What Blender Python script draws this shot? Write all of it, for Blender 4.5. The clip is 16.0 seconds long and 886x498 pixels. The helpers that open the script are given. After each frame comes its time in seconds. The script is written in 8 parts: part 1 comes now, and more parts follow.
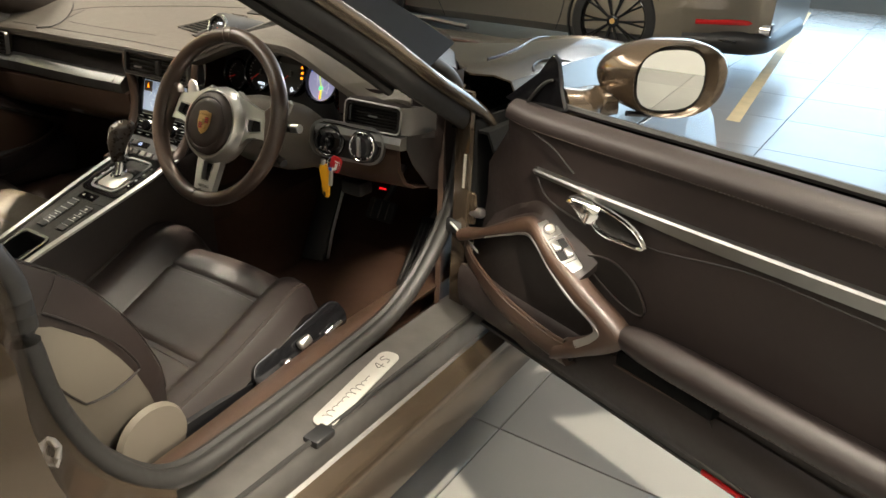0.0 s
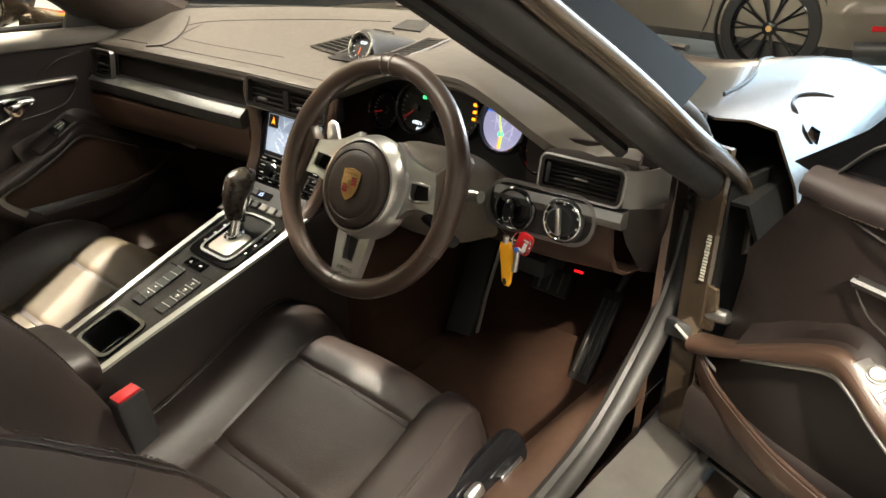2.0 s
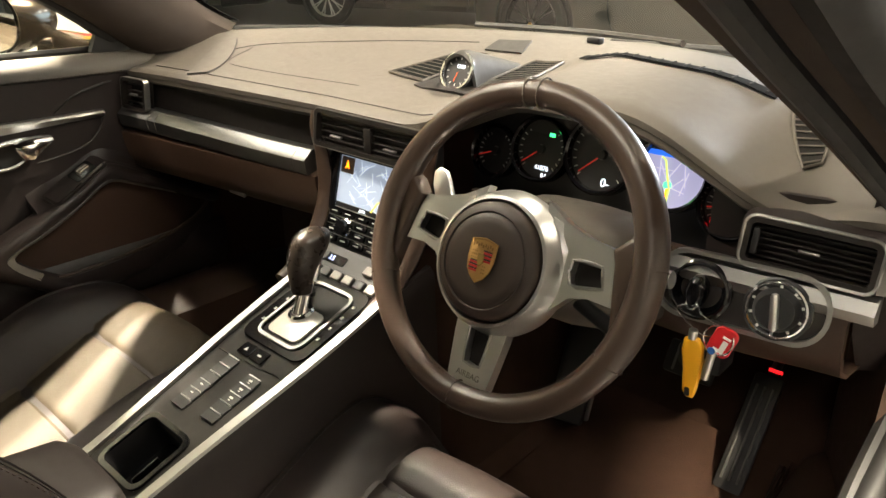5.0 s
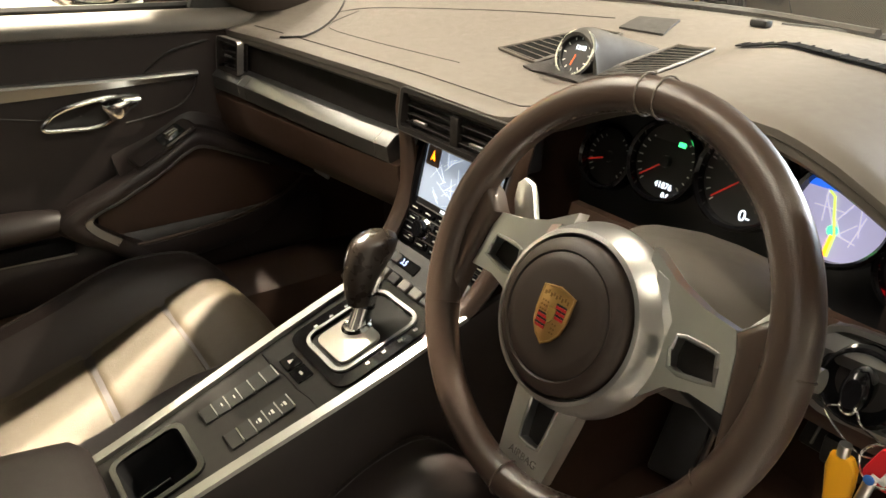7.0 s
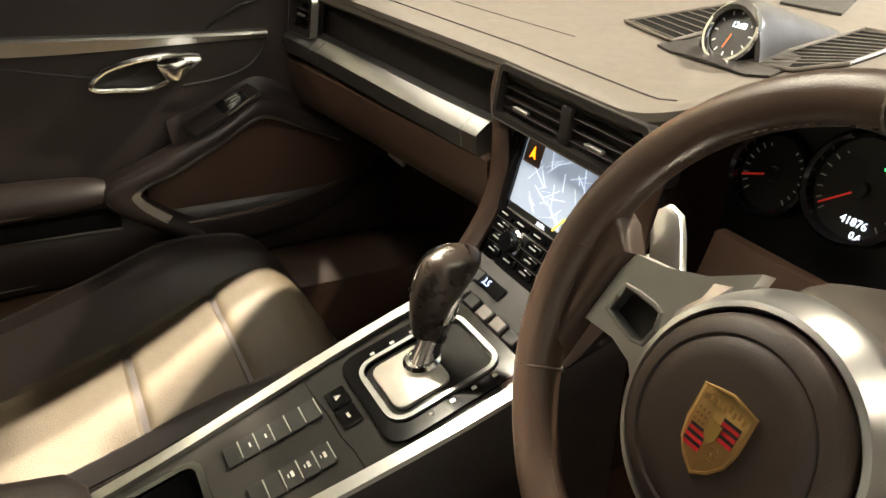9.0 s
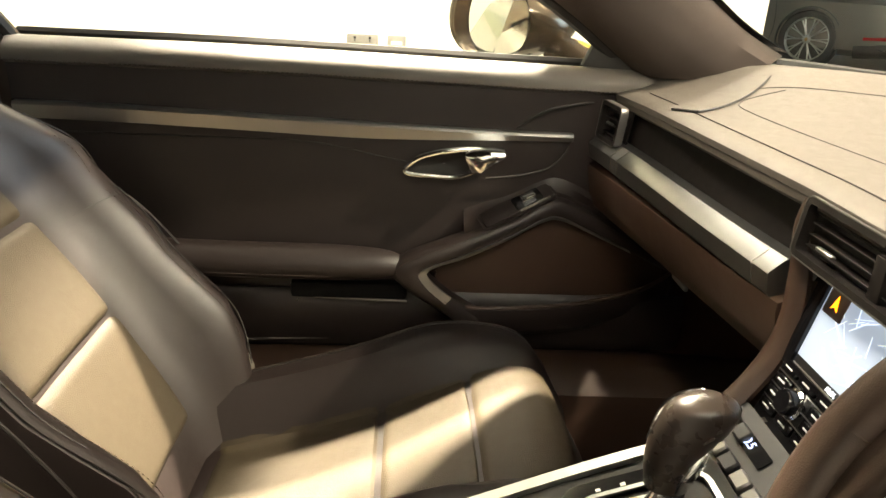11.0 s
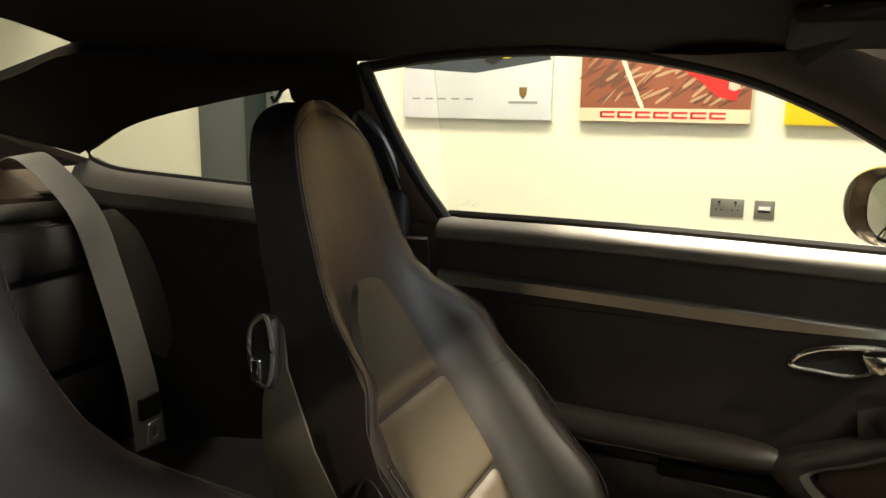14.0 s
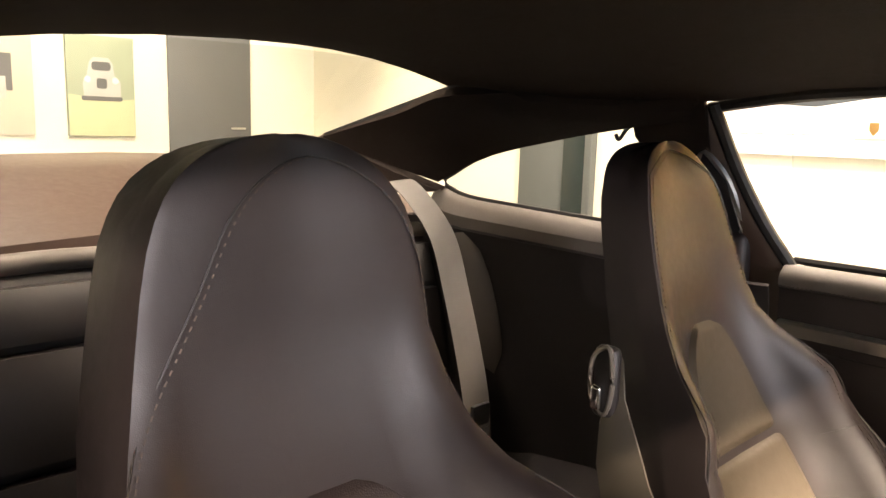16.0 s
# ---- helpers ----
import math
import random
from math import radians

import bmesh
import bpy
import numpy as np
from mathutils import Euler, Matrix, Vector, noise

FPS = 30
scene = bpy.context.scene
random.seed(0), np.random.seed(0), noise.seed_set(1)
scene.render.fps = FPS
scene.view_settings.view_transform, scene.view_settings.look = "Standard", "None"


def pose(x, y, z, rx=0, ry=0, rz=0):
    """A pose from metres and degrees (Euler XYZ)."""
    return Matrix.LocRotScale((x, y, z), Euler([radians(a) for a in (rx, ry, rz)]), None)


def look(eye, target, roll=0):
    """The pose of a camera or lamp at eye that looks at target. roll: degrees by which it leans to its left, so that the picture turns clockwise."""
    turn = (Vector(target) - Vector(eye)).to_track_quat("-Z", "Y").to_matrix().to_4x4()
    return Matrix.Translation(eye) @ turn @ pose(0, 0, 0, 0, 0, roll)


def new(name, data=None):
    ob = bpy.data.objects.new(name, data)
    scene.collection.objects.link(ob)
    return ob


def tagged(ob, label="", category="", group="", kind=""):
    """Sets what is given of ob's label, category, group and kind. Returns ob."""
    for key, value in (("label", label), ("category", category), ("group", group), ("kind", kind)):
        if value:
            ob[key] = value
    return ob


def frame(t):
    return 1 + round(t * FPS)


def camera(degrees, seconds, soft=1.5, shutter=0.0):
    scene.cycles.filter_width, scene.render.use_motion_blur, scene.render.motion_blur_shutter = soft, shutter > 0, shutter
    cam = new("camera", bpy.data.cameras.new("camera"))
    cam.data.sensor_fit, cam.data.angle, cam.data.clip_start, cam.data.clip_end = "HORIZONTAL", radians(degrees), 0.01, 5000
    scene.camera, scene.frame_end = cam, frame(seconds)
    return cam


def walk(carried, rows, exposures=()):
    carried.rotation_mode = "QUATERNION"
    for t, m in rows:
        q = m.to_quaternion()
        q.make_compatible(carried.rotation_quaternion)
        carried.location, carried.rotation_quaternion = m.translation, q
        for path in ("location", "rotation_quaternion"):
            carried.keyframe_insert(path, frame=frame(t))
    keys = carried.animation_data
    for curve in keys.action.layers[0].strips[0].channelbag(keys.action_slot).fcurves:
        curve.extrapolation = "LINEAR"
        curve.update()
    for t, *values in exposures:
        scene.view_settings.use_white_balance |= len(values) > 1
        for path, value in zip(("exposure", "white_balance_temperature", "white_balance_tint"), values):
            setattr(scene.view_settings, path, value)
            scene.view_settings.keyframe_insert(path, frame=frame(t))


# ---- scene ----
cam = camera(61.8, 16.0)
PATH = [
    (0, (1.580, -0.984, 1.224), (0.626, 0.520, 0.382), 2.1),
    (0.5, (1.437, -0.895, 1.202), (0.470, 0.598, 0.357), 2.3),
    (1, (1.331, -0.838, 1.199), (0.321, 0.621, 0.344), 2.2),
    (1.5, (1.230, -0.759, 1.188), (0.141, 0.647, 0.339), 1.6),
    (2, (1.149, -0.704, 1.179), (-0.009, 0.651, 0.339), 0.8),
    (2.5, (1.071, -0.663, 1.162), (-0.137, 0.665, 0.351), 0.1),
    (3, (0.979, -0.631, 1.147), (-0.240, 0.713, 0.381), -0.8),
    (3.2, (0.947, -0.620, 1.141), (-0.269, 0.733, 0.385), -1.3),
    (5.3, (0.803, -0.532, 1.110), (-0.425, 0.798, 0.332), 0.5),
    (5.5, (0.791, -0.504, 1.108), (-0.473, 0.784, 0.318), 0.7),
    (6, (0.779, -0.434, 1.099), (-0.574, 0.748, 0.291), 0.8),
    (6.5, (0.769, -0.395, 1.100), (-0.639, 0.708, 0.274), 1.0),
    (7, (0.725, -0.375, 1.092), (-0.710, 0.675, 0.244), 1.3),
    (7.5, (0.662, -0.352, 1.076), (-0.780, 0.659, 0.192), 1.6),
    (8, (0.614, -0.335, 1.063), (-0.817, 0.658, 0.143), 2.2),
    (8.2, (0.600, -0.328, 1.061), (-0.829, 0.665, 0.138), 2.4),
    (10.3, (0.519, -0.204, 1.037), (-1.238, 0.168, 0.227), 3.5),
    (10.5, (0.520, -0.203, 1.038), (-1.267, 0.089, 0.262), 3.5),
    (11, (0.529, -0.216, 1.044), (-1.304, -0.099, 0.333), 3.0),
    (11.5, (0.537, -0.224, 1.050), (-1.316, -0.267, 0.383), 2.7),
    (12, (0.544, -0.229, 1.059), (-1.314, -0.429, 0.437), 2.3),
    (12.5, (0.551, -0.236, 1.071), (-1.306, -0.563, 0.500), 1.9),
    (13, (0.565, -0.248, 1.086), (-1.287, -0.691, 0.582), 1.4),
    (13.5, (0.578, -0.260, 1.101), (-1.251, -0.848, 0.663), 0.9),
    (14, (0.595, -0.277, 1.114), (-1.183, -1.040, 0.742), 0.8),
    (14.5, (0.610, -0.295, 1.121), (-1.089, -1.243, 0.813), 0.4),
    (15, (0.628, -0.304, 1.125), (-0.968, -1.424, 0.845), 0.6),
    (15.5, (0.649, -0.311, 1.126), (-0.819, -1.592, 0.837), 1.3),
    (16, (0.670, -0.311, 1.128), (-0.677, -1.713, 0.815), 1.7),
]
EXPOSURES = [(0.0, -0.12, 6450, 9), (2.0, 0.32, 6450, 9), (3.0, 0.42, 6600, 9), (5.5, 0.5, 6700, 9), (8.0, 0.42, 6700, 9), (10.4, 0.75, 6800, 9), (11.5, 1.0, 7000, 5), (12.5, 1.05, 7200, 0), (13.0, 1.0, 7200, -2), (13.5, 0.83, 7200, -2), (14.0, -0.4, 6750, 5), (15.0, -0.28, 6850, 20), (15.5, 0.58, 7000, 22), (16.0, 0.97, 7200, 22)]
walk(cam, [(t, look(eye, target, roll)) for t, eye, target, roll in PATH], EXPOSURES)

# ---------------------------------------------------------------- light
world = bpy.data.worlds.new("showroom_world")
scene.world = world
world.use_nodes = True
world.node_tree.nodes["Background"].inputs[0].default_value = (0.55, 0.68, 1.0, 1)
world.node_tree.nodes["Background"].inputs[1].default_value = 0.16


def area_lamp(name, place, target, sx, sy, watts, color):
    data = bpy.data.lights.new(name, "AREA")
    data.shape, data.size, data.size_y, data.energy, data.color = "RECTANGLE", sx, sy, watts, color
    ob = new(name, data)
    ob.matrix_world = look(place, target)
    return ob


def spot_lamp(name, place, target, watts, color, angle=50, blend=0.4, radius=0.04):
    data = bpy.data.lights.new(name, "SPOT")
    data.energy, data.color, data.spot_size, data.spot_blend, data.shadow_soft_size = watts, color, radians(angle), blend, radius
    ob = new(name, data)
    ob.matrix_world = look(place, target)
    return ob


WARM, COOL = (0.98, 0.87, 0.69), (0.5, 0.74, 1.0)
CEILING = 3.3
SPOTS = [  # unseen ceiling heads, placed to match where light falls: place, aim, watts, cone
    ((-1.88, -0.06, 3.2), (-0.4, -0.36, 0.5), 3300, 15),
    ((-1.5, -0.55, 3.2), (0.31, 0.05, 0.43), 2600, 4.6),
    ((-1.55, -0.78, 3.2), (-0.42, -0.14, 0.42), 2900, 12),
    ((-0.1, 2.4, 3.2), (-0.42, 0.36, 0.88), 850, 32),
    ((1.55, 0.2, 3.2), (1.25, -0.05, 0.0), 760, 40),
    ((4.2, -0.6, 3.0), (0.66, -0.3, 0.42), 950, 9),
    ((2.2, 2.2, 3.2), (1.4, 0.6, 0.7), 80, 75),
    # added low spot from ahead, only to brighten the seat headrests
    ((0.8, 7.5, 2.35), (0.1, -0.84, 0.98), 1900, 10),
    ((2.9, -1.7, 3.2), (0.77, 0.34, 0.4), 1500, 7),
    ((-1.7, -1.2, 3.2), (-3.05, -1.0, 1.1), 200, 75),
    ((-1.7, 1.2, 3.2), (-3.05, 0.8, 1.1), 200, 75),
    ((-1.7, -3.8, 3.2), (-3.05, -3.6, 1.1), 180, 75),
    ((-1.0, -4.2, 3.2), (-1.3, -5.9, 1.2), 220, 75),
    ((4.6, -1.4, 3.2), (6.0, -1.4, 1.2), 480, 85),
    ((4.6, 1.4, 3.2), (6.0, 1.4, 1.2), 480, 85),
    ((4.6, 4.2, 3.2), (6.0, 4.2, 1.2), 480, 85),
    ((-1.5, 5.0, 3.2), (-1.2, 6.5, 0.4), 500, 75),
]
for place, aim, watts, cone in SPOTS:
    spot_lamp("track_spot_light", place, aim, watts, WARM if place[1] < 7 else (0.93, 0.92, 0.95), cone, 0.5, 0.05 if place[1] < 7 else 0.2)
# unseen ceiling panels added as fill; the cool front one lights through the windscreen
area_lamp("fill_panel_light", (0.3, 7.6, 3.25), (0.3, 7.6, 0), 4.0, 0.8, 190, (0.86, 0.93, 1.0))
area_lamp("fill_panel_light", (1.1, -3.1, 3.25), (1.1, -3.1, 0), 2.4, 0.5, 55, (1.0, 0.92, 0.82))
area_lamp("fill_panel_light", (2.7, 0.3, 3.25), (2.7, 0.3, 0), 0.5, 3.0, 80, (1.0, 0.92, 0.82))
area_lamp("fill_panel_light", (-1.9, -0.6, 3.25), (-1.9, -0.6, 0), 0.5, 3.0, 170, (1.0, 0.9, 0.76))
area_lamp("fill_panel_light", (0.3, -1.2, 3.25), (0.3, -1.2, 0), 3.0, 0.5, 60, (1.0, 0.9, 0.76))
area_lamp("window_daylight", (2.0, 10.8, 1.9), (2.0, 0, 1.0), 7.0, 3.0, 240, COOL)

# ---------------------------------------------------------------- materials


def mat(name, color, rough=0.5, metal=0.0, var=0.12, scale=6.0, grain=0.0, bump=0.1, fine=80.0, coat=0.0, spec=0.5, crease=0.0, pieces=0.0):
    """A surface with broad tone changes, fine roughness changes and, with grain, a pebbled relief."""
    m = bpy.data.materials.new(name)
    m.use_nodes = True
    n, l = m.node_tree.nodes, m.node_tree.links
    b = n["Principled BSDF"]
    b.inputs["Metallic"].default_value = metal
    b.inputs["Coat Weight"].default_value = coat
    b.inputs["Coat Roughness"].default_value = 0.05
    b.inputs["Specular IOR Level"].default_value = spec
    tc = n.new("ShaderNodeTexCoord")
    wide = n.new("ShaderNodeTexNoise")
    wide.inputs["Scale"].default_value, wide.inputs["Detail"].default_value = scale, 4
    l.new(tc.outputs["Object"], wide.inputs["Vector"])
    ramp = n.new("ShaderNodeMix")
    ramp.data_type = "RGBA"
    ramp.inputs["A"].default_value = (*[c * (1 - var) for c in color], 1)
    ramp.inputs["B"].default_value = (*[min(1, c * (1 + var)) for c in color], 1)
    l.new(wide.outputs["Fac"], ramp.inputs["Factor"])
    if pieces:
        info, span, mul = n.new("ShaderNodeObjectInfo"), n.new("ShaderNodeMapRange"), n.new("ShaderNodeVectorMath")
        span.inputs["To Min"].default_value, span.inputs["To Max"].default_value = 1 - pieces, 1 + pieces
        mul.operation = "SCALE"
        l.new(info.outputs["Random"], span.inputs["Value"])
        l.new(ramp.outputs["Result"], mul.inputs[0])
        l.new(span.outputs["Result"], mul.inputs["Scale"])
        l.new(mul.outputs[0], b.inputs["Base Color"])
    else:
        l.new(ramp.outputs["Result"], b.inputs["Base Color"])
    small = n.new("ShaderNodeTexNoise")
    small.inputs["Scale"].default_value, small.inputs["Detail"].default_value = fine, 3
    l.new(tc.outputs["Object"], small.inputs["Vector"])
    rr = n.new("ShaderNodeMapRange")
    rr.inputs["To Min"].default_value, rr.inputs["To Max"].default_value = (rough * 0.98, rough * 1.02) if metal > 0.5 else (max(0.02, rough * 0.82), min(1, rough * 1.2))
    l.new(small.outputs["Fac"], rr.inputs["Value"])
    l.new(rr.outputs["Result"], b.inputs["Roughness"])
    if grain:
        cells = n.new("ShaderNodeTexVoronoi")
        cells.inputs["Scale"].default_value = grain
        l.new(tc.outputs["Object"], cells.inputs["Vector"])
        bp = n.new("ShaderNodeBump")
        bp.inputs["Strength"].default_value, bp.inputs["Distance"].default_value = bump, 0.001
        l.new(cells.outputs["Distance"], bp.inputs["Height"])
        l.new(bp.outputs["Normal"], b.inputs["Normal"])
        if crease:
            fold, bp2 = n.new("ShaderNodeTexNoise"), n.new("ShaderNodeBump")
            fold.inputs["Scale"].default_value, fold.inputs["Detail"].default_value, fold.inputs["Distortion"].default_value = 16, 3, 1.2
            bp2.inputs["Strength"].default_value, bp2.inputs["Distance"].default_value = crease, 0.006
            l.new(tc.outputs["Object"], fold.inputs["Vector"])
            l.new(fold.outputs["Fac"], bp2.inputs["Height"])
            l.new(bp2.outputs["Normal"], bp.inputs["Normal"])
    return m


def glow(name, color, strength, rough=0.3):
    m = mat(name, color, rough, var=0.03)
    b = m.node_tree.nodes["Principled BSDF"]
    b.inputs["Emission Color"].default_value = (*color, 1)
    b.inputs["Emission Strength"].default_value = strength
    return m


def pane(name, tint, shine=0.35):
    """A thin clear sheet: see-through, with more gloss at a grazing view."""
    m = bpy.data.materials.new(name)
    m.use_nodes = True
    n, l = m.node_tree.nodes, m.node_tree.links
    n.clear()
    out, mix, clear, gloss, fr, pw, sc = (n.new("ShaderNode" + k) for k in ("OutputMaterial", "MixShader", "BsdfTransparent", "BsdfGlossy", "LayerWeight", "Math", "Math"))
    fr.inputs[0].default_value = 0.5
    pw.operation, sc.operation = "POWER", "MULTIPLY_ADD"
    pw.inputs[1].default_value, sc.inputs[1].default_value, sc.inputs[2].default_value = 4.0, shine, 0.025
    clear.inputs[0].default_value = (*tint, 1)
    gloss.inputs["Roughness"].default_value = 0.02
    l.new(fr.outputs["Facing"], pw.inputs[0])
    l.new(pw.outputs[0], sc.inputs[0])
    l.new(sc.outputs[0], mix.inputs[0])
    l.new(clear.outputs[0], mix.inputs[1])
    l.new(gloss.outputs[0], mix.inputs[2])
    l.new(mix.outputs[0], out.inputs[0])
    return m


BROWN = (0.0165, 0.0114, 0.0104)
LEATHER = mat("espresso_leather", BROWN, 0.48, var=0.2, scale=5, grain=1100, bump=0.1, crease=0.12, spec=0.45)
LEATHER_RED = mat("chestnut_leather", (0.046, 0.026, 0.0175), 0.4, var=0.16, scale=5, grain=1100, bump=0.1, crease=0.12)
# one insert leather in two tones, passenger lit and driver shaded by colour
INSERT_LIT = mat("lit_perforated_leather", (0.044, 0.034, 0.0215), 0.56, var=0.12, scale=5, grain=620, bump=0.45, crease=0.12, spec=0.28)
INSERT_SHADED = mat("shaded_insert_leather", (0.023, 0.0165, 0.0145), 0.42, var=0.15, scale=5, grain=620, bump=0.3, crease=0.12, spec=0.45)
CONSOLE = mat("console_grey_plastic", (0.036, 0.034, 0.031), 0.6, var=0.08, scale=12, grain=1500, bump=0.08, spec=0.2)
DASH_SKIN = mat("dash_leather", (0.092, 0.08, 0.067), 0.55, var=0.1, scale=4, grain=1100, bump=0.18)
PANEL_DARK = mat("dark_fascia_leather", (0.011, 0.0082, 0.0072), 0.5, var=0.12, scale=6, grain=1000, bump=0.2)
FASCIA = mat("black_brown_fascia", (0.009, 0.007, 0.006), 0.55, var=0.12, scale=6, grain=1000, bump=0.2, spec=0.3)
# near black for openings, with the shade inside them put into the colour
VOID = mat("cavity_black", (0.006, 0.006, 0.006), 0.9, var=0.2, scale=20, spec=0.05)
# fascia leather darkened for the shade under the dash lip
SHADED_SKIN = mat("shaded_fascia_leather", (0.0065, 0.0048, 0.0042), 0.7, var=0.15, scale=6, grain=1000, bump=0.2, spec=0.15)
GATE = mat("pale_satin_plate", (0.62, 0.6, 0.56), 0.45, 0.7, var=0.05, scale=30, fine=400)
SHELL = mat("taupe_seat_shell", (0.115, 0.1, 0.08), 0.45, var=0.06, scale=8, grain=1500, bump=0.1)
CARPET = mat("brown_carpet", (0.045, 0.024, 0.016), 0.95, var=0.25, scale=40, grain=700, bump=0.8, spec=0.1)
HEADLINER = mat("dark_headliner_cloth", (0.02, 0.0145, 0.0115), 0.95, var=0.12, scale=12, grain=1400, bump=0.4, spec=0.1)
PILLAR = mat("pillar_cloth", (0.058, 0.045, 0.038), 0.9, var=0.12, scale=14, grain=1400, bump=0.35, spec=0.15)
BLACK = mat("black_plastic", (0.012, 0.012, 0.013), 0.4, var=0.15, scale=20, grain=1600, bump=0.08)
GLOSS_BLACK = mat("gloss_black_plastic", (0.006, 0.006, 0.007), 0.12, var=0.1, scale=15)
RUBBER = mat("black_rubber", (0.016, 0.015, 0.014), 0.55, var=0.2, scale=30)
SATIN = mat("satin_aluminium", (0.66, 0.655, 0.64), 0.33, 1.0, var=0.05, scale=30, fine=25)
# darker copy of the brushed trim, so driver door, dash and gate read shaded
BLADE = mat("dimmed_brushed_trim", (0.24, 0.24, 0.235), 0.38, 1.0, var=0.2, scale=18, fine=40)
BRUSHED = mat("brushed_silver_trim", (0.44, 0.44, 0.43), 0.36, 1.0, var=0.08, scale=14, fine=30)
CHROME = mat("chrome", (0.86, 0.86, 0.86), 0.13, 1.0, var=0.03, scale=10)
STEEL_DARK = mat("grey_steel", (0.2, 0.19, 0.18), 0.45, 0.9, var=0.2, scale=25)
PAINT = mat("bronze_grey_car_paint", (0.105, 0.078, 0.054), 0.2, 0.7, var=0.06, scale=30, fine=900, coat=0.5)
PAINT_2 = mat("agate_car_paint", (0.13, 0.115, 0.095), 0.3, 0.6, var=0.05, scale=30, fine=900, coat=1.0)
TYRE = mat("tyre_rubber", (0.012, 0.012, 0.012), 0.7, var=0.2, scale=20)
BELT = mat("grey_webbing", (0.3, 0.28, 0.26), 0.7, var=0.1, scale=30, grain=900, bump=0.4)
WHITE_WALL = mat("cream_wall_paint", (0.8, 0.77, 0.63), 0.75, var=0.025, scale=1.5, grain=260, bump=0.015)
CEIL = mat("ceiling_paint", (0.62, 0.6, 0.56), 0.85, var=0.04, scale=2)
TILE = mat("grey_floor_tile", (0.24, 0.237, 0.228), 0.22, var=0.12, scale=2.3, fine=30, pieces=0.1)
GROUT = mat("dark_grout", (0.06, 0.058, 0.055), 0.9, var=0.2, scale=20)
YELLOW_LINE = mat("yellow_floor_tape", (0.62, 0.46, 0.2), 0.6, var=0.25, scale=9)
DOOR_GREY = mat("grey_door_paint", (0.1, 0.11, 0.11), 0.5, var=0.06, scale=3)
DOOR_DARK = mat("dark_green_glass_door", (0.02, 0.03, 0.03), 0.25, var=0.1, scale=3)
MIRROR = mat("mirror_glass", (0.85, 0.87, 0.85), 0.01, 1.0, var=0.01)
GLASS = pane("clear_glass", (0.9, 0.93, 0.9))
GLASS_DIM = pane("tinted_glass", (0.8, 0.83, 0.79))
RED = mat("red_plastic", (0.5, 0.015, 0.02), 0.35, var=0.06)
RED_LENS = mat("red_lamp_lens", (0.42, 0.01, 0.012), 0.12, var=0.1, scale=20, coat=0.5)
YELLOW = mat("yellow_key_tag", (0.85, 0.4, 0.015), 0.4, var=0.04)
GOLD = mat("gold_enamel", (0.6, 0.38, 0.15), 0.3, 0.9, var=0.08, scale=60)
WHITE_PRINT = mat("white_print", (0.75, 0.75, 0.72), 0.5, var=0.02)
SOCKET_GREY = mat("brushed_socket_plate", (0.3, 0.29, 0.26), 0.4, 0.8, var=0.05, scale=40)
THREAD = mat("brown_thread", (0.052, 0.036, 0.027), 0.8, var=0.1, scale=90)
MAP_GLOW = glow("map_screen_glow", (0.4, 0.48, 0.62), 0.42)
RED_GLOW = glow("red_indicator_glow", (0.9, 0.01, 0.015), 1.1)
NEEDLE = glow("red_needle", (0.6, 0.03, 0.02), 0.25)
AMBER_GLOW = glow("amber_indicator_glow", (1.0, 0.28, 0.01), 2.5)
GREEN_GLOW = glow("green_indicator_glow", (0.05, 1.0, 0.25), 2.0)
WHITE_GLOW = glow("white_readout_glow", (0.8, 0.88, 1.0), 1.6)
NAV_GLOW = glow("violet_map_glow", (0.34, 0.33, 0.5), 0.8)
BLUE_GLOW = glow("blue_map_glow", (0.02, 0.13, 0.7), 1.0)

# ---------------------------------------------------------------- builders


def V(*a):
    return Vector(a)


def part(name, bm, material, parent=None, label="", sharp=38, kind=""):
    bmesh.ops.recalc_face_normals(bm, faces=bm.faces)
    me = bpy.data.meshes.new(name)
    bm.to_mesh(me)
    bm.free()
    me.materials.append(material)
    me.polygons.foreach_set("use_smooth", [True] * len(me.polygons))
    me.set_sharp_from_angle(angle=radians(sharp))
    ob = new(name, me)
    if parent is not None:
        ob.parent = parent
        ob.matrix_parent_inverse = parent.matrix_world.inverted()
    return tagged(ob, label, kind=kind)


def thing(name, label, category, place=(0, 0, 0), group="", kind=""):
    ob = new(name)
    ob.matrix_world = Matrix.Translation(place)
    return tagged(ob, label, category, group, kind)


def lerp_table(table, x):
    """Piecewise smooth reading of rows (x, a, b, ...)."""
    if x <= table[0][0]:
        return table[0][1:]
    for p, q in zip(table, table[1:]):
        if x <= q[0]:
            f = (x - p[0]) / (q[0] - p[0])
            return tuple(a + (b - a) * f for a, b in zip(p[1:], q[1:]))
    return table[-1][1:]


def smooth_table(table, x, w=0.02):
    ks = [lerp_table(table, x + d * w) for d in (-1, -0.5, 0, 0.5, 1)]
    return tuple(sum(c) / 5 for c in zip(*ks))


def step(a, b, x):
    t = max(0.0, min(1.0, (x - a) / (b - a)))
    return t * t * (3 - 2 * t)


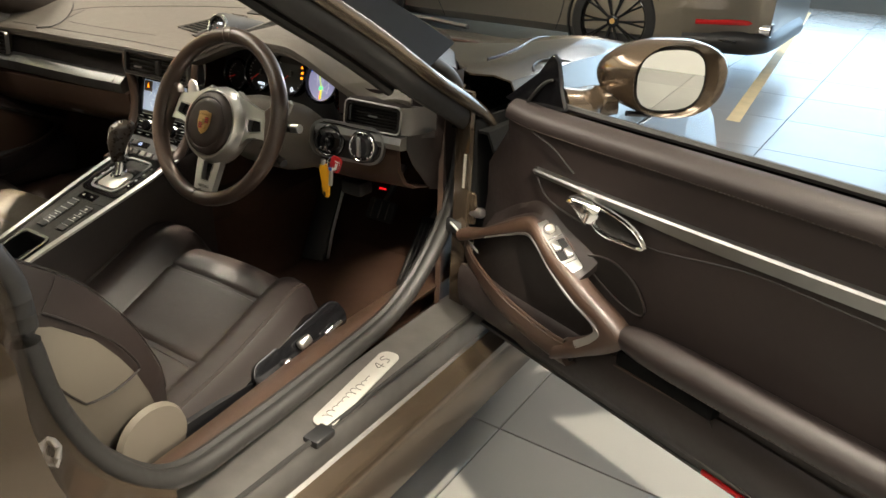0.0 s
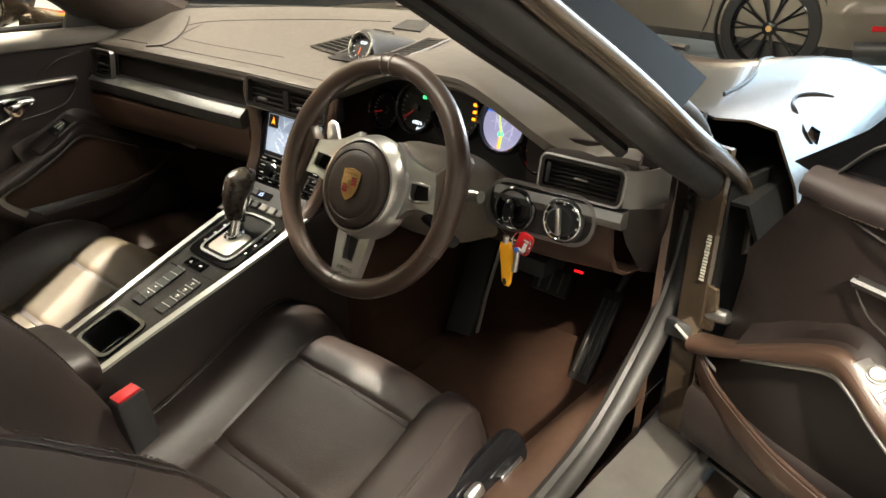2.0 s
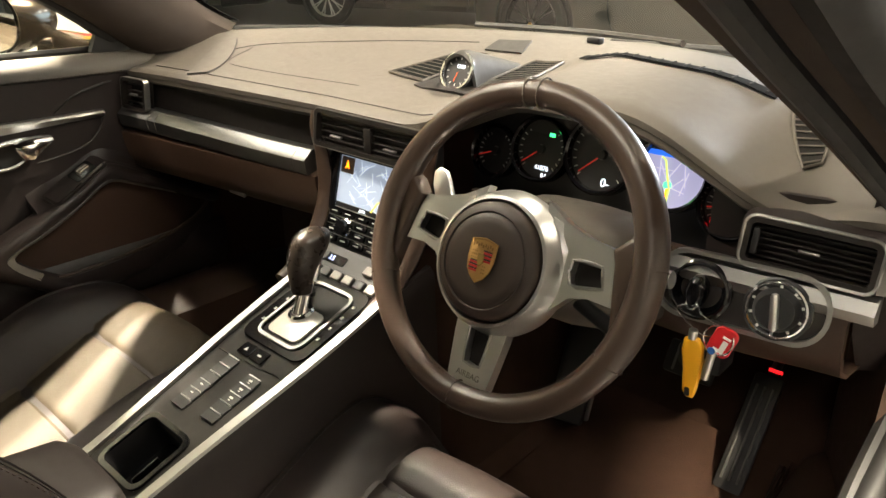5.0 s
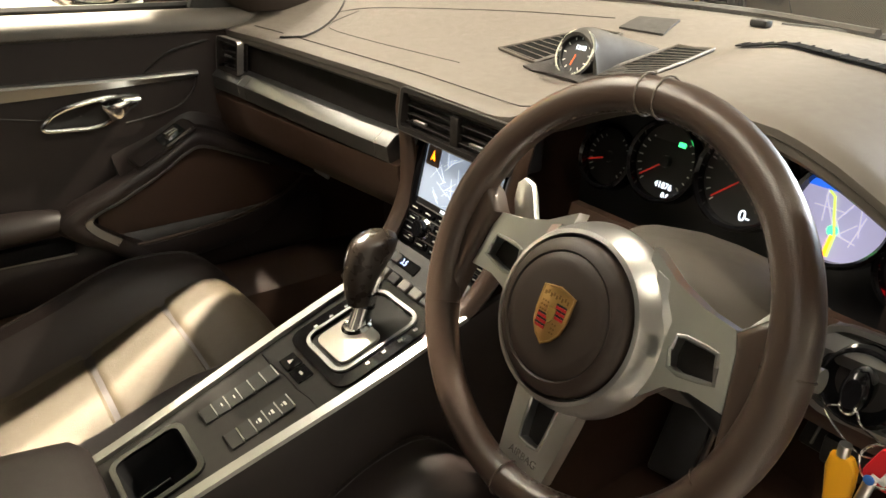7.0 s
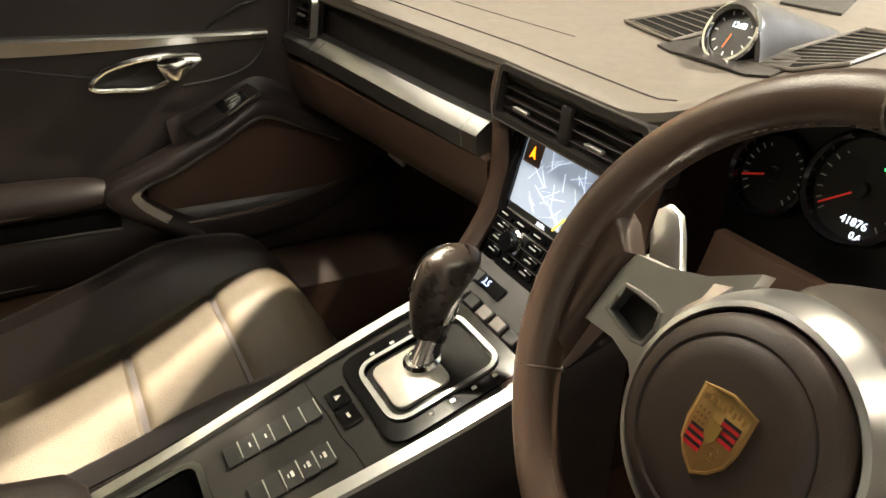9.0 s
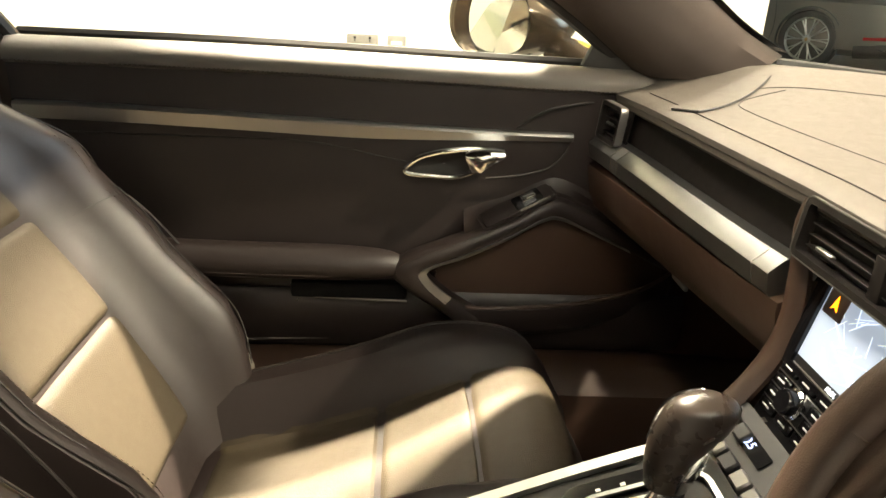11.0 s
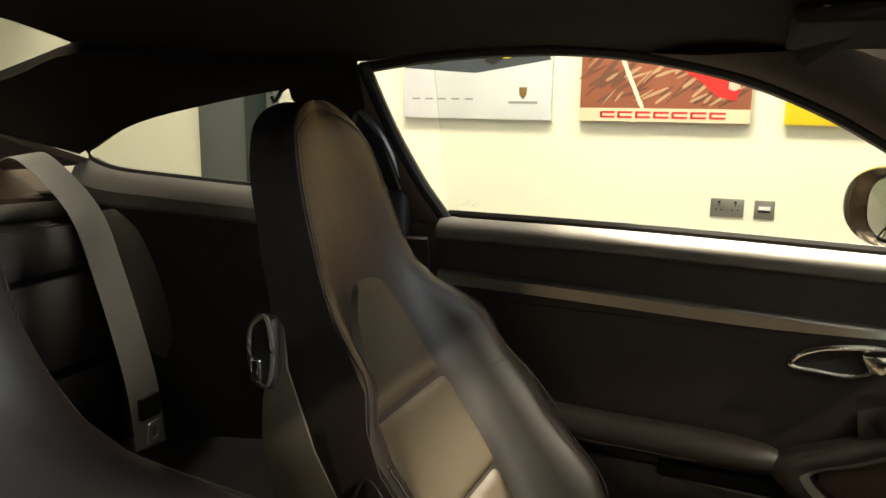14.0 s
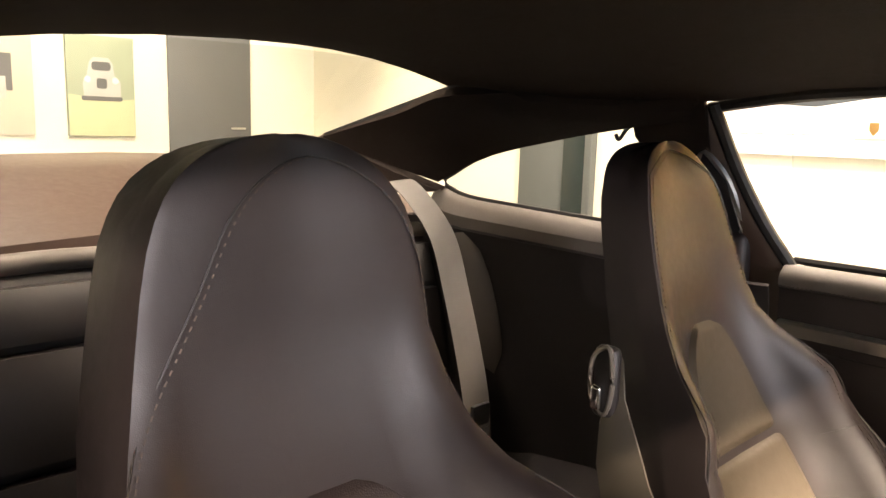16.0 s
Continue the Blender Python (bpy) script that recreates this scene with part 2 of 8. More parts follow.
def sheet(front, back):
    """A solid between two sheets of points with the same layout."""
    k, n = len(front), len(front[0])
    bm = bmesh.new()
    f = [[bm.verts.new(p) for p in r] for r in front]
    b = [[bm.verts.new(p) for p in r] for r in back]
    for i in range(k - 1):
        for j in range(n - 1):
            bm.faces.new((f[i][j], f[i + 1][j], f[i + 1][j + 1], f[i][j + 1]))
            bm.faces.new((b[i][j], b[i][j + 1], b[i + 1][j + 1], b[i + 1][j]))
    rim = [(i, 0) for i in range(k)] + [(k - 1, j) for j in range(1, n)] + [(i, n - 1) for i in range(k - 2, -1, -1)] + [(0, j) for j in range(n - 2, 0, -1)]
    for (i, j), (p, q) in zip(rim, rim[1:] + rim[:1]):
        bm.faces.new((f[i][j], b[i][j], b[p][q], f[p][q]))
    return bm


def grid(rows, close_u=False, close_v=False, thick=0.0, toward=None):
    """A sheet through rows of points; thick gives it depth, to the side named by toward."""
    if toward is not None:
        d = Vector(toward).normalized() * thick
        return sheet(rows, [[Vector(p) + d for p in r] for r in rows])
    bm = bmesh.new()
    vs = [[bm.verts.new(p) for p in r] for r in rows]
    nu, nv = len(vs), len(vs[0])
    for i in range(nu if close_u else nu - 1):
        for j in range(nv if close_v else nv - 1):
            a, b, c, d = vs[i][j], vs[(i + 1) % nu][j], vs[(i + 1) % nu][(j + 1) % nv], vs[i][(j + 1) % nv]
            bm.faces.new((a, b, c, d))
    if thick:
        bmesh.ops.recalc_face_normals(bm, faces=bm.faces)
        bmesh.ops.solidify(bm, geom=bm.faces[:], thickness=thick)
    return bm


def loft(rings, caps=True):
    """Closed rings of points joined into a body."""
    bm = grid(rings, close_v=True)
    if caps:
        bm.verts.ensure_lookup_table()
        n, k = len(rings[0]), len(rings)
        bm.faces.new([bm.verts[i] for i in range(n)])
        bm.faces.new([bm.verts[(k - 1) * n + i] for i in range(n)])
    return bm


def tube(points, radius, n=10, close=False, flat=1.0, up=(0, 0, 1)):
    """A bar along points; radius may be a list, flat squashes it along the side direction."""
    pts = [Vector(p) for p in points]
    rad = radius if isinstance(radius, (list, tuple)) else [radius] * len(pts)
    rings, k = [], len(pts)
    for i, p in enumerate(pts):
        a = pts[(i - 1) % k] if close or i else p
        b = pts[(i + 1) % k] if close or i < k - 1 else p
        d = (b - a).normalized()
        side = d.cross(Vector(up))
        if side.length < 1e-4:
            side = d.cross(Vector((1, 0, 0)))
        side.normalize()
        nor = side.cross(d).normalized()
        rings.append([p + rad[i] * (math.cos(t) * side * flat + math.sin(t) * nor) for t in (2 * math.pi * j / n for j in range(n))])
    if close:
        return grid(rings, close_u=True, close_v=True)
    return loft(rings)


def curve(points, n=6, close=False):
    """Catmull-Rom points through the given ones."""
    p = [Vector(q) for q in points]
    k, out = len(p), []
    for i in range(k if close else k - 1):
        a = p[(i - 1) % k] if close or i else p[i]
        b, c = p[i], p[(i + 1) % k]
        d = p[(i + 2) % k] if close or i < k - 2 else c
        for j in range(n):
            t = j / n
            out.append(0.5 * (2 * b + (c - a) * t + (2 * a - 5 * b + 4 * c - d) * t * t + (3 * b - a - 3 * c + d) * t ** 3))
    if not close:
        out.append(p[-1])
    return out


def block(c, s, r=0.004, seg=2, m=None):
    """A box at c of size s with rounded edges."""
    bm = bmesh.new()
    bmesh.ops.create_cube(bm, size=1)
    bmesh.ops.scale(bm, vec=s, verts=bm.verts)
    if r:
        bmesh.ops.bevel(bm, geom=bm.edges[:], offset=min(r, min(s) * 0.45), segments=seg, affect="EDGES", profile=0.5)
    bmesh.ops.translate(bm, vec=c, verts=bm.verts)
    if m is not None:
        bmesh.ops.transform(bm, matrix=m, verts=bm.verts)
    return bm


def frame_of(o, x, y):
    """The pose with origin o, first axis x and second axis about y."""
    x = Vector(x).normalized()
    z = x.cross(Vector(y)).normalized()
    y = z.cross(x)
    return Matrix(((x[0], y[0], z[0], o[0]), (x[1], y[1], z[1], o[1]), (x[2], y[2], z[2], o[2]), (0, 0, 0, 1)))


def plate(poly, thick, m, r=0.0, seg=2):
    """A flat outline of (x, y), thick along z, in pose m."""
    bm = bmesh.new()
    vs = [bm.verts.new((x, y, 0)) for x, y in poly]
    f = bm.faces.new(vs)
    ex = bmesh.ops.extrude_face_region(bm, geom=[f])
    bmesh.ops.translate(bm, vec=(0, 0, thick), verts=[v for v in ex["geom"] if isinstance(v, bmesh.types.BMVert)])
    bmesh.ops.recalc_face_normals(bm, faces=bm.faces)
    if r:
        top = [e for e in bm.edges if all(v.co.z > thick * 0.5 for v in e.verts)]
        bmesh.ops.bevel(bm, geom=top, offset=r, segments=seg, affect="EDGES", profile=0.5)
    bmesh.ops.transform(bm, matrix=m, verts=bm.verts)
    return bm


def ring_plate(outer, inner, thick, m, r=0.0):
    """A flat frame between two outlines with the same number of points."""
    lo = [[(x, y, 0) for x, y in o] for o in (outer, inner)]
    hi = [[(x, y, thick) for x, y in o] for o in (outer, inner)]
    bm = grid([lo[0], hi[0], hi[1], lo[1]], close_u=True, close_v=True)
    if r:
        top = [e for e in bm.edges if all(v.co.z > thick * 0.5 for v in e.verts) and e.calc_face_angle(0) > 0.9]
        bmesh.ops.bevel(bm, geom=top, offset=r, segments=2, affect="EDGES", profile=0.5)
    bmesh.ops.transform(bm, matrix=m, verts=bm.verts)
    return bm


def rr(w, h, r, n=4, cx=0.0, cy=0.0):
    """The outline of a rounded rectangle."""
    out = []
    for sx, sy, a0 in ((1, 1, 0), (-1, 1, 90), (-1, -1, 180), (1, -1, 270)):
        for i in range(n + 1):
            a = radians(a0 + 90 * i / n)
            out.append((cx + sx * (w / 2 - r) + r * math.cos(a), cy + sy * (h / 2 - r) + r * math.sin(a)))
    return out


def disc(r, n=32, cx=0.0, cy=0.0, sx=1.0):
    return [(cx + sx * r * math.cos(2 * math.pi * i / n), cy + r * math.sin(2 * math.pi * i / n)) for i in range(n)]


def lathe(profile, m, n=32):
    """A profile of (radius, height) turned round the z axis of m."""
    rows = [[m @ V(max(r, 1e-4) * math.cos(2 * math.pi * i / n), max(r, 1e-4) * math.sin(2 * math.pi * i / n), h) for i in range(n)] for r, h in profile]
    return grid(rows, close_v=True)


def text_mesh(body, size, m, depth=0.0004):
    cu = bpy.data.curves.new("writing", "FONT")
    cu.body, cu.size, cu.extrude, cu.align_x, cu.align_y = body, size, depth, "CENTER", "CENTER"
    ob = bpy.data.objects.new("writing", cu)
    scene.collection.objects.link(ob)
    me = bpy.data.meshes.new_from_object(ob.evaluated_get(bpy.context.evaluated_depsgraph_get()))
    bm = bmesh.new()
    bm.from_mesh(me)
    bpy.data.objects.remove(ob)
    bpy.data.curves.remove(cu)
    bpy.data.meshes.remove(me)
    bmesh.ops.transform(bm, matrix=m, verts=bm.verts)
    return bm


def bars(rows, m, depth=0.0005):
    """Small raised bars (x, y, w, h), as one piece of print."""
    bm = bmesh.new()
    for x, y, w, h in rows:
        c = [bm.verts.new((x + sx * w / 2, y + sy * h / 2, z)) for z in (0, depth) for sx, sy in ((-1, -1), (1, -1), (1, 1), (-1, 1))]
        for q in ((4, 5, 6, 7), (0, 1, 5, 4), (1, 2, 6, 5), (2, 3, 7, 6), (3, 0, 4, 7)):
            bm.faces.new([c[i] for i in q])
    bmesh.ops.transform(bm, matrix=m, verts=bm.verts)
    return bm


def stitches(points, size=0.004, gap=0.0035, r=0.0008):
    """A row of short raised threads along points."""
    pts = [Vector(p) for p in points]
    bm, left, on = bmesh.new(), size, True
    for a, b in zip(pts, pts[1:]):
        d, run = (b - a), 0.0
        ln = d.length
        if ln < 1e-6:
            continue
        d /= ln
        side = d.cross(V(0.3, 0.5, 0.8)).normalized()
        nor = side.cross(d)
        while run < ln:
            go = min(left, ln - run)
            if on and go > size * 0.4:
                p, q = a + d * run, a + d * (run + go)
                vs = [bm.verts.new(e + r * (math.cos(t) * side + math.sin(t) * nor)) for e in (p, q) for t in (0, 2.1, 4.2)]
                for i in range(3):
                    bm.faces.new((vs[i], vs[(i + 1) % 3], vs[3 + (i + 1) % 3], vs[3 + i]))
            run, left = run + go, left - go
            if left <= 1e-6:
                on = not on
                left = size if on else gap
    return bm


def join(*bms):
    """Several bmeshes as one."""
    out = bmesh.new()
    for b in bms:
        me = bpy.data.meshes.new("tmp")
        b.to_mesh(me)
        b.free()
        out.from_mesh(me)
        bpy.data.meshes.remove(me)
    return out

# ---------------------------------------------------------------- showroom


def wall(name, c, s, material=WHITE_WALL):
    ob = part(name, block(c, s, 0), material)
    return tagged(ob, kind="structure")


floor = tagged(part("floor", block((-2, 3, -0.055), (18, 20, 0.1), 0), GROUT), "polished grey tiled showroom floor", kind="structure")
wall("wall_left", (-3.17, -2.255, 1.65), (0.2, 7.49, 3.3))
wall("wall_back", (1.4, -6.0, 1.65), (9.2, 0.2, 3.3))
wall("wall_right", (6.1, 2.5, 1.65), (0.2, 17.2, 3.3), CEIL)
wall("wall_far_left", (-13.2, 6.2, 1.65), (0.2, 9.8, 3.3))
wall("wall_return", (-8.19, 1.39, 1.65), (9.82, 0.2, 3.3))
wall("wall_front_left", (-8.1, 11.1, 1.65), (10.0, 0.2, 3.3))
wall("wall_front_sill", (1.5, 11.1, 0.1), (9.0, 0.2, 0.2), DOOR_GREY)
wall("wall_front_head", (1.5, 11.1, 3.2), (9.0, 0.2, 0.2))
wall("ceiling", (-3.5, 2.5, 3.35), (19.6, 17.4, 0.1), CEIL)
backdrop = part("backdrop", block((1.5, 14.5, 3.0), (24, 0.05, 9), 0), glow("bright_overcast_backdrop", (0.6, 0.78, 1.0), 2.2))
tagged(backdrop, "bright bluish daylight outside the showroom window", kind="structure")
win = thing("window_1", "tall showroom window with dark frame", "window", (1.5, 11.1, 0.2), kind="structure")
for i in range(5):
    part("window_frame", block((-2.9 + i * 2.2, 11.1, 1.65), (0.07, 0.12, 2.9), 0.006), DOOR_GREY, win)
for i in range(4):
    g = part("pane", block((-1.8 + i * 2.2, 11.1, 1.65), (2.13, 0.012, 2.9), 0), GLASS, win)
    g.visible_shadow = False

# housings for the unseen spots, the added headrest spot among them
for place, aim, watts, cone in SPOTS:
    sp = thing("track_spotlight", "small dark ceiling spotlight out of view", "spotlight", place, "ceiling spotlights")
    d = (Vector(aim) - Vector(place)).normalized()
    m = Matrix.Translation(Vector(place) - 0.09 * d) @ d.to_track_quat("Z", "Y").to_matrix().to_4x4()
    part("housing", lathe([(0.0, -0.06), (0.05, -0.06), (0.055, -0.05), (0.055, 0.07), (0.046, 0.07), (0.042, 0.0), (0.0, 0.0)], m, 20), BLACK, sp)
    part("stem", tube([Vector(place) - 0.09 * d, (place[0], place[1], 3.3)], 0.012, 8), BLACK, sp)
# glowing bodies for the added fill panels
for x, y, sx, sy in ((0.3, 7.6, 4.0, 0.8), (1.1, -3.1, 2.4, 0.5), (-1.9, -0.6, 0.5, 3.0), (0.3, -1.2, 3.0, 0.5), (2.7, 0.3, 0.5, 3.0)):
    cl = thing("fill_light_panel", "long bright ceiling panel added as fill, with white frame", "ceiling light", (x, y, 3.3), "ceiling panels")
    part("frame", ring_plate(rr(sx + 0.06, sy + 0.06, 0.01), rr(sx, sy, 0.008), 0.03, pose(x, y, 3.268)), WHITE_WALL, cl)
    part("diffuser", block((x, y, 3.285), (sx, sy, 0.02), 0.003), glow("diffuser_glow", (1.0, 0.9, 0.76), 4.0), cl)

# wall pictures: y centre, width, colours of the field, a lower band and blotches of the printed scene
PICS = [
    (-1.67, 0.81, (0.72, 0.74, 0.76), (0.72, 0.74, 0.76), "white poster of a yellow racing car on dark ground", 1.055),
    (-0.735, 0.77, (0.34, 0.11, 0.06), (0.72, 0.6, 0.42), "red and brown vintage racing poster with cream band", 1.055),
    (0.17, 0.76, (0.85, 0.62, 0.02), (0.85, 0.62, 0.02), "plain bright yellow poster on canvas", 1.055),
    (1.05, 0.78, (0.7, 0.02, 0.03), (0.7, 0.02, 0.03), "bright red poster with white bars of lettering", 1.055),
]
PIC_MATS = {}


def colour(c, rough=0.55):
    if c not in PIC_MATS:
        PIC_MATS[c] = mat("print_%d" % len(PIC_MATS), c, rough, var=0.1, scale=9)
    return PIC_MATS[c]


def streaks(rows, x, rnd):
    """Loose brush strokes as thin raised patches on a wall print."""
    bm = bmesh.new()
    for cy, cz, w, h, a in rows:
        d, e = V(0, math.cos(a), math.sin(a)), V(0, -math.sin(a), math.cos(a))
        o = V(x + rnd.uniform(0, 0.0006), cy, cz)
        k = [o + d * (w / 2 * sx) + e * (h / 2 * sy) for sx, sy in ((-1, -0.6), (0, -1), (1, -0.5), (0.9, 0.6), (0, 1), (-0.9, 0.7))]
        bm.faces.new([bm.verts.new(p) for p in k])
    ex = bmesh.ops.extrude_face_region(bm, geom=bm.faces[:])
    bmesh.ops.translate(bm, vec=(0.0008, 0, 0), verts=[v for v in ex["geom"] if isinstance(v, bmesh.types.BMVert)])
    return bm


def wall_frame(x=-3.066):
    return frame_of((x, 0, 0), (0, 1, 0), (0, 0, 1))


for yc, w, field, band, label, z0 in PICS:
    rnd = random.Random(int(yc * 100))
    pic = thing("wall_picture", label, "picture", (-3.07, yc, z0), "posters along the wall")
    part("canvas", block((-3.05, yc, z0 + 0.54), (0.036, w, 1.08), 0.003), colour(field), pic)
    x = -3.0315
    if yc < -1:
        part("ground_print", streaks([(yc, z0 + 0.33, w * 0.98, 0.2, 0.03), (yc, z0 + 0.5, w * 0.98, 0.3, 0)], x, rnd), colour((0.05, 0.06, 0.07)), pic, kind="stuff")
        part("car_print", streaks([(yc - 0.12, z0 + 0.34, 0.5, 0.09, 0.05), (yc + 0.17, z0 + 0.36, 0.36, 0.12, 0.1), (yc, z0 + 0.42, 0.5, 0.1, 0.08), (yc - 0.2, z0 + 0.39, 0.2, 0.08, 0)], x + 0.002, rnd), colour((0.75, 0.6, 0.02)), pic, kind="stuff")
        part("wheel_print", streaks([(yc - 0.24, z0 + 0.31, 0.09, 0.08, 0), (yc + 0.1, z0 + 0.32, 0.1, 0.1, 0.1), (yc + 0.3, z0 + 0.36, 0.06, 0.1, 0)], x + 0.003, rnd), BLACK, pic, kind="stuff")
        part("light_print", streaks([(yc - 0.22, z0 + 0.36, 0.06, 0.05, 0), (yc + 0.04, z0 + 0.38, 0.07, 0.06, 0.3)], x + 0.0035, rnd), WHITE_PRINT, pic, kind="stuff")
        part("shield_print", plate([(-0.02, 0.03), (0.02, 0.03), (0.02, -0.005), (0, -0.03), (-0.02, -0.005)], 0.001, wall_frame(x) @ pose(yc + 0.26, z0 + 0.13, 0)), GOLD, pic)
        part("caption_bars", bars([(yc + 0.26, z0 + 0.085, 0.15, 0.012)] + [(yc - 0.33 + 0.075 * i, z0 + 0.1, 0.045, 0.008) for i in range(5)], wall_frame(x)), colour((0.3, 0.3, 0.3)), pic, kind="stuff")
    elif yc < -0.5:
        part("stroke_print", streaks([(yc + rnd.uniform(-0.33, 0.33), z0 + rnd.uniform(0.1, 0.75), rnd.uniform(0.05, 0.22), rnd.uniform(0.008, 0.03), rnd.uniform(0.2, 0.9)) for _ in range(90)], x, rnd), colour((0.16, 0.06, 0.035)), pic, kind="stuff")
        part("stroke_print", streaks([(yc + rnd.uniform(-0.33, 0.33), z0 + rnd.uniform(0.1, 0.75), rnd.uniform(0.04, 0.15), rnd.uniform(0.006, 0.02), rnd.uniform(0.2, 0.9)) for _ in range(70)], x + 0.001, rnd), colour((0.5, 0.3, 0.18)), pic, kind="stuff")
        part("track_print", streaks([(yc - 0.22 + 0.02 * i, z0 + 0.36 - 0.045 * i, 0.07, 0.022, -1.1) for i in range(7)], x + 0.002, rnd), colour((0.72, 0.66, 0.55)), pic, kind="stuff")
        part("car_print", streaks([(yc + 0.2, z0 + 0.24, 0.3, 0.13, -0.4), (yc + 0.1, z0 + 0.33, 0.28, 0.14, -0.5), (yc + 0.26, z0 + 0.16, 0.16, 0.09, -0.5), (yc + 0.02, z0 + 0.45, 0.25, 0.14, -0.5)], x + 0.0025, rnd), colour((0.62, 0.02, 0.02)), pic, kind="stuff")
        part("car_mark_print", streaks([(yc + 0.22, z0 + 0.25, 0.08, 0.05, -0.4), (yc + 0.31, z0 + 0.17, 0.05, 0.05, 0)], x + 0.0035, rnd), colour((0.7, 0.5, 0.4)), pic, kind="stuff")
        part("cream_band", block((x, yc, z0 + 0.033), (0.002, w, 0.062), 0), colour(band), pic)
        part("title_bars", bars([(yc - 0.25 + 0.083 * i, z0 + 0.045, 0.07, 0.01) for i in range(7)] + [(yc - 0.25 + 0.083 * i, z0 + 0.023, 0.07, 0.01) for i in range(7)] + [(yc - 0.28 + 0.083 * i, z0 + 0.034, 0.012, 0.026) for i in range(7)], wall_frame(x + 0.0015)), colour((0.62, 0.03, 0.03)), pic, kind="stuff")
    elif yc > 0.5:
        part("title_bars", bars([(yc - 0.28 + 0.095 * i, z0 + 0.06, 0.082, 0.014) for i in range(7)] + [(yc - 0.28 + 0.095 * i, z0 + 0.028, 0.082, 0.014) for i in range(7)] + [(yc - 0.315 + 0.095 * i, z0 + 0.044, 0.016, 0.03) for i in range(7)], wall_frame(x)), WHITE_PRINT, pic, kind="stuff")
        part("green_field_print", streaks([(yc + 0.1, z0 + 0.75, 0.6, 0.4, 0.5)], x, rnd), colour((0.05, 0.4, 0.15)), pic)
BACK = [(-1.27, 0.46, (0.3, 0.36, 0.26), "muted green poster of an old car"), (-0.6, 0.46, (0.55, 0.5, 0.4), "pale poster with a dark band")]
for xc, w, field, label in BACK:
    pic = thing("wall_picture", label, "picture", (xc, -5.9, 1.0), "posters along the wall")
    part("canvas", block((xc, -5.885, 1.36), (w, 0.03, 0.7), 0.003), colour(field), pic)
    if "green" in label:
        pf = frame_of((xc, -5.8695, 1.36), (-1, 0, 0), (0, 0, 1))
        grey, dark = colour((0.42, 0.44, 0.42)), colour((0.1, 0.11, 0.11))
        part("print_field", plate([(-0.225, -0.345), (0.225, -0.345), (0.225, -0.08), (0.05, -0.1), (-0.225, -0.06)], 0.002, pf), colour((0.5, 0.52, 0.32)), pic)
        part("print_car", plate([(-0.12, -0.09), (-0.13, 0.0), (-0.1, 0.06), (-0.08, 0.15), (-0.05, 0.18), (0.05, 0.18), (0.08, 0.14), (0.09, 0.06), (0.13, 0.02), (0.13, -0.09)], 0.002, pf @ pose(0, 0.02, 0.0016)), grey, pic)
        part("print_window", plate(rr(0.13, 0.06, 0.02), 0.002, pf @ pose(0, 0.14, 0.0032)), dark, pic)
        part("print_grille", plate(rr(0.07, 0.07, 0.015), 0.002, pf @ pose(0.0, 0.02, 0.0032)), dark, pic)
        part("print_shadow", plate(rr(0.28, 0.03, 0.012), 0.002, pf @ pose(0, -0.085, 0.0032)), dark, pic)
        for k in (-0.095, 0.095):
            part("print_lamp", plate(disc(0.022, 16, k, 0.045), 0.002, pf @ pose(0, 0, 0.0032)), colour((0.7, 0.7, 0.66)), pic)
    else:
        part("print_patch", block((xc, -5.868, 1.42), (w * 0.45, 0.003, 0.24), 0), colour((0.12, 0.13, 0.13)), pic)
        part("print_patch", block((xc, -5.866, 1.32), (w * 0.28, 0.003, 0.14), 0), colour((0.5, 0.5, 0.46)), pic)

for yc, w, n in ((-0.415, 0.146, 2), (-0.255, 0.086, 1)):
    so = thing("wall_socket", "brushed metal %s wall socket plate" % ("double" if n == 2 else "single"), "socket", (-3.07, yc, 0.67))
    part("plate", plate(rr(w, 0.086, 0.004), 0.007, wall_frame(-3.07) @ pose(yc, 0.67, 0), 0.002), SOCKET_GREY, so)
    for k in range(n):
        yy = yc + (k - (n - 1) / 2) * 0.07
        if n == 2:
            part("pin_slots", bars([(yy, 0.684, 0.005, 0.009), (yy - 0.011, 0.662, 0.008, 0.005), (yy + 0.011, 0.662, 0.008, 0.005)], wall_frame(-3.0625)), BLACK, so)
            part("switch_rocker", block((-3.062, yy, 0.697), (0.006, 0.012, 0.012), 0.001), BLACK, so)
        else:
            part("insert", block((-3.062, yy, 0.675), (0.006, 0.05, 0.022), 0.001), WHITE_PRINT, so)
            part("insert_shade", block((-3.0605, yy, 0.664), (0.006, 0.05, 0.012), 0.001), BLACK, so)
for yc in (-1.02, -0.88):
    so = thing("wall_socket", "small dark metal wall socket plate", "socket", (6.0, yc, 0.67))
    rm_ = frame_of((6.0, yc, 0.67), (0, -1, 0), (0, 0, 1))
    part("plate", plate(rr(0.1, 0.086, 0.004), 0.007, rm_, 0.002), SOCKET_GREY, so)
    part("pin_slots", bars([(0, 0.014, 0.006, 0.012), (-0.014, -0.01, 0.012, 0.006), (0.014, -0.01, 0.012, 0.006)], rm_ @ pose(0, 0, 0.0072)), BLACK, so)
pic = thing("wall_picture", "pale grey poster on canvas", "picture", (6.0, -1.3, 1.25), "posters along the wall")
part("canvas", block((5.98, -1.3, 1.7), (0.036, 0.9, 0.9), 0.003), colour((0.42, 0.41, 0.36)), pic)
mark = thing("wall_scuff", "faint grey scuff mark on cream wall", "scuff", (-3.07, -1.7, 0.6))
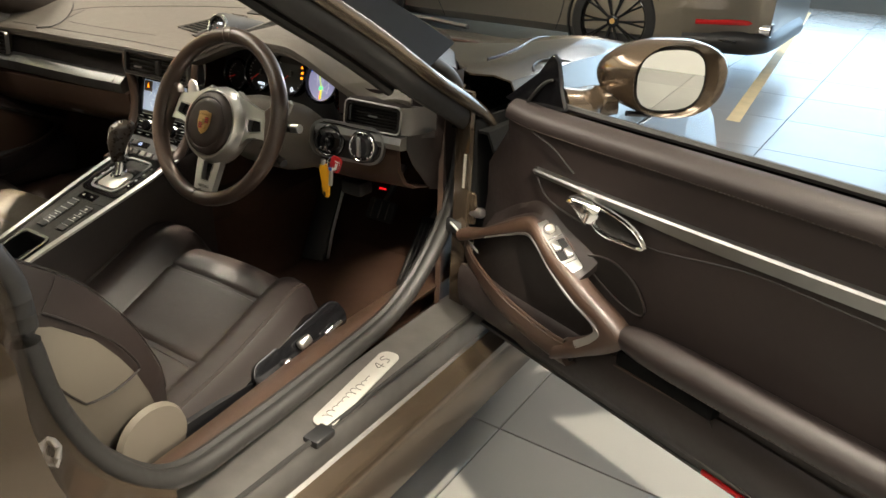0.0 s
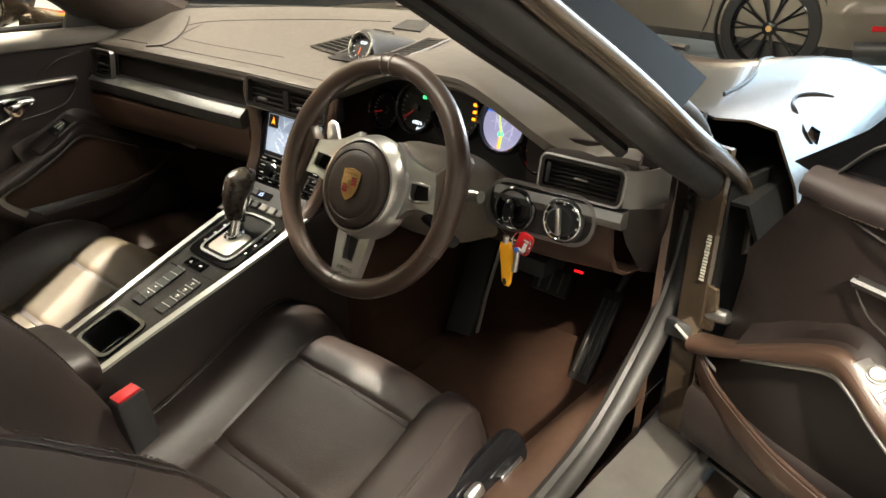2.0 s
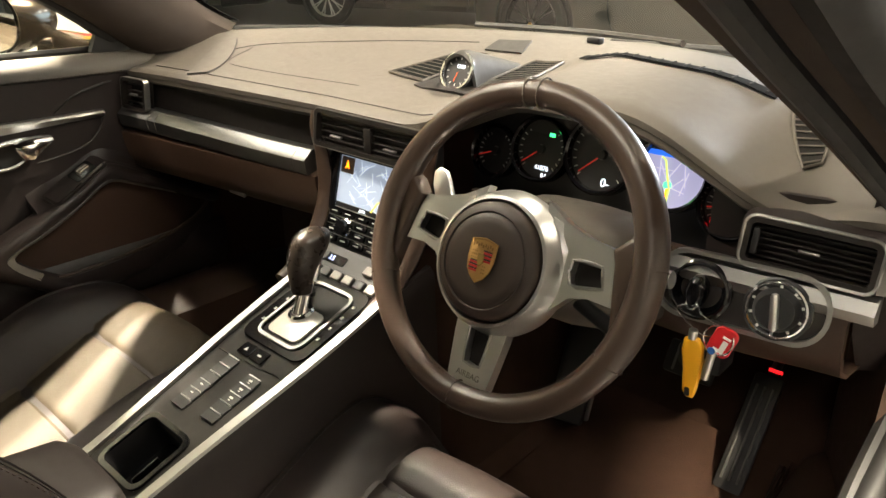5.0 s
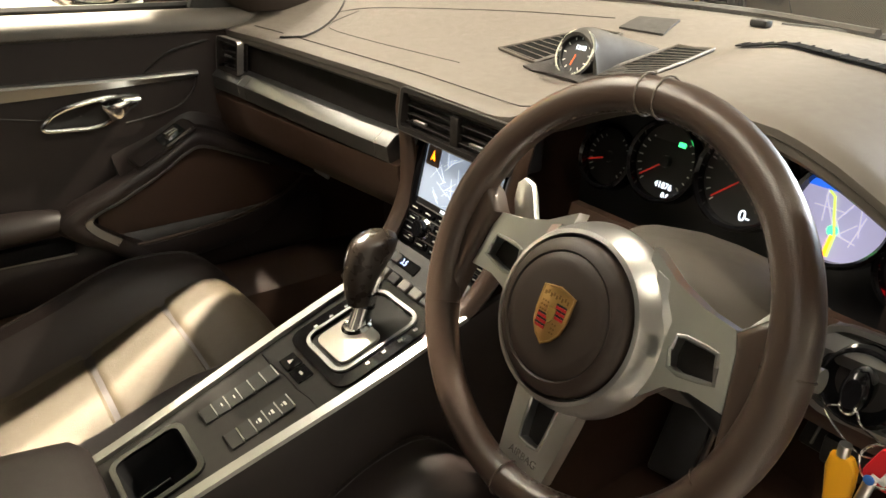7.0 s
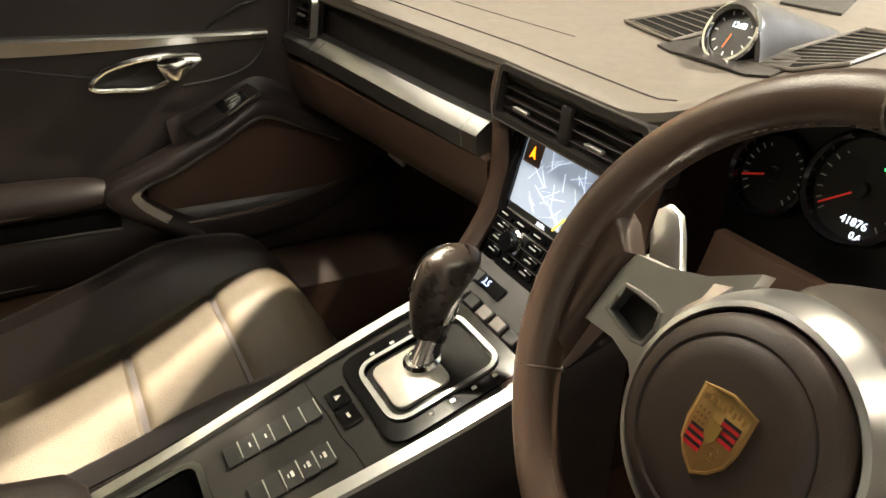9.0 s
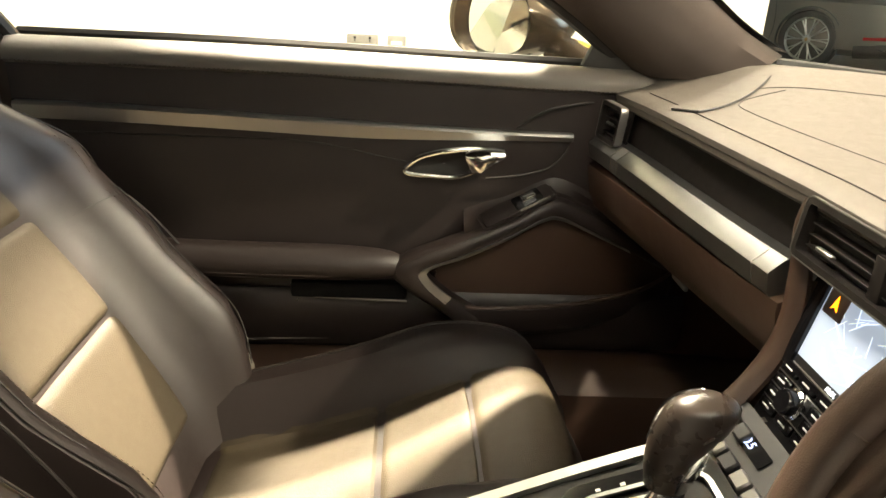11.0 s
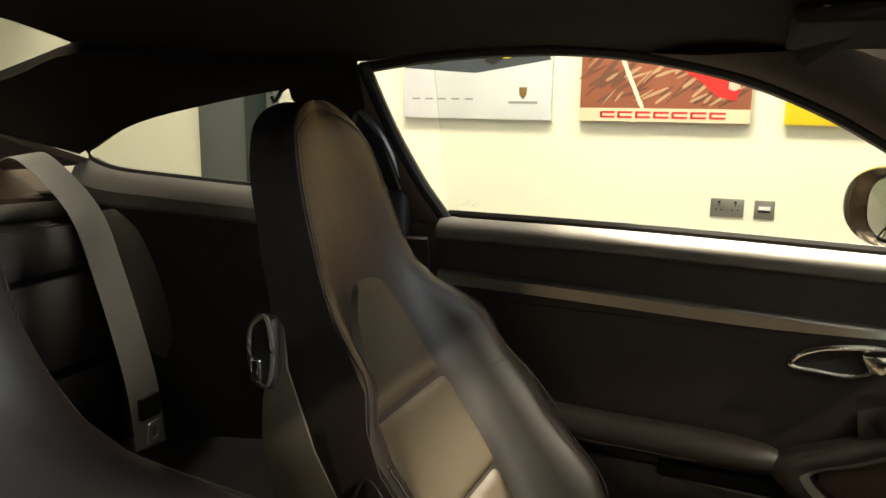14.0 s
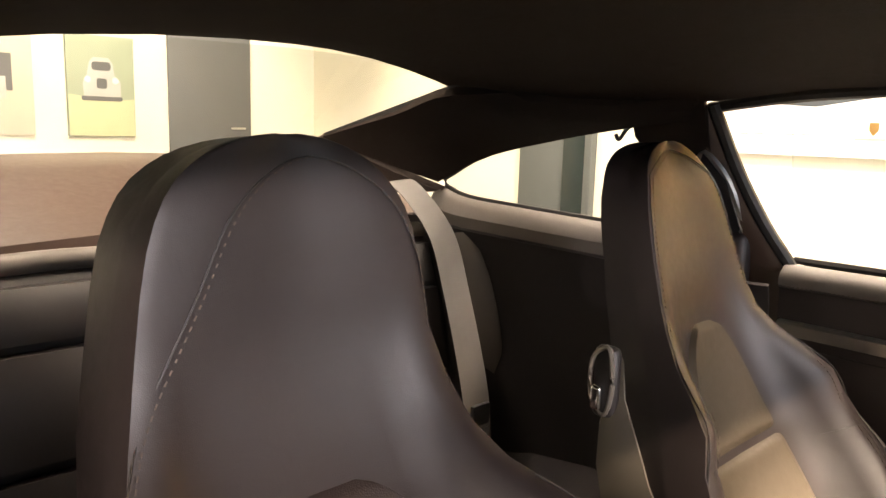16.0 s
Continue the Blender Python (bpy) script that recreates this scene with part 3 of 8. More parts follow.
part("scuff", bars([(-1.74 + 0.021 * i, 0.6 + 0.012 * (i % 3), 0.013, 0.006) for i in range(5)], wall_frame(-3.0695), 0.0008), colour((0.5, 0.5, 0.46)), mark)

d2 = thing("door_1", "dark framed glass door in the cream wall", "door", (-3.07, -3.2, 0), kind="structure")
part("door_leaf", block((-3.055, -3.3, 1.05), (0.03, 0.36, 2.1), 0.003), DOOR_GREY, d2)
part("door_edge", block((-3.05, -3.04, 1.05), (0.05, 0.16, 2.1), 0.003), DOOR_DARK, d2)
part("door_jamb", block((-3.045, -2.93, 1.06), (0.06, 0.05, 2.12), 0.003), DOOR_GREY, d2)
part("sign_bar", block((-3.035, -3.36, 1.44), (0.004, 0.1, 0.03), 0), colour((0.1, 0.2, 0.28)), d2)
d3 = thing("door_2", "plain dark grey door with lever handle", "door", (-2.1, -5.9, 0), kind="structure")
part("door_leaf", block((-2.1, -5.885, 1.03), (0.68, 0.03, 2.06), 0.003), DOOR_GREY, d3)
part("door_handle", tube([(-2.36, -5.87, 1.09), (-2.36, -5.82, 1.09), (-2.24, -5.82, 1.09)], 0.009, 8), SATIN, d3)

tape = thing("floor_line", "worn yellow line taped along the floor", "floor marking", (0.6, 4, 0), kind="structure")
part("tape", grid([[(0.58 - 0.085 * i + k * 0.085, 3.93 + 0.93 * i, 0.0012) for k in (0, 1)] for i in range(8)], thick=0.001), YELLOW_LINE, tape)

# ---------------------------------------------------------------- cars parked beyond


def far_car(place, turn, paint, label, wheel_mat, scale=1.0):
    """A parked coupe; local x runs to its tail, its near flank faces -y."""
    car = thing("parked_car", label, "car", (0, 0, 0), "parked cars")
    top = [(-2.25, 0.62, 0.5, 0.5), (-2.1, 0.72, 0.62, 0.72), (-1.6, 0.86, 0.78, 0.86), (-1.0, 0.9, 0.84, 0.86), (-0.55, 0.92, 0.92, 0.72), (-0.1, 0.92, 1.18, 0.56), (0.4, 0.92, 1.29, 0.54), (0.9, 0.94, 1.22, 0.56), (1.4, 0.96, 1.05, 0.66), (1.85, 0.95, 0.9, 0.78), (2.15, 0.88, 0.8, 0.8), (2.25, 0.82, 0.7, 0.74)]
    rings = []
    for x, w, h, tw in top:
        belt = min(h - 0.03, 0.82)
        low = 0.2 if x < 2 else 0.3
        half = [(0.0, low), (w * 0.85, low), (w, low + 0.08), (w * 1.0, 0.5), (w * 0.97, belt), (min(w * 0.95, tw + 0.12), (belt + h) / 2 if h > 0.95 else belt + 0.005), (tw, h - 0.035), (tw * 0.6, h - 0.005), (0, h)]
        rings.append([V(x, -y, z) for y, z in half] + [V(x, y, z) for y, z in half[-2:0:-1]])
    body = loft(rings)
    bmesh.ops.subdivide_edges(body, edges=body.edges[:], cuts=1, smooth=0.6, use_grid_fill=True)
    part("body", body, paint, car)
    for wx in (-1.35, 1.1):
        m = pose(wx, -0.93, 0.36, 90, 0, 0)
        part("wheel_arch", lathe([(0.0, -0.02), (0.395, -0.02), (0.4, 0.022), (0.385, 0.026), (0.38, 0.0), (0.0, 0.0)], m, 40), BLACK, car)
        wheel = part("wheel", lathe([(0.25, -0.1), (0.34, -0.1), (0.352, -0.07), (0.352, 0.02), (0.335, 0.04), (0.275, 0.045), (0.262, 0.03), (0.25, -0.1)], m @ pose(0, 0, 0.0), 48), TYRE, car)
        part("rim", lathe([(0.262, -0.02), (0.27, 0.04), (0.262, 0.045), (0.25, 0.02), (0.245, -0.08), (0.0, -0.08)], m, 48), wheel_mat, wheel)
        part("brake_disc", lathe([(0.0, -0.05), (0.17, -0.05), (0.17, -0.035), (0.0, -0.035)], m, 36), SATIN, wheel)
        for k in range(10):
            a = 2 * math.pi * k / 10
            for d in (-0.09, 0.09):
                part("spoke", tube([m @ V(0.045 * math.cos(a), 0.045 * math.sin(a), 0.03), m @ V(0.16 * math.cos(a + d * 0.5), 0.16 * math.sin(a + d * 0.5), 0.028), m @ V(0.258 * math.cos(a + d), 0.258 * math.sin(a + d), 0.03)], 0.0085, 6), wheel_mat, wheel)
        part("hub_cap", lathe([(0.05, 0.0), (0.05, 0.036), (0.04, 0.044), (0.0, 0.046)], m, 20), wheel_mat, wheel)
        part("hub_badge", lathe([(0.022, 0.046), (0.02, 0.05), (0.0, 0.05)], m, 16), GOLD, wheel)
    part("tail_reflector", tube(curve([(1.74, -0.945, 0.425), (2.0, -0.915, 0.44), (2.17, -0.84, 0.445)]), 0.022, 8), RED_LENS, car)
    part("rear_diffuser", tube(curve([(1.66, -0.89, 0.27), (1.95, -0.87, 0.3), (2.15, -0.78, 0.3), (2.2, -0.4, 0.3), (2.2, 0.4, 0.3)]), 0.095, 12), BLACK, car)
    part("diffuser_fin", block((1.9, -0.955, 0.31), (0.32, 0.02, 0.02), 0.006), GLOSS_BLACK, car)
    pipe = part("exhaust_tip", tube([(2.05, -0.8, 0.4), (2.26, -0.82, 0.4)], 0.05, 18), CHROME, car)
    part("bore", tube([(2.255, -0.82, 0.4), (2.264, -0.82, 0.4)], 0.042, 18), BLACK, pipe)
    for pts in ([(-0.62, -0.93, 0.85), (-0.62, -0.945, 0.5), (-0.5, -0.93, 0.24)], [(0.62, -0.925, 0.85), (0.66, -0.945, 0.5), (0.6, -0.93, 0.24)]):
        part("door_gap", tube(curve(pts), 0.004, 6), BLACK, car)
    part("side_window", tube(curve([(-0.5, -0.83, 0.9), (-0.05, -0.7, 1.1), (0.5, -0.68, 1.17), (1.1, -0.75, 1.0), (0.6, -0.86, 0.89)], close=True), 0.012, 6, close=True), BLACK, car)
    m = Matrix.Translation(place) @ pose(0, 0, 0, 0, 0, turn) @ Matrix.Scale(scale, 4)
    car.matrix_world = m
    return car


far_car((-1.8, 6.0, 0), 0, PAINT_2, "taupe grey sports coupe with black spoked wheels", GLOSS_BLACK, 1.03)
far_car((-6.3, 7.4, 0), 20, PAINT, "dark bronze sports car with bright spoked wheels", SATIN)
far_car((-10.4, 4.75, 0), 45, PAINT_2, "grey sports car with silver spoked wheels", SATIN)

# ---------------------------------------------------------------- the car's shell
shell = thing("sports_car", "bronze grey coupe with brown leather cabin and open driver door", "car", (0, 0, 0))
SIDES = (-1, 1)


def side_pts(pts, s):
    return [V(s * p[0], p[1], p[2]) for p in pts]


# window opening edge, from the mirror corner over the roof rail and down the rear post
EDGE = [(0.69, 0.17, 0.885), (0.655, 0.05, 0.972), (0.63, -0.07, 1.045), (0.612, -0.19, 1.115), (0.6, -0.31, 1.165), (0.595, -0.45, 1.198), (0.594, -0.6, 1.212), (0.6, -0.8, 1.206), (0.615, -0.975, 1.186)]
POST = [(0.615, -0.975, 1.186), (0.64, -0.93, 1.07), (0.665, -0.88, 0.97), (0.688, -0.838, 0.9), (0.692, -0.83, 0.86), (0.69, -0.825, 0.6)]
# windscreen edge
SCREEN = [(0.64, 0.4, 0.918), (0.615, 0.25, 0.985), (0.585, 0.08, 1.06), (0.555, -0.06, 1.125), (0.525, -0.17, 1.17), (0.5, -0.24, 1.192)]


SCREEN_LEFT = [(0.645, 0.34, 0.905), (0.63, 0.255, 0.948), (0.602, 0.14, 1.022)] + SCREEN[3:]


def pillar_rows(s):
    w, v = curve(side_pts(EDGE[:6], s), 5), curve(side_pts(SCREEN if s > 0 else SCREEN_LEFT, s), 5)
    rows = []
    for a, b in zip(w, v):
        mid = (a + b) / 2 + V(-s * 0.022, -0.02, -0.006)
        out_a, out_b = a + V(s * 0.05, 0.01, 0.0), b + V(s * 0.02, 0.05, 0.025)
        rows.append([out_a, a + V(s * 0.012, 0, 0), a, a * 0.6 + mid * 0.4 + V(-s * 0.004, -0.006, 0), mid, b * 0.55 + mid * 0.45 + V(-s * 0.006, -0.004, 0), b, b + V(0, 0.02, 0.012), out_b, (out_a + out_b) / 2 + V(s * 0.03, 0.04, 0.03)])
    return rows


for s in SIDES:
    part("a_pillar", loft(pillar_rows(s)), PILLAR, shell, "dark cloth-lined windscreen pillar")
    part("pillar_cover", grid([[r[0] + V(s * 0.006, -0.002, 0.004), r[9] + V(s * 0.008, 0.004, 0.008), r[8] + V(0.0, 0.008, 0.006)] for r in pillar_rows(s)], thick=0.003, toward=(-s, -0.5, -0.5)), GLOSS_BLACK, shell, "glossy dark windscreen pillar")
    w = [p + V(s * 0.07, 0.02, 0.012) for p in curve(side_pts([(0.712, 0.41, 0.64), (0.705, 0.375, 0.76)] + EDGE[:6], s), 5)]
    part("pillar_skin", tube(w, 0.028, 10, flat=0.8), RUBBER, shell)
    part("pillar_paint", tube([p + V(s * 0.022, 0.02, 0.014) for p in w], 0.016, 10), PAINT, shell)
    seal = [p + V(s * 0.022, 0, -0.004) for p in curve(side_pts(EDGE, s), 4)]
    part("window_seal", tube(seal, 0.011, 8), RUBBER, shell)
    post = curve(side_pts(POST, s), 5)
    rows = []
    for i, p in enumerate(post):
        k = i / (len(post) - 1)
        wd = 0.1 + 0.08 * k
        rows.append([p + V(s * 0.03, 0.004, 0), p + V(0, 0.002, 0), p + V(-s * 0.012, -0.02, 0), p + V(-s * 0.012, -wd * 0.6, 0.01), p + V(s * 0.005, -wd, 0.02), p + V(s * 0.06, -wd, 0.02)])
    part("b_pillar", loft(rows), LEATHER_RED, shell, "brown trimmed rear door post with belt slot")
    part("post_seal", tube([p + V(s * 0.01, 0.012, 0) for p in post], 0.012, 8), RUBBER, shell)
    sl = [V(s * 0.622, -0.97, 1.1), V(s * 0.632, -0.985, 1.06), V(s * 0.65, -0.95, 1.0), V(s * 0.668, -0.92, 0.945), V(s * 0.66, -0.905, 0.965), V(s * 0.64, -0.93, 1.05)]
    part("belt_slot", tube(curve(sl, 4, True), 0.007, 6, close=True), BRUSHED, shell)
    part("belt_slot_hollow", grid([[p + V(-s * 0.006, 0, 0) for p in sl[:3]], [p + V(-s * 0.006, 0, 0) for p in (sl[5], sl[4], sl[3])]], thick=0.003), BLACK, shell)
    part("belt_guide_pad", block((s * 0.668, -0.935, 0.9), (0.05, 0.09, 0.12), 0.025, 4), LEATHER, shell)

# roof lining, domed, from the windscreen head to the rear window head
rows = []
for i in range(15):
    y = -0.2 - 1.16 * i / 14
    e = lerp_table([(-1.36, 0.34, 1.21), (-1.2, 0.5, 1.19), (-0.975, 0.612, 1.19), (-0.8, 0.6, 1.208), (-0.6, 0.594, 1.214), (-0.45, 0.595, 1.2), (-0.31, 0.58, 1.19), (-0.2, 0.5, 1.19)], y)
    crown = 0.035 + 0.03 * math.sin(math.pi * min(1, max(0, (i + 1.5) / 16))) * 1.0
    wr = lerp_table([(-1.36, 0.52), (-1.2, 0.57), (-0.975, 0.612)], y)[0] if y < -0.975 else e[0]
    rows.append([V((wr if k > 0 else e[0]) * k, y, e[1] + (crown + 0.008) * (1 - k * k)) for k in (-1, -0.9, -0.7, -0.45, -0.2, 0, 0.2, 0.45, 0.7, 0.9, 1)])
part("roof_lining", grid(rows, thick=0.03, toward=(0, 0, 1)), HEADLINER, shell, "dark brown cloth roof lining")
rows2 = [[p + V(0, 0, 0.045) if abs(p.x) < 0.5 else p * 1.0 + V(math.copysign(0.05, p.x), 0, 0.035) for p in r] for r in rows]
part("roof_skin", grid(rows2, thick=0.004), PAINT, shell)
part("header_trim", tube(curve([(-0.5, -0.235, 1.192), (-0.25, -0.185, 1.22), (0, -0.17, 1.232), (0.25, -0.185, 1.22), (0.5, -0.235, 1.192)]), 0.022, 10, flat=0.8), HEADLINER, shell)
for s in SIDES:
    part("sun_visor", block((s * 0.33, -0.2, 1.2), (0.34, 0.13, 0.016), 0.007, 3), HEADLINER, shell, "folded dark sun visor")

# rear quarter: side panel, ledge under the quarter window, rear post, shelf
QW_TOP = [(0.61, -1.0, 1.176), (0.588, -1.106, 1.16), (0.557, -1.254, 1.132), (0.525, -1.41, 1.09), (0.504, -1.541, 1.018)]
QW_LOW = [(0.66, -0.96, 0.935), (0.606, -1.168, 0.952), (0.561, -1.343, 0.966), (0.525, -1.48, 0.979), (0.506, -1.535, 1.0)]
for s in SIDES:
    a, b = curve(side_pts(QW_TOP, s), 4), curve(side_pts([(0.612, -0.975, 1.19), (0.5, -1.2, 1.19), (0.34, -1.34, 1.21), (0.37, -1.55, 1.17), (0.42, -1.877, 1.113)] if s < 0 else [(0.612, -0.975, 1.19), (0.575, -1.2, 1.185), (0.535, -1.36, 1.19), (0.53, -1.55, 1.16), (0.52, -1.877, 1.113)], s), 4)
    part("post_cover", grid([[V(s * x, y, z) for x, y, z in r] for r in (((0.6, -0.97, 1.195), (0.596, -1.04, 1.19), (0.588, -1.112, 1.175)), ((0.612, -0.965, 1.14), (0.607, -1.035, 1.13), (0.592, -1.1, 1.125)), ((0.632, -0.955, 1.07), (0.624, -1.0, 1.06), (0.615, -1.05, 1.06)))], thick=0.012, toward=(s, 0, 0)), HEADLINER, shell)
    rows = [[q * (1 - k) + p * k + V(-s * 0.012 * math.sin(math.pi * k), 0, 0) for k in (0, 0.25, 0.5, 0.75, 1)] for p, q in zip(a, b)]
    part("rear_roof_rail", grid(rows, thick=0.02), HEADLINER, shell)
    lo = curve(side_pts(QW_LOW, s), 4)
    rows = [[p + V(s * 0.02, 0, 0.002), p, p + V(-s * 0.035, 0, -0.012), p + V(-s * 0.05, 0, -0.035), p + V(-s * 0.046, 0, -0.06)] for p in lo]
    # the ledge's lit tan is put into its leather colour
    part("window_ledge", grid(rows, thick=0.012), DASH_SKIN, shell, "brown leather ledge under the quarter window, coloured as lit")
    rows = [[p + V(-s * 0.046, 0, -0.06), p + V(-s * 0.034, 0, -0.1), p + V(-s * 0.03, 0, -0.3), p + V(-s * 0.05, 0, -0.5), p + V(-s * 0.06, 0, -0.7)] for p in [V(s * 0.69, -0.84, 0.935)] + lo + [V(s * 0.53, -1.8, 0.98), V(s * 0.5, -2.05, 0.98)]]
    part("quarter_panel", grid(rows, thick=0.012), PANEL_DARK, shell, "dark leather rear side panel")
    part("quarter_armrest", tube(curve([V(s * 0.62, -1.02, 0.79), V(s * 0.61, -1.2, 0.815), V(s * 0.585, -1.4, 0.84), V(s * 0.57, -1.46, 0.83)]), [0.012] * 7 + [0.014] * 6 + [0.014] * 5 + [0.006], 8), LEATHER, shell)
    rows = []
    for k in range(7):
        f = k / 6
        p, q = V(s * 0.505, -1.53, 1.0), V(s * (0.42 if s < 0 else 0.52), -1.877, 1.113)
        o, e = V(s * 0.5, -1.95, 0.96), V(s * 0.47, -2.1, 1.07)
        rows.append([p.lerp(q, f) + V(-s * 0.015 * math.sin(math.pi * f), 0, 0), o.lerp(e, f)])
    part("c_pillar", grid(rows, thick=0.02), PILLAR, shell)
    part("quarter_glass_seal", tube([p + V(s * 0.006, 0, 0) for p in a + lo[::-1]], 0.007, 6, close=True), RUBBER, shell)
    g = part("quarter_glass", grid([[p + V(s * 0.014, 0, 0) for p in a], [p + V(s * 0.014, 0, 0) for p in lo]], thick=0.0), GLASS_DIM, shell)
    g.visible_shadow = False
    wx = 0.0 if s < 0 else 0.16
    rows = [[V(s * (0.345 + wx), -1.335, 1.212), V(s * (0.43 + wx * 0.6), -1.877, 1.113)], [V(s * (0.338 + wx), -1.345, 1.214), V(s * (0.42 + wx * 0.6), -1.88, 1.114)], [V(s * (0.334 + wx), -1.36, 1.21), V(s * (0.414 + wx * 0.6), -1.89, 1.11)]]
    part("rear_window_surround", grid(rows, thick=0.012), BLACK, shell)

part("coat_hook", tube(curve([(-0.59, -1.1, 1.15), (-0.58, -1.112, 1.14), (-0.575, -1.12, 1.124), (-0.57, -1.124, 1.12), (-0.565, -1.126, 1.13)], 4), 0.004, 8), BLACK, shell, "small black coat hook")
part("parcel_shelf", grid([[V(x, y, z - 0.03 * (x / 0.6) ** 2) for x in (-0.56, -0.4, -0.2, 0, 0.2, 0.4, 0.56)] for y, z in ((-1.6, 0.91), (-1.61, 0.94), (-1.66, 0.955), (-1.9, 1.035), (-2.1, 1.045), (-2.2, 1.05))], thick=0.02, toward=(0, 0, -1)), LEATHER_RED, shell, "brown leather shelf below the rear window")
part("shelf_front_gap", block((0, -1.63, 0.9), (1.0, 0.03, 0.06), 0.01), BLACK, shell)
rw = part("rear_window", grid([[V(x, y, z + 0.02 * (1 - (x / 0.5) ** 2)) for x in (-0.5, -0.25, 0, 0.25, 0.5)] for y, z in ((-1.36, 1.23), (-1.7, 1.165), (-2.05, 1.08), (-2.25, 1.02))]), GLASS_DIM, shell, "curved rear window glass")
rw.visible_shadow = False

# windscreen
base = [(-0.66, 0.38, 0.915), (-0.5, 0.62, 0.905), (-0.25, 0.77, 0.9), (0, 0.82, 0.9), (0.25, 0.77, 0.9), (0.5, 0.62, 0.905), (0.66, 0.38, 0.915)]
head = [(-0.51, -0.24, 1.195), (-0.36, -0.205, 1.215), (-0.18, -0.185, 1.23), (0, -0.18, 1.235), (0.18, -0.185, 1.23), (0.36, -0.205, 1.215), (0.51, -0.24, 1.195)]
b, h = curve(base, 4), curve(head, 4)
rows = [[p.lerp(q, k) + V(0, 0.03 * math.sin(math.pi * k), 0.03 * math.sin(math.pi * k)) for k in (0, 0.2, 0.4, 0.6, 0.8, 1)] for p, q in zip(b, h)]
ws = part("windscreen", grid(rows), GLASS, shell, "clear windscreen glass")
ws.visible_shadow = False
part("screen_seal", tube([p + V(0, 0.0, 0.004) for p in b], 0.009, 8), RUBBER, shell)
part("cowl_panel", grid([[p + V(0, 0.004, -0.004), p + V(0, 0.07, -0.03), p + V(0, 0.12, -0.05)] for p in b], thick=0.01), BLACK, shell)
for x0, x1, yy in ((-0.35, 0.2, 0.86), (0.05, 0.55, 0.8)):
    part("wiper", tube(curve([(x0, yy - 0.02, 0.915), ((x0 + x1) / 2, yy + 0.03, 0.915), (x1, yy - 0.08, 0.925)]), 0.007, 6), BLACK, shell)

# bonnet and wings
rows = []
for i in range(25):
    row = []
    for k in range(-20, 21):
        x = 0.905 * k / 20
        y0 = 0.38 + 0.5 * max(0.0, 1 - (x / 0.72) ** 2) ** 0.75 + 0.1 * step(0.66, 0.76, abs(x))
        y = y0 + (2.3 - y0) * (i / 24) ** 1.15
        wing = smooth_table([(0.3, 0.875), (0.6, 0.872), (0.9, 0.868), (1.2, 0.858), (1.5, 0.8), (1.8, 0.71), (2.1, 0.58), (2.35, 0.44)], y, 0.1)[0]
        mid = smooth_table([(0.3, 0.868), (0.9, 0.85), (1.4, 0.77), (1.9, 0.65), (2.35, 0.48)], y, 0.1)[0]
        z = mid + (wing - mid) * math.exp(-((abs(x) - 0.69) / 0.17) ** 2) + 0.02 * (1 - (x / 0.9) ** 2) * step(0.6, 1.2, y)
        z -= 0.34 * step(0.79, 0.95, abs(x)) ** 1.5
        row.append(V(x, y, z))
    rows.append(row)
part("bonnet", grid(rows, thick=0.004), PAINT, shell, "glossy bronze grey bonnet and front wings")
for s in SIDES:
    part("headlight", lathe([(0.11, -0.02), (0.105, 0.01), (0.07, 0.035), (0.0, 0.045)], Matrix.Translation((s * 0.66, 1.86, 0.69)) @ V(0, 0.75, 0.66).to_track_quat("Z", "Y").to_matrix().to_4x4(), 28), GLASS, shell)

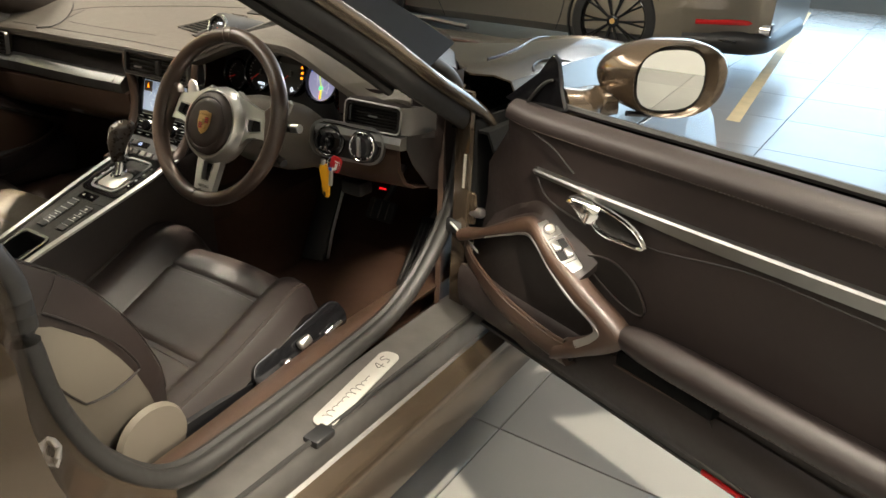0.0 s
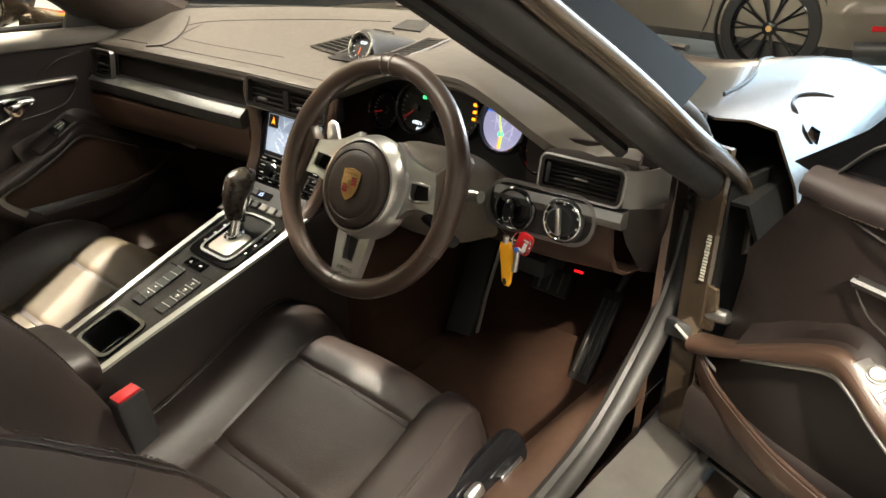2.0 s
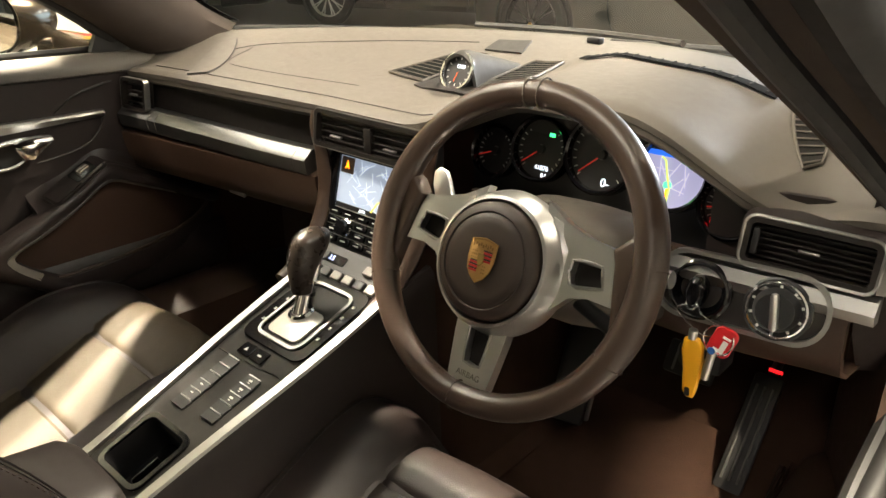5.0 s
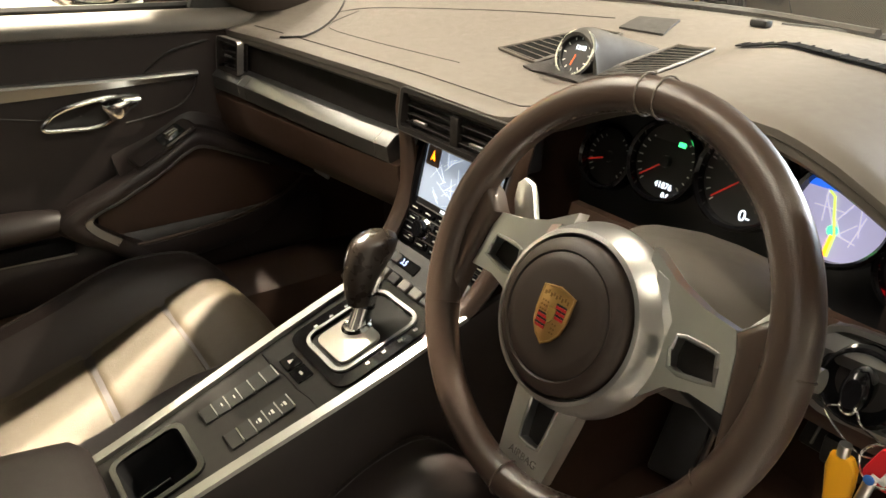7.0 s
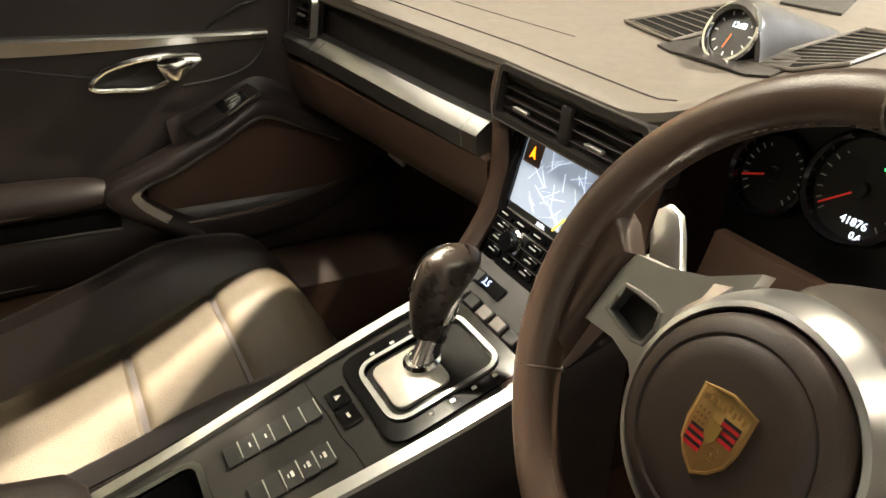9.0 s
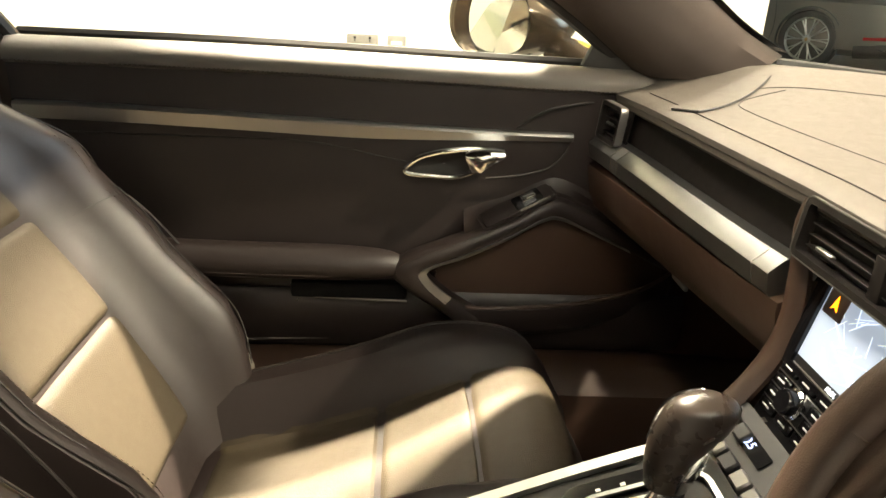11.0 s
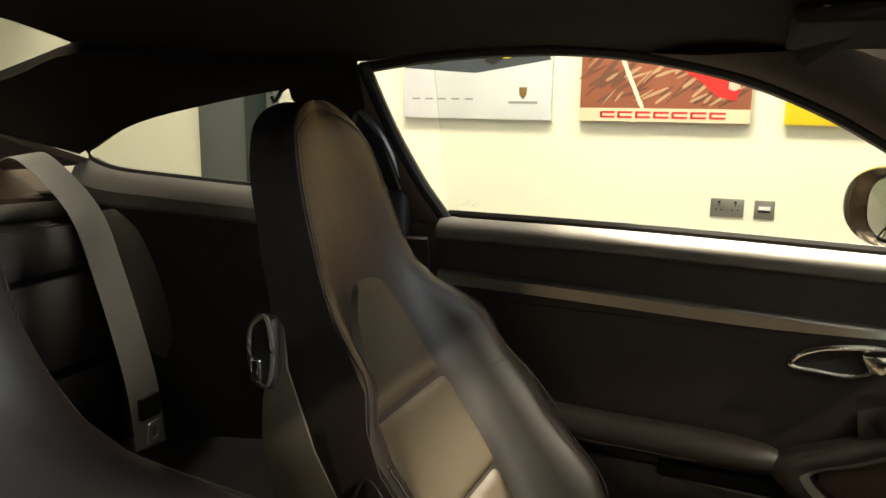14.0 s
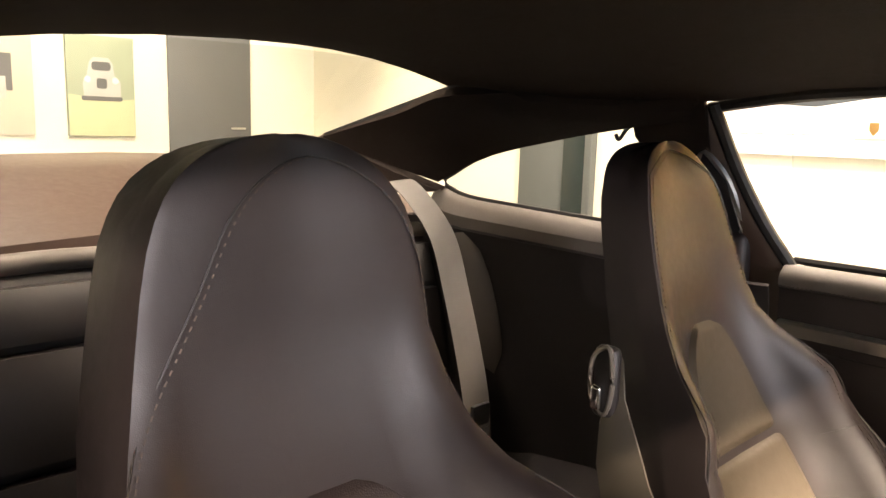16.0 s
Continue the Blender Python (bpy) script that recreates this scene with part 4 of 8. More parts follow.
# sills, floor, footwells, bulkheads
for s in SIDES:
    prof = [(0.585, 0.2), (0.6, 0.33), (0.635, 0.365), (0.68, 0.375), (0.71, 0.365)]
    rows = [[V(s * (x + 0.05 * step(0.2, -0.6, y)), y, z) for x, z in prof] for y in (-0.9, -0.7, -0.5, -0.3, -0.1, 0.1, 0.25, 0.4, 0.55)]
    part("inner_sill_trim", grid(rows, thick=0.01), LEATHER_RED, shell, "brown leather inner sill trim")
    rear = [(-0.775, -0.86, 0.72), (-0.785, -0.8, 0.52), (-0.775, -0.62, 0.40)] if s < 0 else [(0.64, -0.95, 1.17), (0.69, -0.82, 1.07), (0.74, -0.69, 0.95), (0.772, -0.63, 0.83), (0.778, -0.625, 0.72), (0.775, -0.605, 0.61), (0.772, -0.55, 0.49), (0.768, -0.455, 0.395)]
    path = curve(rear + [(s * 0.755, -0.3, 0.372), (s * 0.74, -0.05, 0.372), (s * 0.725, 0.17, 0.385), (s * 0.722, 0.31, 0.46), (s * 0.735, 0.385, 0.58), (s * 0.74, 0.415, 0.72), (s * 0.738, 0.39, 0.83), (s * 0.73, 0.33, 0.9), (s * 0.7, 0.18, 0.97), (s * 0.665, 0.03, 1.04)], 6)
    part("door_seal", tube(path, 0.017, 10), RUBBER, shell)
    part("door_seal_lip", tube([p + V(-s * 0.018, 0.004, 0.006) for p in path], 0.012, 8), RUBBER, shell)
    if s > 0:
        rows = [[p + V(0.004, -0.004, 0), p + V(0.05, -0.035, -0.02), p + V(0.1, -0.06, -0.03), p + V(0.125, -0.2, -0.03)] for p in curve(rear, 5)]
        part("rear_jamb", grid(rows, thick=0.006), PAINT, shell, "bronze painted rear door jamb")
        part("jamb_trim", grid([[p + V(-0.002, -0.004, 0), p + V(-0.05, -0.03, 0), p + V(-0.09, -0.2, 0.02)] for p in curve(rear[2:], 5)], thick=0.008), PANEL_DARK, shell)
    prof = [(0.735, 0.33), (0.745, 0.352), (0.84, 0.348), (0.85, 0.335), (0.852, 0.29), (0.875, 0.275), (0.905, 0.27), (0.915, 0.25), (0.91, 0.16), (0.86, 0.13)]
    rows = [[V(s * x, y, z) for x, z in prof] for y in [-1.0 + 0.2 * i for i in range(9)]]
    part("sill_step", grid(rows, thick=0.008), STEEL_DARK, shell, "scuffed grey door sill step")
    rows = [[V(s * x, y, z) for x, z in ((0.862, 0.288), (0.878, 0.279), (0.906, 0.274), (0.921, 0.252), (0.916, 0.158))] for y in [-1.0 + 0.2 * i for i in range(9)]]
    part("painted_sill", grid(rows, thick=0.004), PAINT, shell)
    part("step_rib", tube([(s * 0.842, -0.95, 0.352), (s * 0.842, 0.52, 0.352)], 0.005, 6), RUBBER, shell)
    part("dash_cheek", grid([[V(s * x, y + 0.12 * step(0.74, 0.6, z), z) for z in (0.6, 0.68, 0.76, 0.82, 0.86, 0.885)] for x, y in ((0.665, 0.27), (0.69, 0.29), (0.708, 0.33), (0.72, 0.42))], thick=0.012, toward=(0, 1, 0)), LEATHER, shell)
    part("kick_panel", grid([[V(s * x, y, z) for z in (0.2, 0.35, 0.5, 0.65, 0.8)] for x, y in ((0.715, 0.37), (0.69, 0.43), (0.64, 0.55), (0.6, 0.75))], thick=0.012), LEATHER_RED, shell, "brown leather footwell side panel")
    if s < 0:
        part("footwell_side", grid([[V(-x, y, z) for z in (0.19, 0.3, 0.42, 0.54, 0.64)] for x, y in ((0.7, 0.265), (0.695, 0.34), (0.67, 0.48), (0.62, 0.7))], thick=0.01), CARPET, shell, "dark carpeted footwell side")
    part("hinge_post", grid([[V(s * x, y, z) for z in (0.26, 0.4, 0.55, 0.7, 0.86)] for x, y in ((0.745, 0.4), (0.765, 0.36), (0.8, 0.353))], thick=0.012), PAINT, shell)
    # near black sheets for the hinge cavity: its shade and black rubber in one
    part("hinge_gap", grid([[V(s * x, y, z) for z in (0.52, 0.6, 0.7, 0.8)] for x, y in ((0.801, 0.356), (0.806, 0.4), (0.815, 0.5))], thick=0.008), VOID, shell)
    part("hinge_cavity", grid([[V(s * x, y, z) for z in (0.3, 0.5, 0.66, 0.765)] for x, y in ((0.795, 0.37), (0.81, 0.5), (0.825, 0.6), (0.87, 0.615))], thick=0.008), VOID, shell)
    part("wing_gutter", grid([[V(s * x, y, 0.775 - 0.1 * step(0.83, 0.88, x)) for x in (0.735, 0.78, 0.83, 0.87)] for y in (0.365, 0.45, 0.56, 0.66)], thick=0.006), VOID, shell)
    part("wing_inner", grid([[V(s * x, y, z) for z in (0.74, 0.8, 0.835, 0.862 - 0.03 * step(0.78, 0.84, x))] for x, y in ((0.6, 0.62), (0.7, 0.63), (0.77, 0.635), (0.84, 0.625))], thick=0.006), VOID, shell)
    part("lower_jamb", grid([[V(s * x, y, z) for z in (0.26, 0.34, 0.42, 0.515)] for x, y in ((0.801, 0.353), (0.83, 0.36), (0.86, 0.42), (0.88, 0.6))], thick=0.01), PAINT, shell)
    part("wing_edge", grid([[V(s * x, y, z) for z in (0.2, 0.35, 0.5, 0.6, 0.63)] for x, y in ((0.87, 0.61), (0.895, 0.625), (0.902, 0.9), (0.902, 1.3), (0.902, 1.7))], thick=0.006), PAINT, shell)
    part("rear_post_outer", grid([[V(s * x, y, z) for x, y, z in ((0.79, -0.9, 0.25), (0.79, -0.88, 0.5), (0.775, -0.93, 0.75), (0.72, -0.98, 0.98), (0.65, -1.02, 1.18))], [V(s * x, y, z) for x, y, z in ((0.87, -0.92, 0.25), (0.88, -0.91, 0.5), (0.86, -0.96, 0.75), (0.79, -1.02, 0.96), (0.7, -1.06, 1.17))], ], thick=0.006), PAINT, shell)
for s in SIDES:
    part("rear_wing", grid([[V(s * x, y, z) for x, z in ((0.88, 0.25), (0.9, 0.5), (0.88, 0.75), (0.8, 0.88), (0.7, 0.925))] for y in (-0.95, -1.2, -1.5, -1.8, -2.1)], thick=0.006), PAINT, shell)
part("cabin_floor", grid([[V(x, y, z) for x in (-0.66, -0.4, -0.16, 0.16, 0.4, 0.66)] for y, z in ((-2.0, 0.32), (-1.35, 0.3), (-1.0, 0.22), (-0.5, 0.2), (0.3, 0.19), (0.6, 0.21), (0.8, 0.4), (0.86, 0.62), (0.86, 0.86))], thick=0.02), CARPET, shell, "dark brown carpeted cabin floor")
part("tunnel", grid([[V(x, y, h if abs(x) < 0.1 else 0.2) for x in (-0.17, -0.12, -0.09, 0.09, 0.12, 0.17)] for y, h in ((-1.6, 0.4), (-1.0, 0.38), (-0.4, 0.36), (0.2, 0.42), (0.85, 0.45))], thick=0.01), CARPET, shell)
plate_m = frame_of((0.809, -0.058, 0.3535), (-0.128, 0.99, 0), (-1, -0.128, 0))
plt = part("sill_plate", plate(rr(0.27, 0.046, 0.02, 6), 0.0025, plate_m, 0.0008), GATE, shell, "brushed aluminium sill plate with script")
part("script", tube([plate_m @ V(-0.112 + 0.00125 * i + 0.0035 * math.sin(i * 0.5), (0.0055 + 0.004 * math.cos(i * 0.083)) * math.cos(i * 0.5) + 0.003 * math.sin(i * 0.05), 0.0028) for i in range(124)], 0.0008, 5), STEEL_DARK, plt)
part("script", tube([plate_m @ p for p in curve([V(0.079, -0.012, 0.0028), V(0.083, 0.011, 0.0028), V(0.071, -0.003, 0.0028), V(0.088, -0.004, 0.0028)], 5)], 0.001, 5), STEEL_DARK, plt)
part("script", tube([plate_m @ p for p in curve([V(0.112, 0.009, 0.0028), V(0.104, 0.012, 0.0028), V(0.098, 0.006, 0.0028), V(0.106, 0.0, 0.0028), V(0.106, -0.009, 0.0028), V(0.095, -0.01, 0.0028)], 5)], 0.001, 5), STEEL_DARK, plt)
part("drain_cap", block((0.842, -0.21, 0.35), (0.035, 0.05, 0.016), 0.004), BLACK, shell)
part("striker_loop", tube([(0.80, -0.655, 0.628), (0.835, -0.648, 0.632), (0.843, -0.648, 0.628), (0.846, -0.652, 0.618), (0.838, -0.66, 0.59), (0.812, -0.664, 0.583)], 0.0045, 8), SATIN, shell, "bright steel door striker loop")
part("door_check_bolt", tube(curve([(0.772, 0.47, 0.768), (0.782, 0.486, 0.752), (0.79, 0.493, 0.737), (0.806, 0.497, 0.735), (0.818, 0.5, 0.722), (0.822, 0.5, 0.71)], 4), [0.006, 0.007, 0.008, 0.007, 0.006, 0.0065, 0.008, 0.009, 0.008, 0.006, 0.0055, 0.006, 0.007, 0.008, 0.008, 0.008, 0.007, 0.007, 0.007, 0.006, 0.006][:21], 8), GOLD, shell, "yellow plated check bolt")
part("hinge_leaf", plate([(-0.012, -0.04), (0.012, -0.036), (0.016, 0.0), (0.01, 0.036), (-0.01, 0.04)], 0.008, frame_of((0.806, 0.352, 0.6), (1, -0.2, 0), (0, 0, 1)), 0.002), PAINT, shell)
part("hinge_pin", lathe([(0.0, -0.02), (0.011, -0.02), (0.012, -0.016), (0.012, 0.014), (0.009, 0.02), (0.0, 0.021)], pose(0.822, 0.35, 0.592, 0, 75, -20), 16), SATIN, shell, "bright steel hinge pin")
part("door_check_arm", plate([(-0.004, -0.012), (0.05, -0.011), (0.095, -0.006), (0.095, 0.007), (0.05, 0.011), (-0.004, 0.013)], 0.005, frame_of((0.765, 0.338, 0.556), (0.82, 0.0, -0.57), (0.3, -0.8, 0.5)), 0.0015), SATIN, shell, "bright steel door check arm")
part("check_arm_slot", block((0.766, 0.35, 0.545), (0.05, 0.014, 0.034), 0.006, 2), BLACK, shell)
part("fuel_flap_gap", tube(curve([(0.81, 0.8, 0.859), (0.787, 0.775, 0.866), (0.772, 0.73, 0.8695), (0.771, 0.698, 0.8695), (0.78, 0.655, 0.868), (0.797, 0.622, 0.8655), (0.823, 0.59, 0.846), (0.838, 0.605, 0.819)], 5), 0.0022, 6), BLACK, shell)
part("wing_gap", tube(curve([(0.565, 1.2, 0.845), (0.585, 1.06, 0.861), (0.645, 0.85, 0.8725), (0.667, 0.72, 0.8725), (0.672, 0.62, 0.8735)], 5), 0.0028, 6), BLACK, shell)
part("vin_label", bars([(0, 0.0052 * i - 0.04, 0.007 + 0.002 * (i % 3 == 0), 0.0034) for i in range(15)], frame_of((0.79, 0.338, 0.69), (1, -0.2, 0), (0, 0.04, 1)), 0.0008), colour((0.42, 0.4, 0.33)), shell)

# ---------------------------------------------------------------- seats
SPINE = [(0.30, -0.5), (0.4, -0.555), (0.544, -0.645), (0.69, -0.745), (0.85, -0.815), (1.0, -0.852), (1.06, -0.868), (1.1, -0.886), (1.125, -0.91)]
WIDE = [(0.30, 0.2, 0.06, 0.1), (0.4, 0.24, 0.105, 0.11), (0.52, 0.262, 0.125, 0.11), (0.62, 0.268, 0.125, 0.11), (0.68, 0.257, 0.112, 0.105), (0.74, 0.224, 0.085, 0.095), (0.8, 0.184, 0.045, 0.08), (0.86, 0.163, 0.015, 0.07), (0.94, 0.15, 0.004, 0.06), (1.02, 0.13, 0.0, 0.08), (1.065, 0.128, 0.0, 0.07), (1.095, 0.112, 0.0, 0.055), (1.115, 0.09, 0.0, 0.04), (1.128, 0.06, 0, 0.025), (1.135, 0.03, 0, 0.012)]


LEAN_BACK = {0.36: -0.2}
HEAD_SHIFT = {-0.36: -0.008, 0.36: -0.01}


def wide(z, xc):
    """Half width, bolster depth and thickness of the backrest at a height."""
    w, bol, th = smooth_table(WIDE, z, 0.03)
    if z > 0.94:
        k = max(0.0, 1 - (max(0.0, z - 0.96) / 0.162) ** (3.6 if xc < 0 else 4.6)) ** 0.5
        w, th = (0.15 - 0.16 * (z - 0.94)) * k, 0.06 * (0.3 + 0.7 * k)
    if xc > 0:
        w *= 1 - 0.03 * step(0.86, 0.96, z)
    else:
        bol -= 0.045 * step(0.42, 0.56, z) * step(0.76, 0.66, z)
        w *= 1 - 0.1 * step(0.78, 0.88, z)
    return w, bol, th


def spine_y(xc, z, blur=0.04):
    lean = LEAN_BACK.get(xc, 0.0) * max(0.0, z - 0.6) + ((0.42 * max(0.0, z - 0.93) - 0.045 * step(0.7, 0.86, z)) if xc > 0 else 0.0)
    return smooth_table(SPINE, z, blur)[0] + lean


def back_point(xc, u, z, lift=0.0):
    """A place on the backrest's front: u across (-1..1), z up, lift off the surface."""
    y, y2 = spine_y(xc, z), spine_y(xc, z + 0.02)
    t = V(0, y2 - y, 0.02).normalized()
    n = V(0, t.z, -t.y)
    w, bol, thick = wide(z, xc)
    a = abs(u)
    d = bol * step(0.38 if xc > 0 else 0.33, 0.66, a) - (bol * 0.35 + 0.03) * step(0.8, 1.0, a) - 0.006 * (1 - step(0, 0.5, a))
    return V(xc + HEAD_SHIFT.get(xc, 0.0) * step(0.8, 0.94, z) + w * math.sin(a * math.pi / 2 * 0.96) / 0.998 * math.copysign(1, u), y, z) + n * (d + lift)


US = [-1, -0.96, -0.9, -0.82, -0.75, -0.68, -0.6, -0.52, -0.44, -0.3, -0.15, 0, 0.15, 0.3, 0.44, 0.52, 0.6, 0.68, 0.75, 0.82, 0.9, 0.96, 1]


def pillow(fn, u0, u1, v0, v1, lift, nu=24, nv=24, taper=None, edge=0.12):
    """A stuffed panel over a surface fn(u, v, lift): proud in the middle, tucked in at its rim."""
    rows, backs = [], []
    for j in range(nv + 1):
        v = v0 + (v1 - v0) * j / nv
        k = taper(j / nv) if taper else 1.0
        row, back = [], []
        for i in range(nu + 1):
            f = i / nu
            u = (u0 + u1) / 2 + (u1 - u0) / 2 * (2 * f - 1) * k
            rim = min(step(0, edge, f), step(0, edge, 1 - f)) * min(step(0, edge, j / nv), step(0, edge, 1 - j / nv))
            row.append(fn(u, v, -0.004 + (lift + 0.004) * rim))
            back.append(fn(u, v, -0.018))
        rows.append(row)
        backs.append(back)
    return sheet(rows, backs)


TOPS = [(-0.6, 0.27), (-0.5, 0.285), (-0.36, 0.312), (-0.226, 0.355), (-0.097, 0.414), (-0.05, 0.436), (-0.005, 0.445), (0.03, 0.432), (0.055, 0.395), (0.07, 0.32)]


def cushion_point(xc, u, y, lift=0.0):
    z, = smooth_table(TOPS, y, 0.025)
    a = abs(u)
    side = 0.095 - 0.068 * step(-0.2, 0.02, y) if xc < 0 else (0.04 if u > 0 else 0.07) - 0.012 * step(-0.15, 0.03, y)
    w = lerp_table([(-0.6, 0.2), (-0.4, 0.25), (-0.1, 0.262), (0.0, 0.25), (0.07, 0.225)], y)[0]
    d = side * step(0.42, 0.56, a) - 0.055 * step(0.82, 1.0, a) + 0.004 * (1 - (a / 0.4) ** 2 if a < 0.4 else 0)
    zz = z + d + lift
    return V(xc + w * (math.sin(a * math.pi / 2 * 0.95) / math.sin(math.pi / 2 * 0.95)) * math.copysign(1, u) * (0.78 + 0.22 * a), y - 0.035 * a * a * step(-0.15, 0.05, y), zz)


def make_seat(xc, outer, name, label, ahead=0.0, under=0.0, seams=(-0.235, -0.099)):
    seat = thing(name, label, "car seat", (xc, -0.3, 0.2), "front seats")
    zs = [0.3, 0.35, 0.4, 0.45, 0.5, 0.55, 0.6, 0.65, 0.7, 0.74, 0.78, 0.82, 0.86, 0.9, 0.95, 0.98, 1.01, 1.04, 1.06, 1.075, 1.088, 1.098, 1.106, 1.112, 1.117, 1.12, 1.1215]
    front = [[back_point(xc, u, z) for u in US] for z in zs]
    body = []
    for z, row in zip(zs, front):
        th = wide(z, xc)[2]
        back = [V(xc + (row[i].x - xc) * (0.93 + 0.07 * step(0.82, 0.92, z)), row[i].y - th * (0.72 + 0.28 * (1 - abs(US[i]) ** 4)), z - 0.004) for i in range(len(US) - 1, -1, -2)]
        body.append(row + [p + V(0, -0.004, 0) for p in back])
    part("backrest", loft(body), LEATHER, seat)
    # hard rear shell, a little behind the leather
    def shell_point(k, z, off=0.0):
        w, bol, th = wide(z, xc)
        a, d = abs(k), 0.62 + 0.5 * max(0.0, math.cos(k * math.pi / 2)) ** 0.7
        fwd = bol * 1.2 * step(0.84, 1.0, a) * step(0.85, 0.62, z)
        return V(xc + HEAD_SHIFT.get(xc, 0.0) * step(0.8, 0.94, z) + (w + 0.003 + off - 0.02 * step(0.72, 0.9, z) - 0.014 * step(0.88, 0.96, z)) * math.sin(k * math.pi / 2), spine_y(xc, z) - th * d + fwd - off * math.cos(k * math.pi / 2), z)
    ks = (-1, -0.98, -0.95, -0.9, -0.84, -0.75, -0.6, -0.4, -0.2, 0, 0.2, 0.4, 0.6, 0.75, 0.84, 0.9, 0.95, 0.98, 1)
    part("back_shell", grid([[shell_point(k, z) for k in ks] for z in zs[:-4]], thick=0.006), SHELL, seat, "taupe hard seat-back shell")
    for sg in SIDES:
        line = [V(xc + sg * (wide(z, xc)[0] + 0.0045), y + LEAN_BACK.get(xc, 0.0) * max(0.0, z - 0.6) + 0.01, z) for y, z in ((-0.676, 0.684), (-0.64, 0.653), (-0.58, 0.578), (-0.546, 0.518), (-0.552, 0.504), (-0.595, 0.491), (-0.634, 0.493), (-0.65, 0.506), (-0.685, 0.56), (-0.698, 0.616), (-0.691, 0.669))]
        part("shell_groove", tube(curve(line, 5, True), 0.0022, 6, close=True), PANEL_DARK, seat)
    bp = lambda u, v, l: back_point(xc, u, v, l)
    # light on each seat is put into its tone: driver shaded, passenger lit
    cloth = INSERT_SHADED if xc > 0 else INSERT_LIT
    iw = 0.44 if xc > 0 else 0.345
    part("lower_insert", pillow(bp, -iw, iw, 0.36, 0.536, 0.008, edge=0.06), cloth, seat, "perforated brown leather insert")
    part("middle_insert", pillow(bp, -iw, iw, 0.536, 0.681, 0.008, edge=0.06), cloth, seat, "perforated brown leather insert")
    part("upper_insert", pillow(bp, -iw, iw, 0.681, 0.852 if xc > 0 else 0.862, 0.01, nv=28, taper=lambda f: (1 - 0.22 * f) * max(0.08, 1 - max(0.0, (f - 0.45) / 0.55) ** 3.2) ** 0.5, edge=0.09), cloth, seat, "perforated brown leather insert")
    for sg in SIDES:
        pts = [back_point(xc, sg * 0.79, 0.36 + 0.44 * i / 40, 0.0012) for i in range(41)]
        part("piping", tube(pts, 0.0012, 6), PANEL_DARK, seat)
        if xc < 0:
            edge = [back_point(xc, sg * (0.79 - 0.05 * i / 30), 0.8 + 0.27 * i / 30, 0.0006) for i in range(31)] + [back_point(xc, sg * 0.74 * (1 - i / 8), 1.072 + 0.038 * math.sin(math.pi / 2 * i / 8), 0.0006) for i in range(9)]
        else:
            line = [(0.84, 0.8), (0.83, 0.86), (0.8, 0.915), (0.7, 0.97), (0.6, 1.02), (0.5, 1.06), (0.36, 1.085), (0.18, 1.1), (0.0, 1.104)]
            edge = [back_point(xc, sg * p.x - 0.18 * step(0.86, 1.02, p.y), p.y, 0.0006) for p in curve([V(u, z, 0) for u, z in line], 6)]
        part("head_seam", tube(edge, 0.0009, 5), PANEL_DARK, seat)
        part("stitching", stitches([p + (V(-sg * 0.006, 0.0022, -0.003) if xc < 0 else V(-sg * 0.003, 0.0045, 0)) for p in edge], 0.0042, 0.004, 0.0008), THREAD, seat)
        part("stitching", stitches([back_point(xc, sg * 0.64, 0.4 + 0.36 * i / 30, 0.0012) for i in range(31)]), THREAD, seat)
        part("bolster_seam", tube([back_point(xc, sg * 0.7, 0.5 + 0.2 * i / 14, 0.0008) for i in range(15)], 0.0009, 5), PANEL_DARK, seat)
        part("shoulder_seam", tube([back_point(xc, sg * (0.46 + 0.5 * i / 10), 0.655 - 0.02 * i / 10, 0.0004) for i in range(11)], 0.0008, 6), PANEL_DARK, seat)
    # release lever on the inner flank
    if outer < 0:
        lx = xc + 0.214
        part("lever_pod", block((lx - 0.01, -0.845, 0.8), (0.024, 0.036, 0.1), 0.011, 3), PANEL_DARK, seat)
        rim = curve([(lx, -0.84, 0.85), (lx, -0.862, 0.83), (lx, -0.862, 0.78), (lx, -0.84, 0.757), (lx, -0.83, 0.79), (lx, -0.832, 0.83)], 4, True)
        part("lever_surround", tube(rim, 0.0035, 6, close=True), SHELL, seat)
        part("release_lever", block((lx + 0.005, -0.85, 0.78), (0.012, 0.016, 0.034), 0.005, 3), CHROME, seat, "bright chrome release lever")
    # cushion
    cp = lambda u, v, l: cushion_point(xc, u, v, l)
    ys = [-0.56, -0.5, -0.44, -0.38, -0.32, -0.26, -0.2, -0.15, -0.1, -0.07, -0.04, -0.02, 0.0, 0.02, 0.035, 0.048, 0.06, 0.07]
    rings = [[cushion_point(xc, u, y) for u in US] + [V(xc + 0.2 * k, y - (0.03 if y > 0.03 else 0), 0.255) for k in (1, 0, -1)] for y in ys]
    part("cushion", loft(rings), LEATHER, seat)
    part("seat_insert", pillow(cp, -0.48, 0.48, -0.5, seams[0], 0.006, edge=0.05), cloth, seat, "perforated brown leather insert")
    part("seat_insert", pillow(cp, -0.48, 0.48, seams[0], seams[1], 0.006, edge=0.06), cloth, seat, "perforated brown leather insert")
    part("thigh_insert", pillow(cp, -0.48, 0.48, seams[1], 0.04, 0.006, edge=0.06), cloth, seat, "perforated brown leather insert")
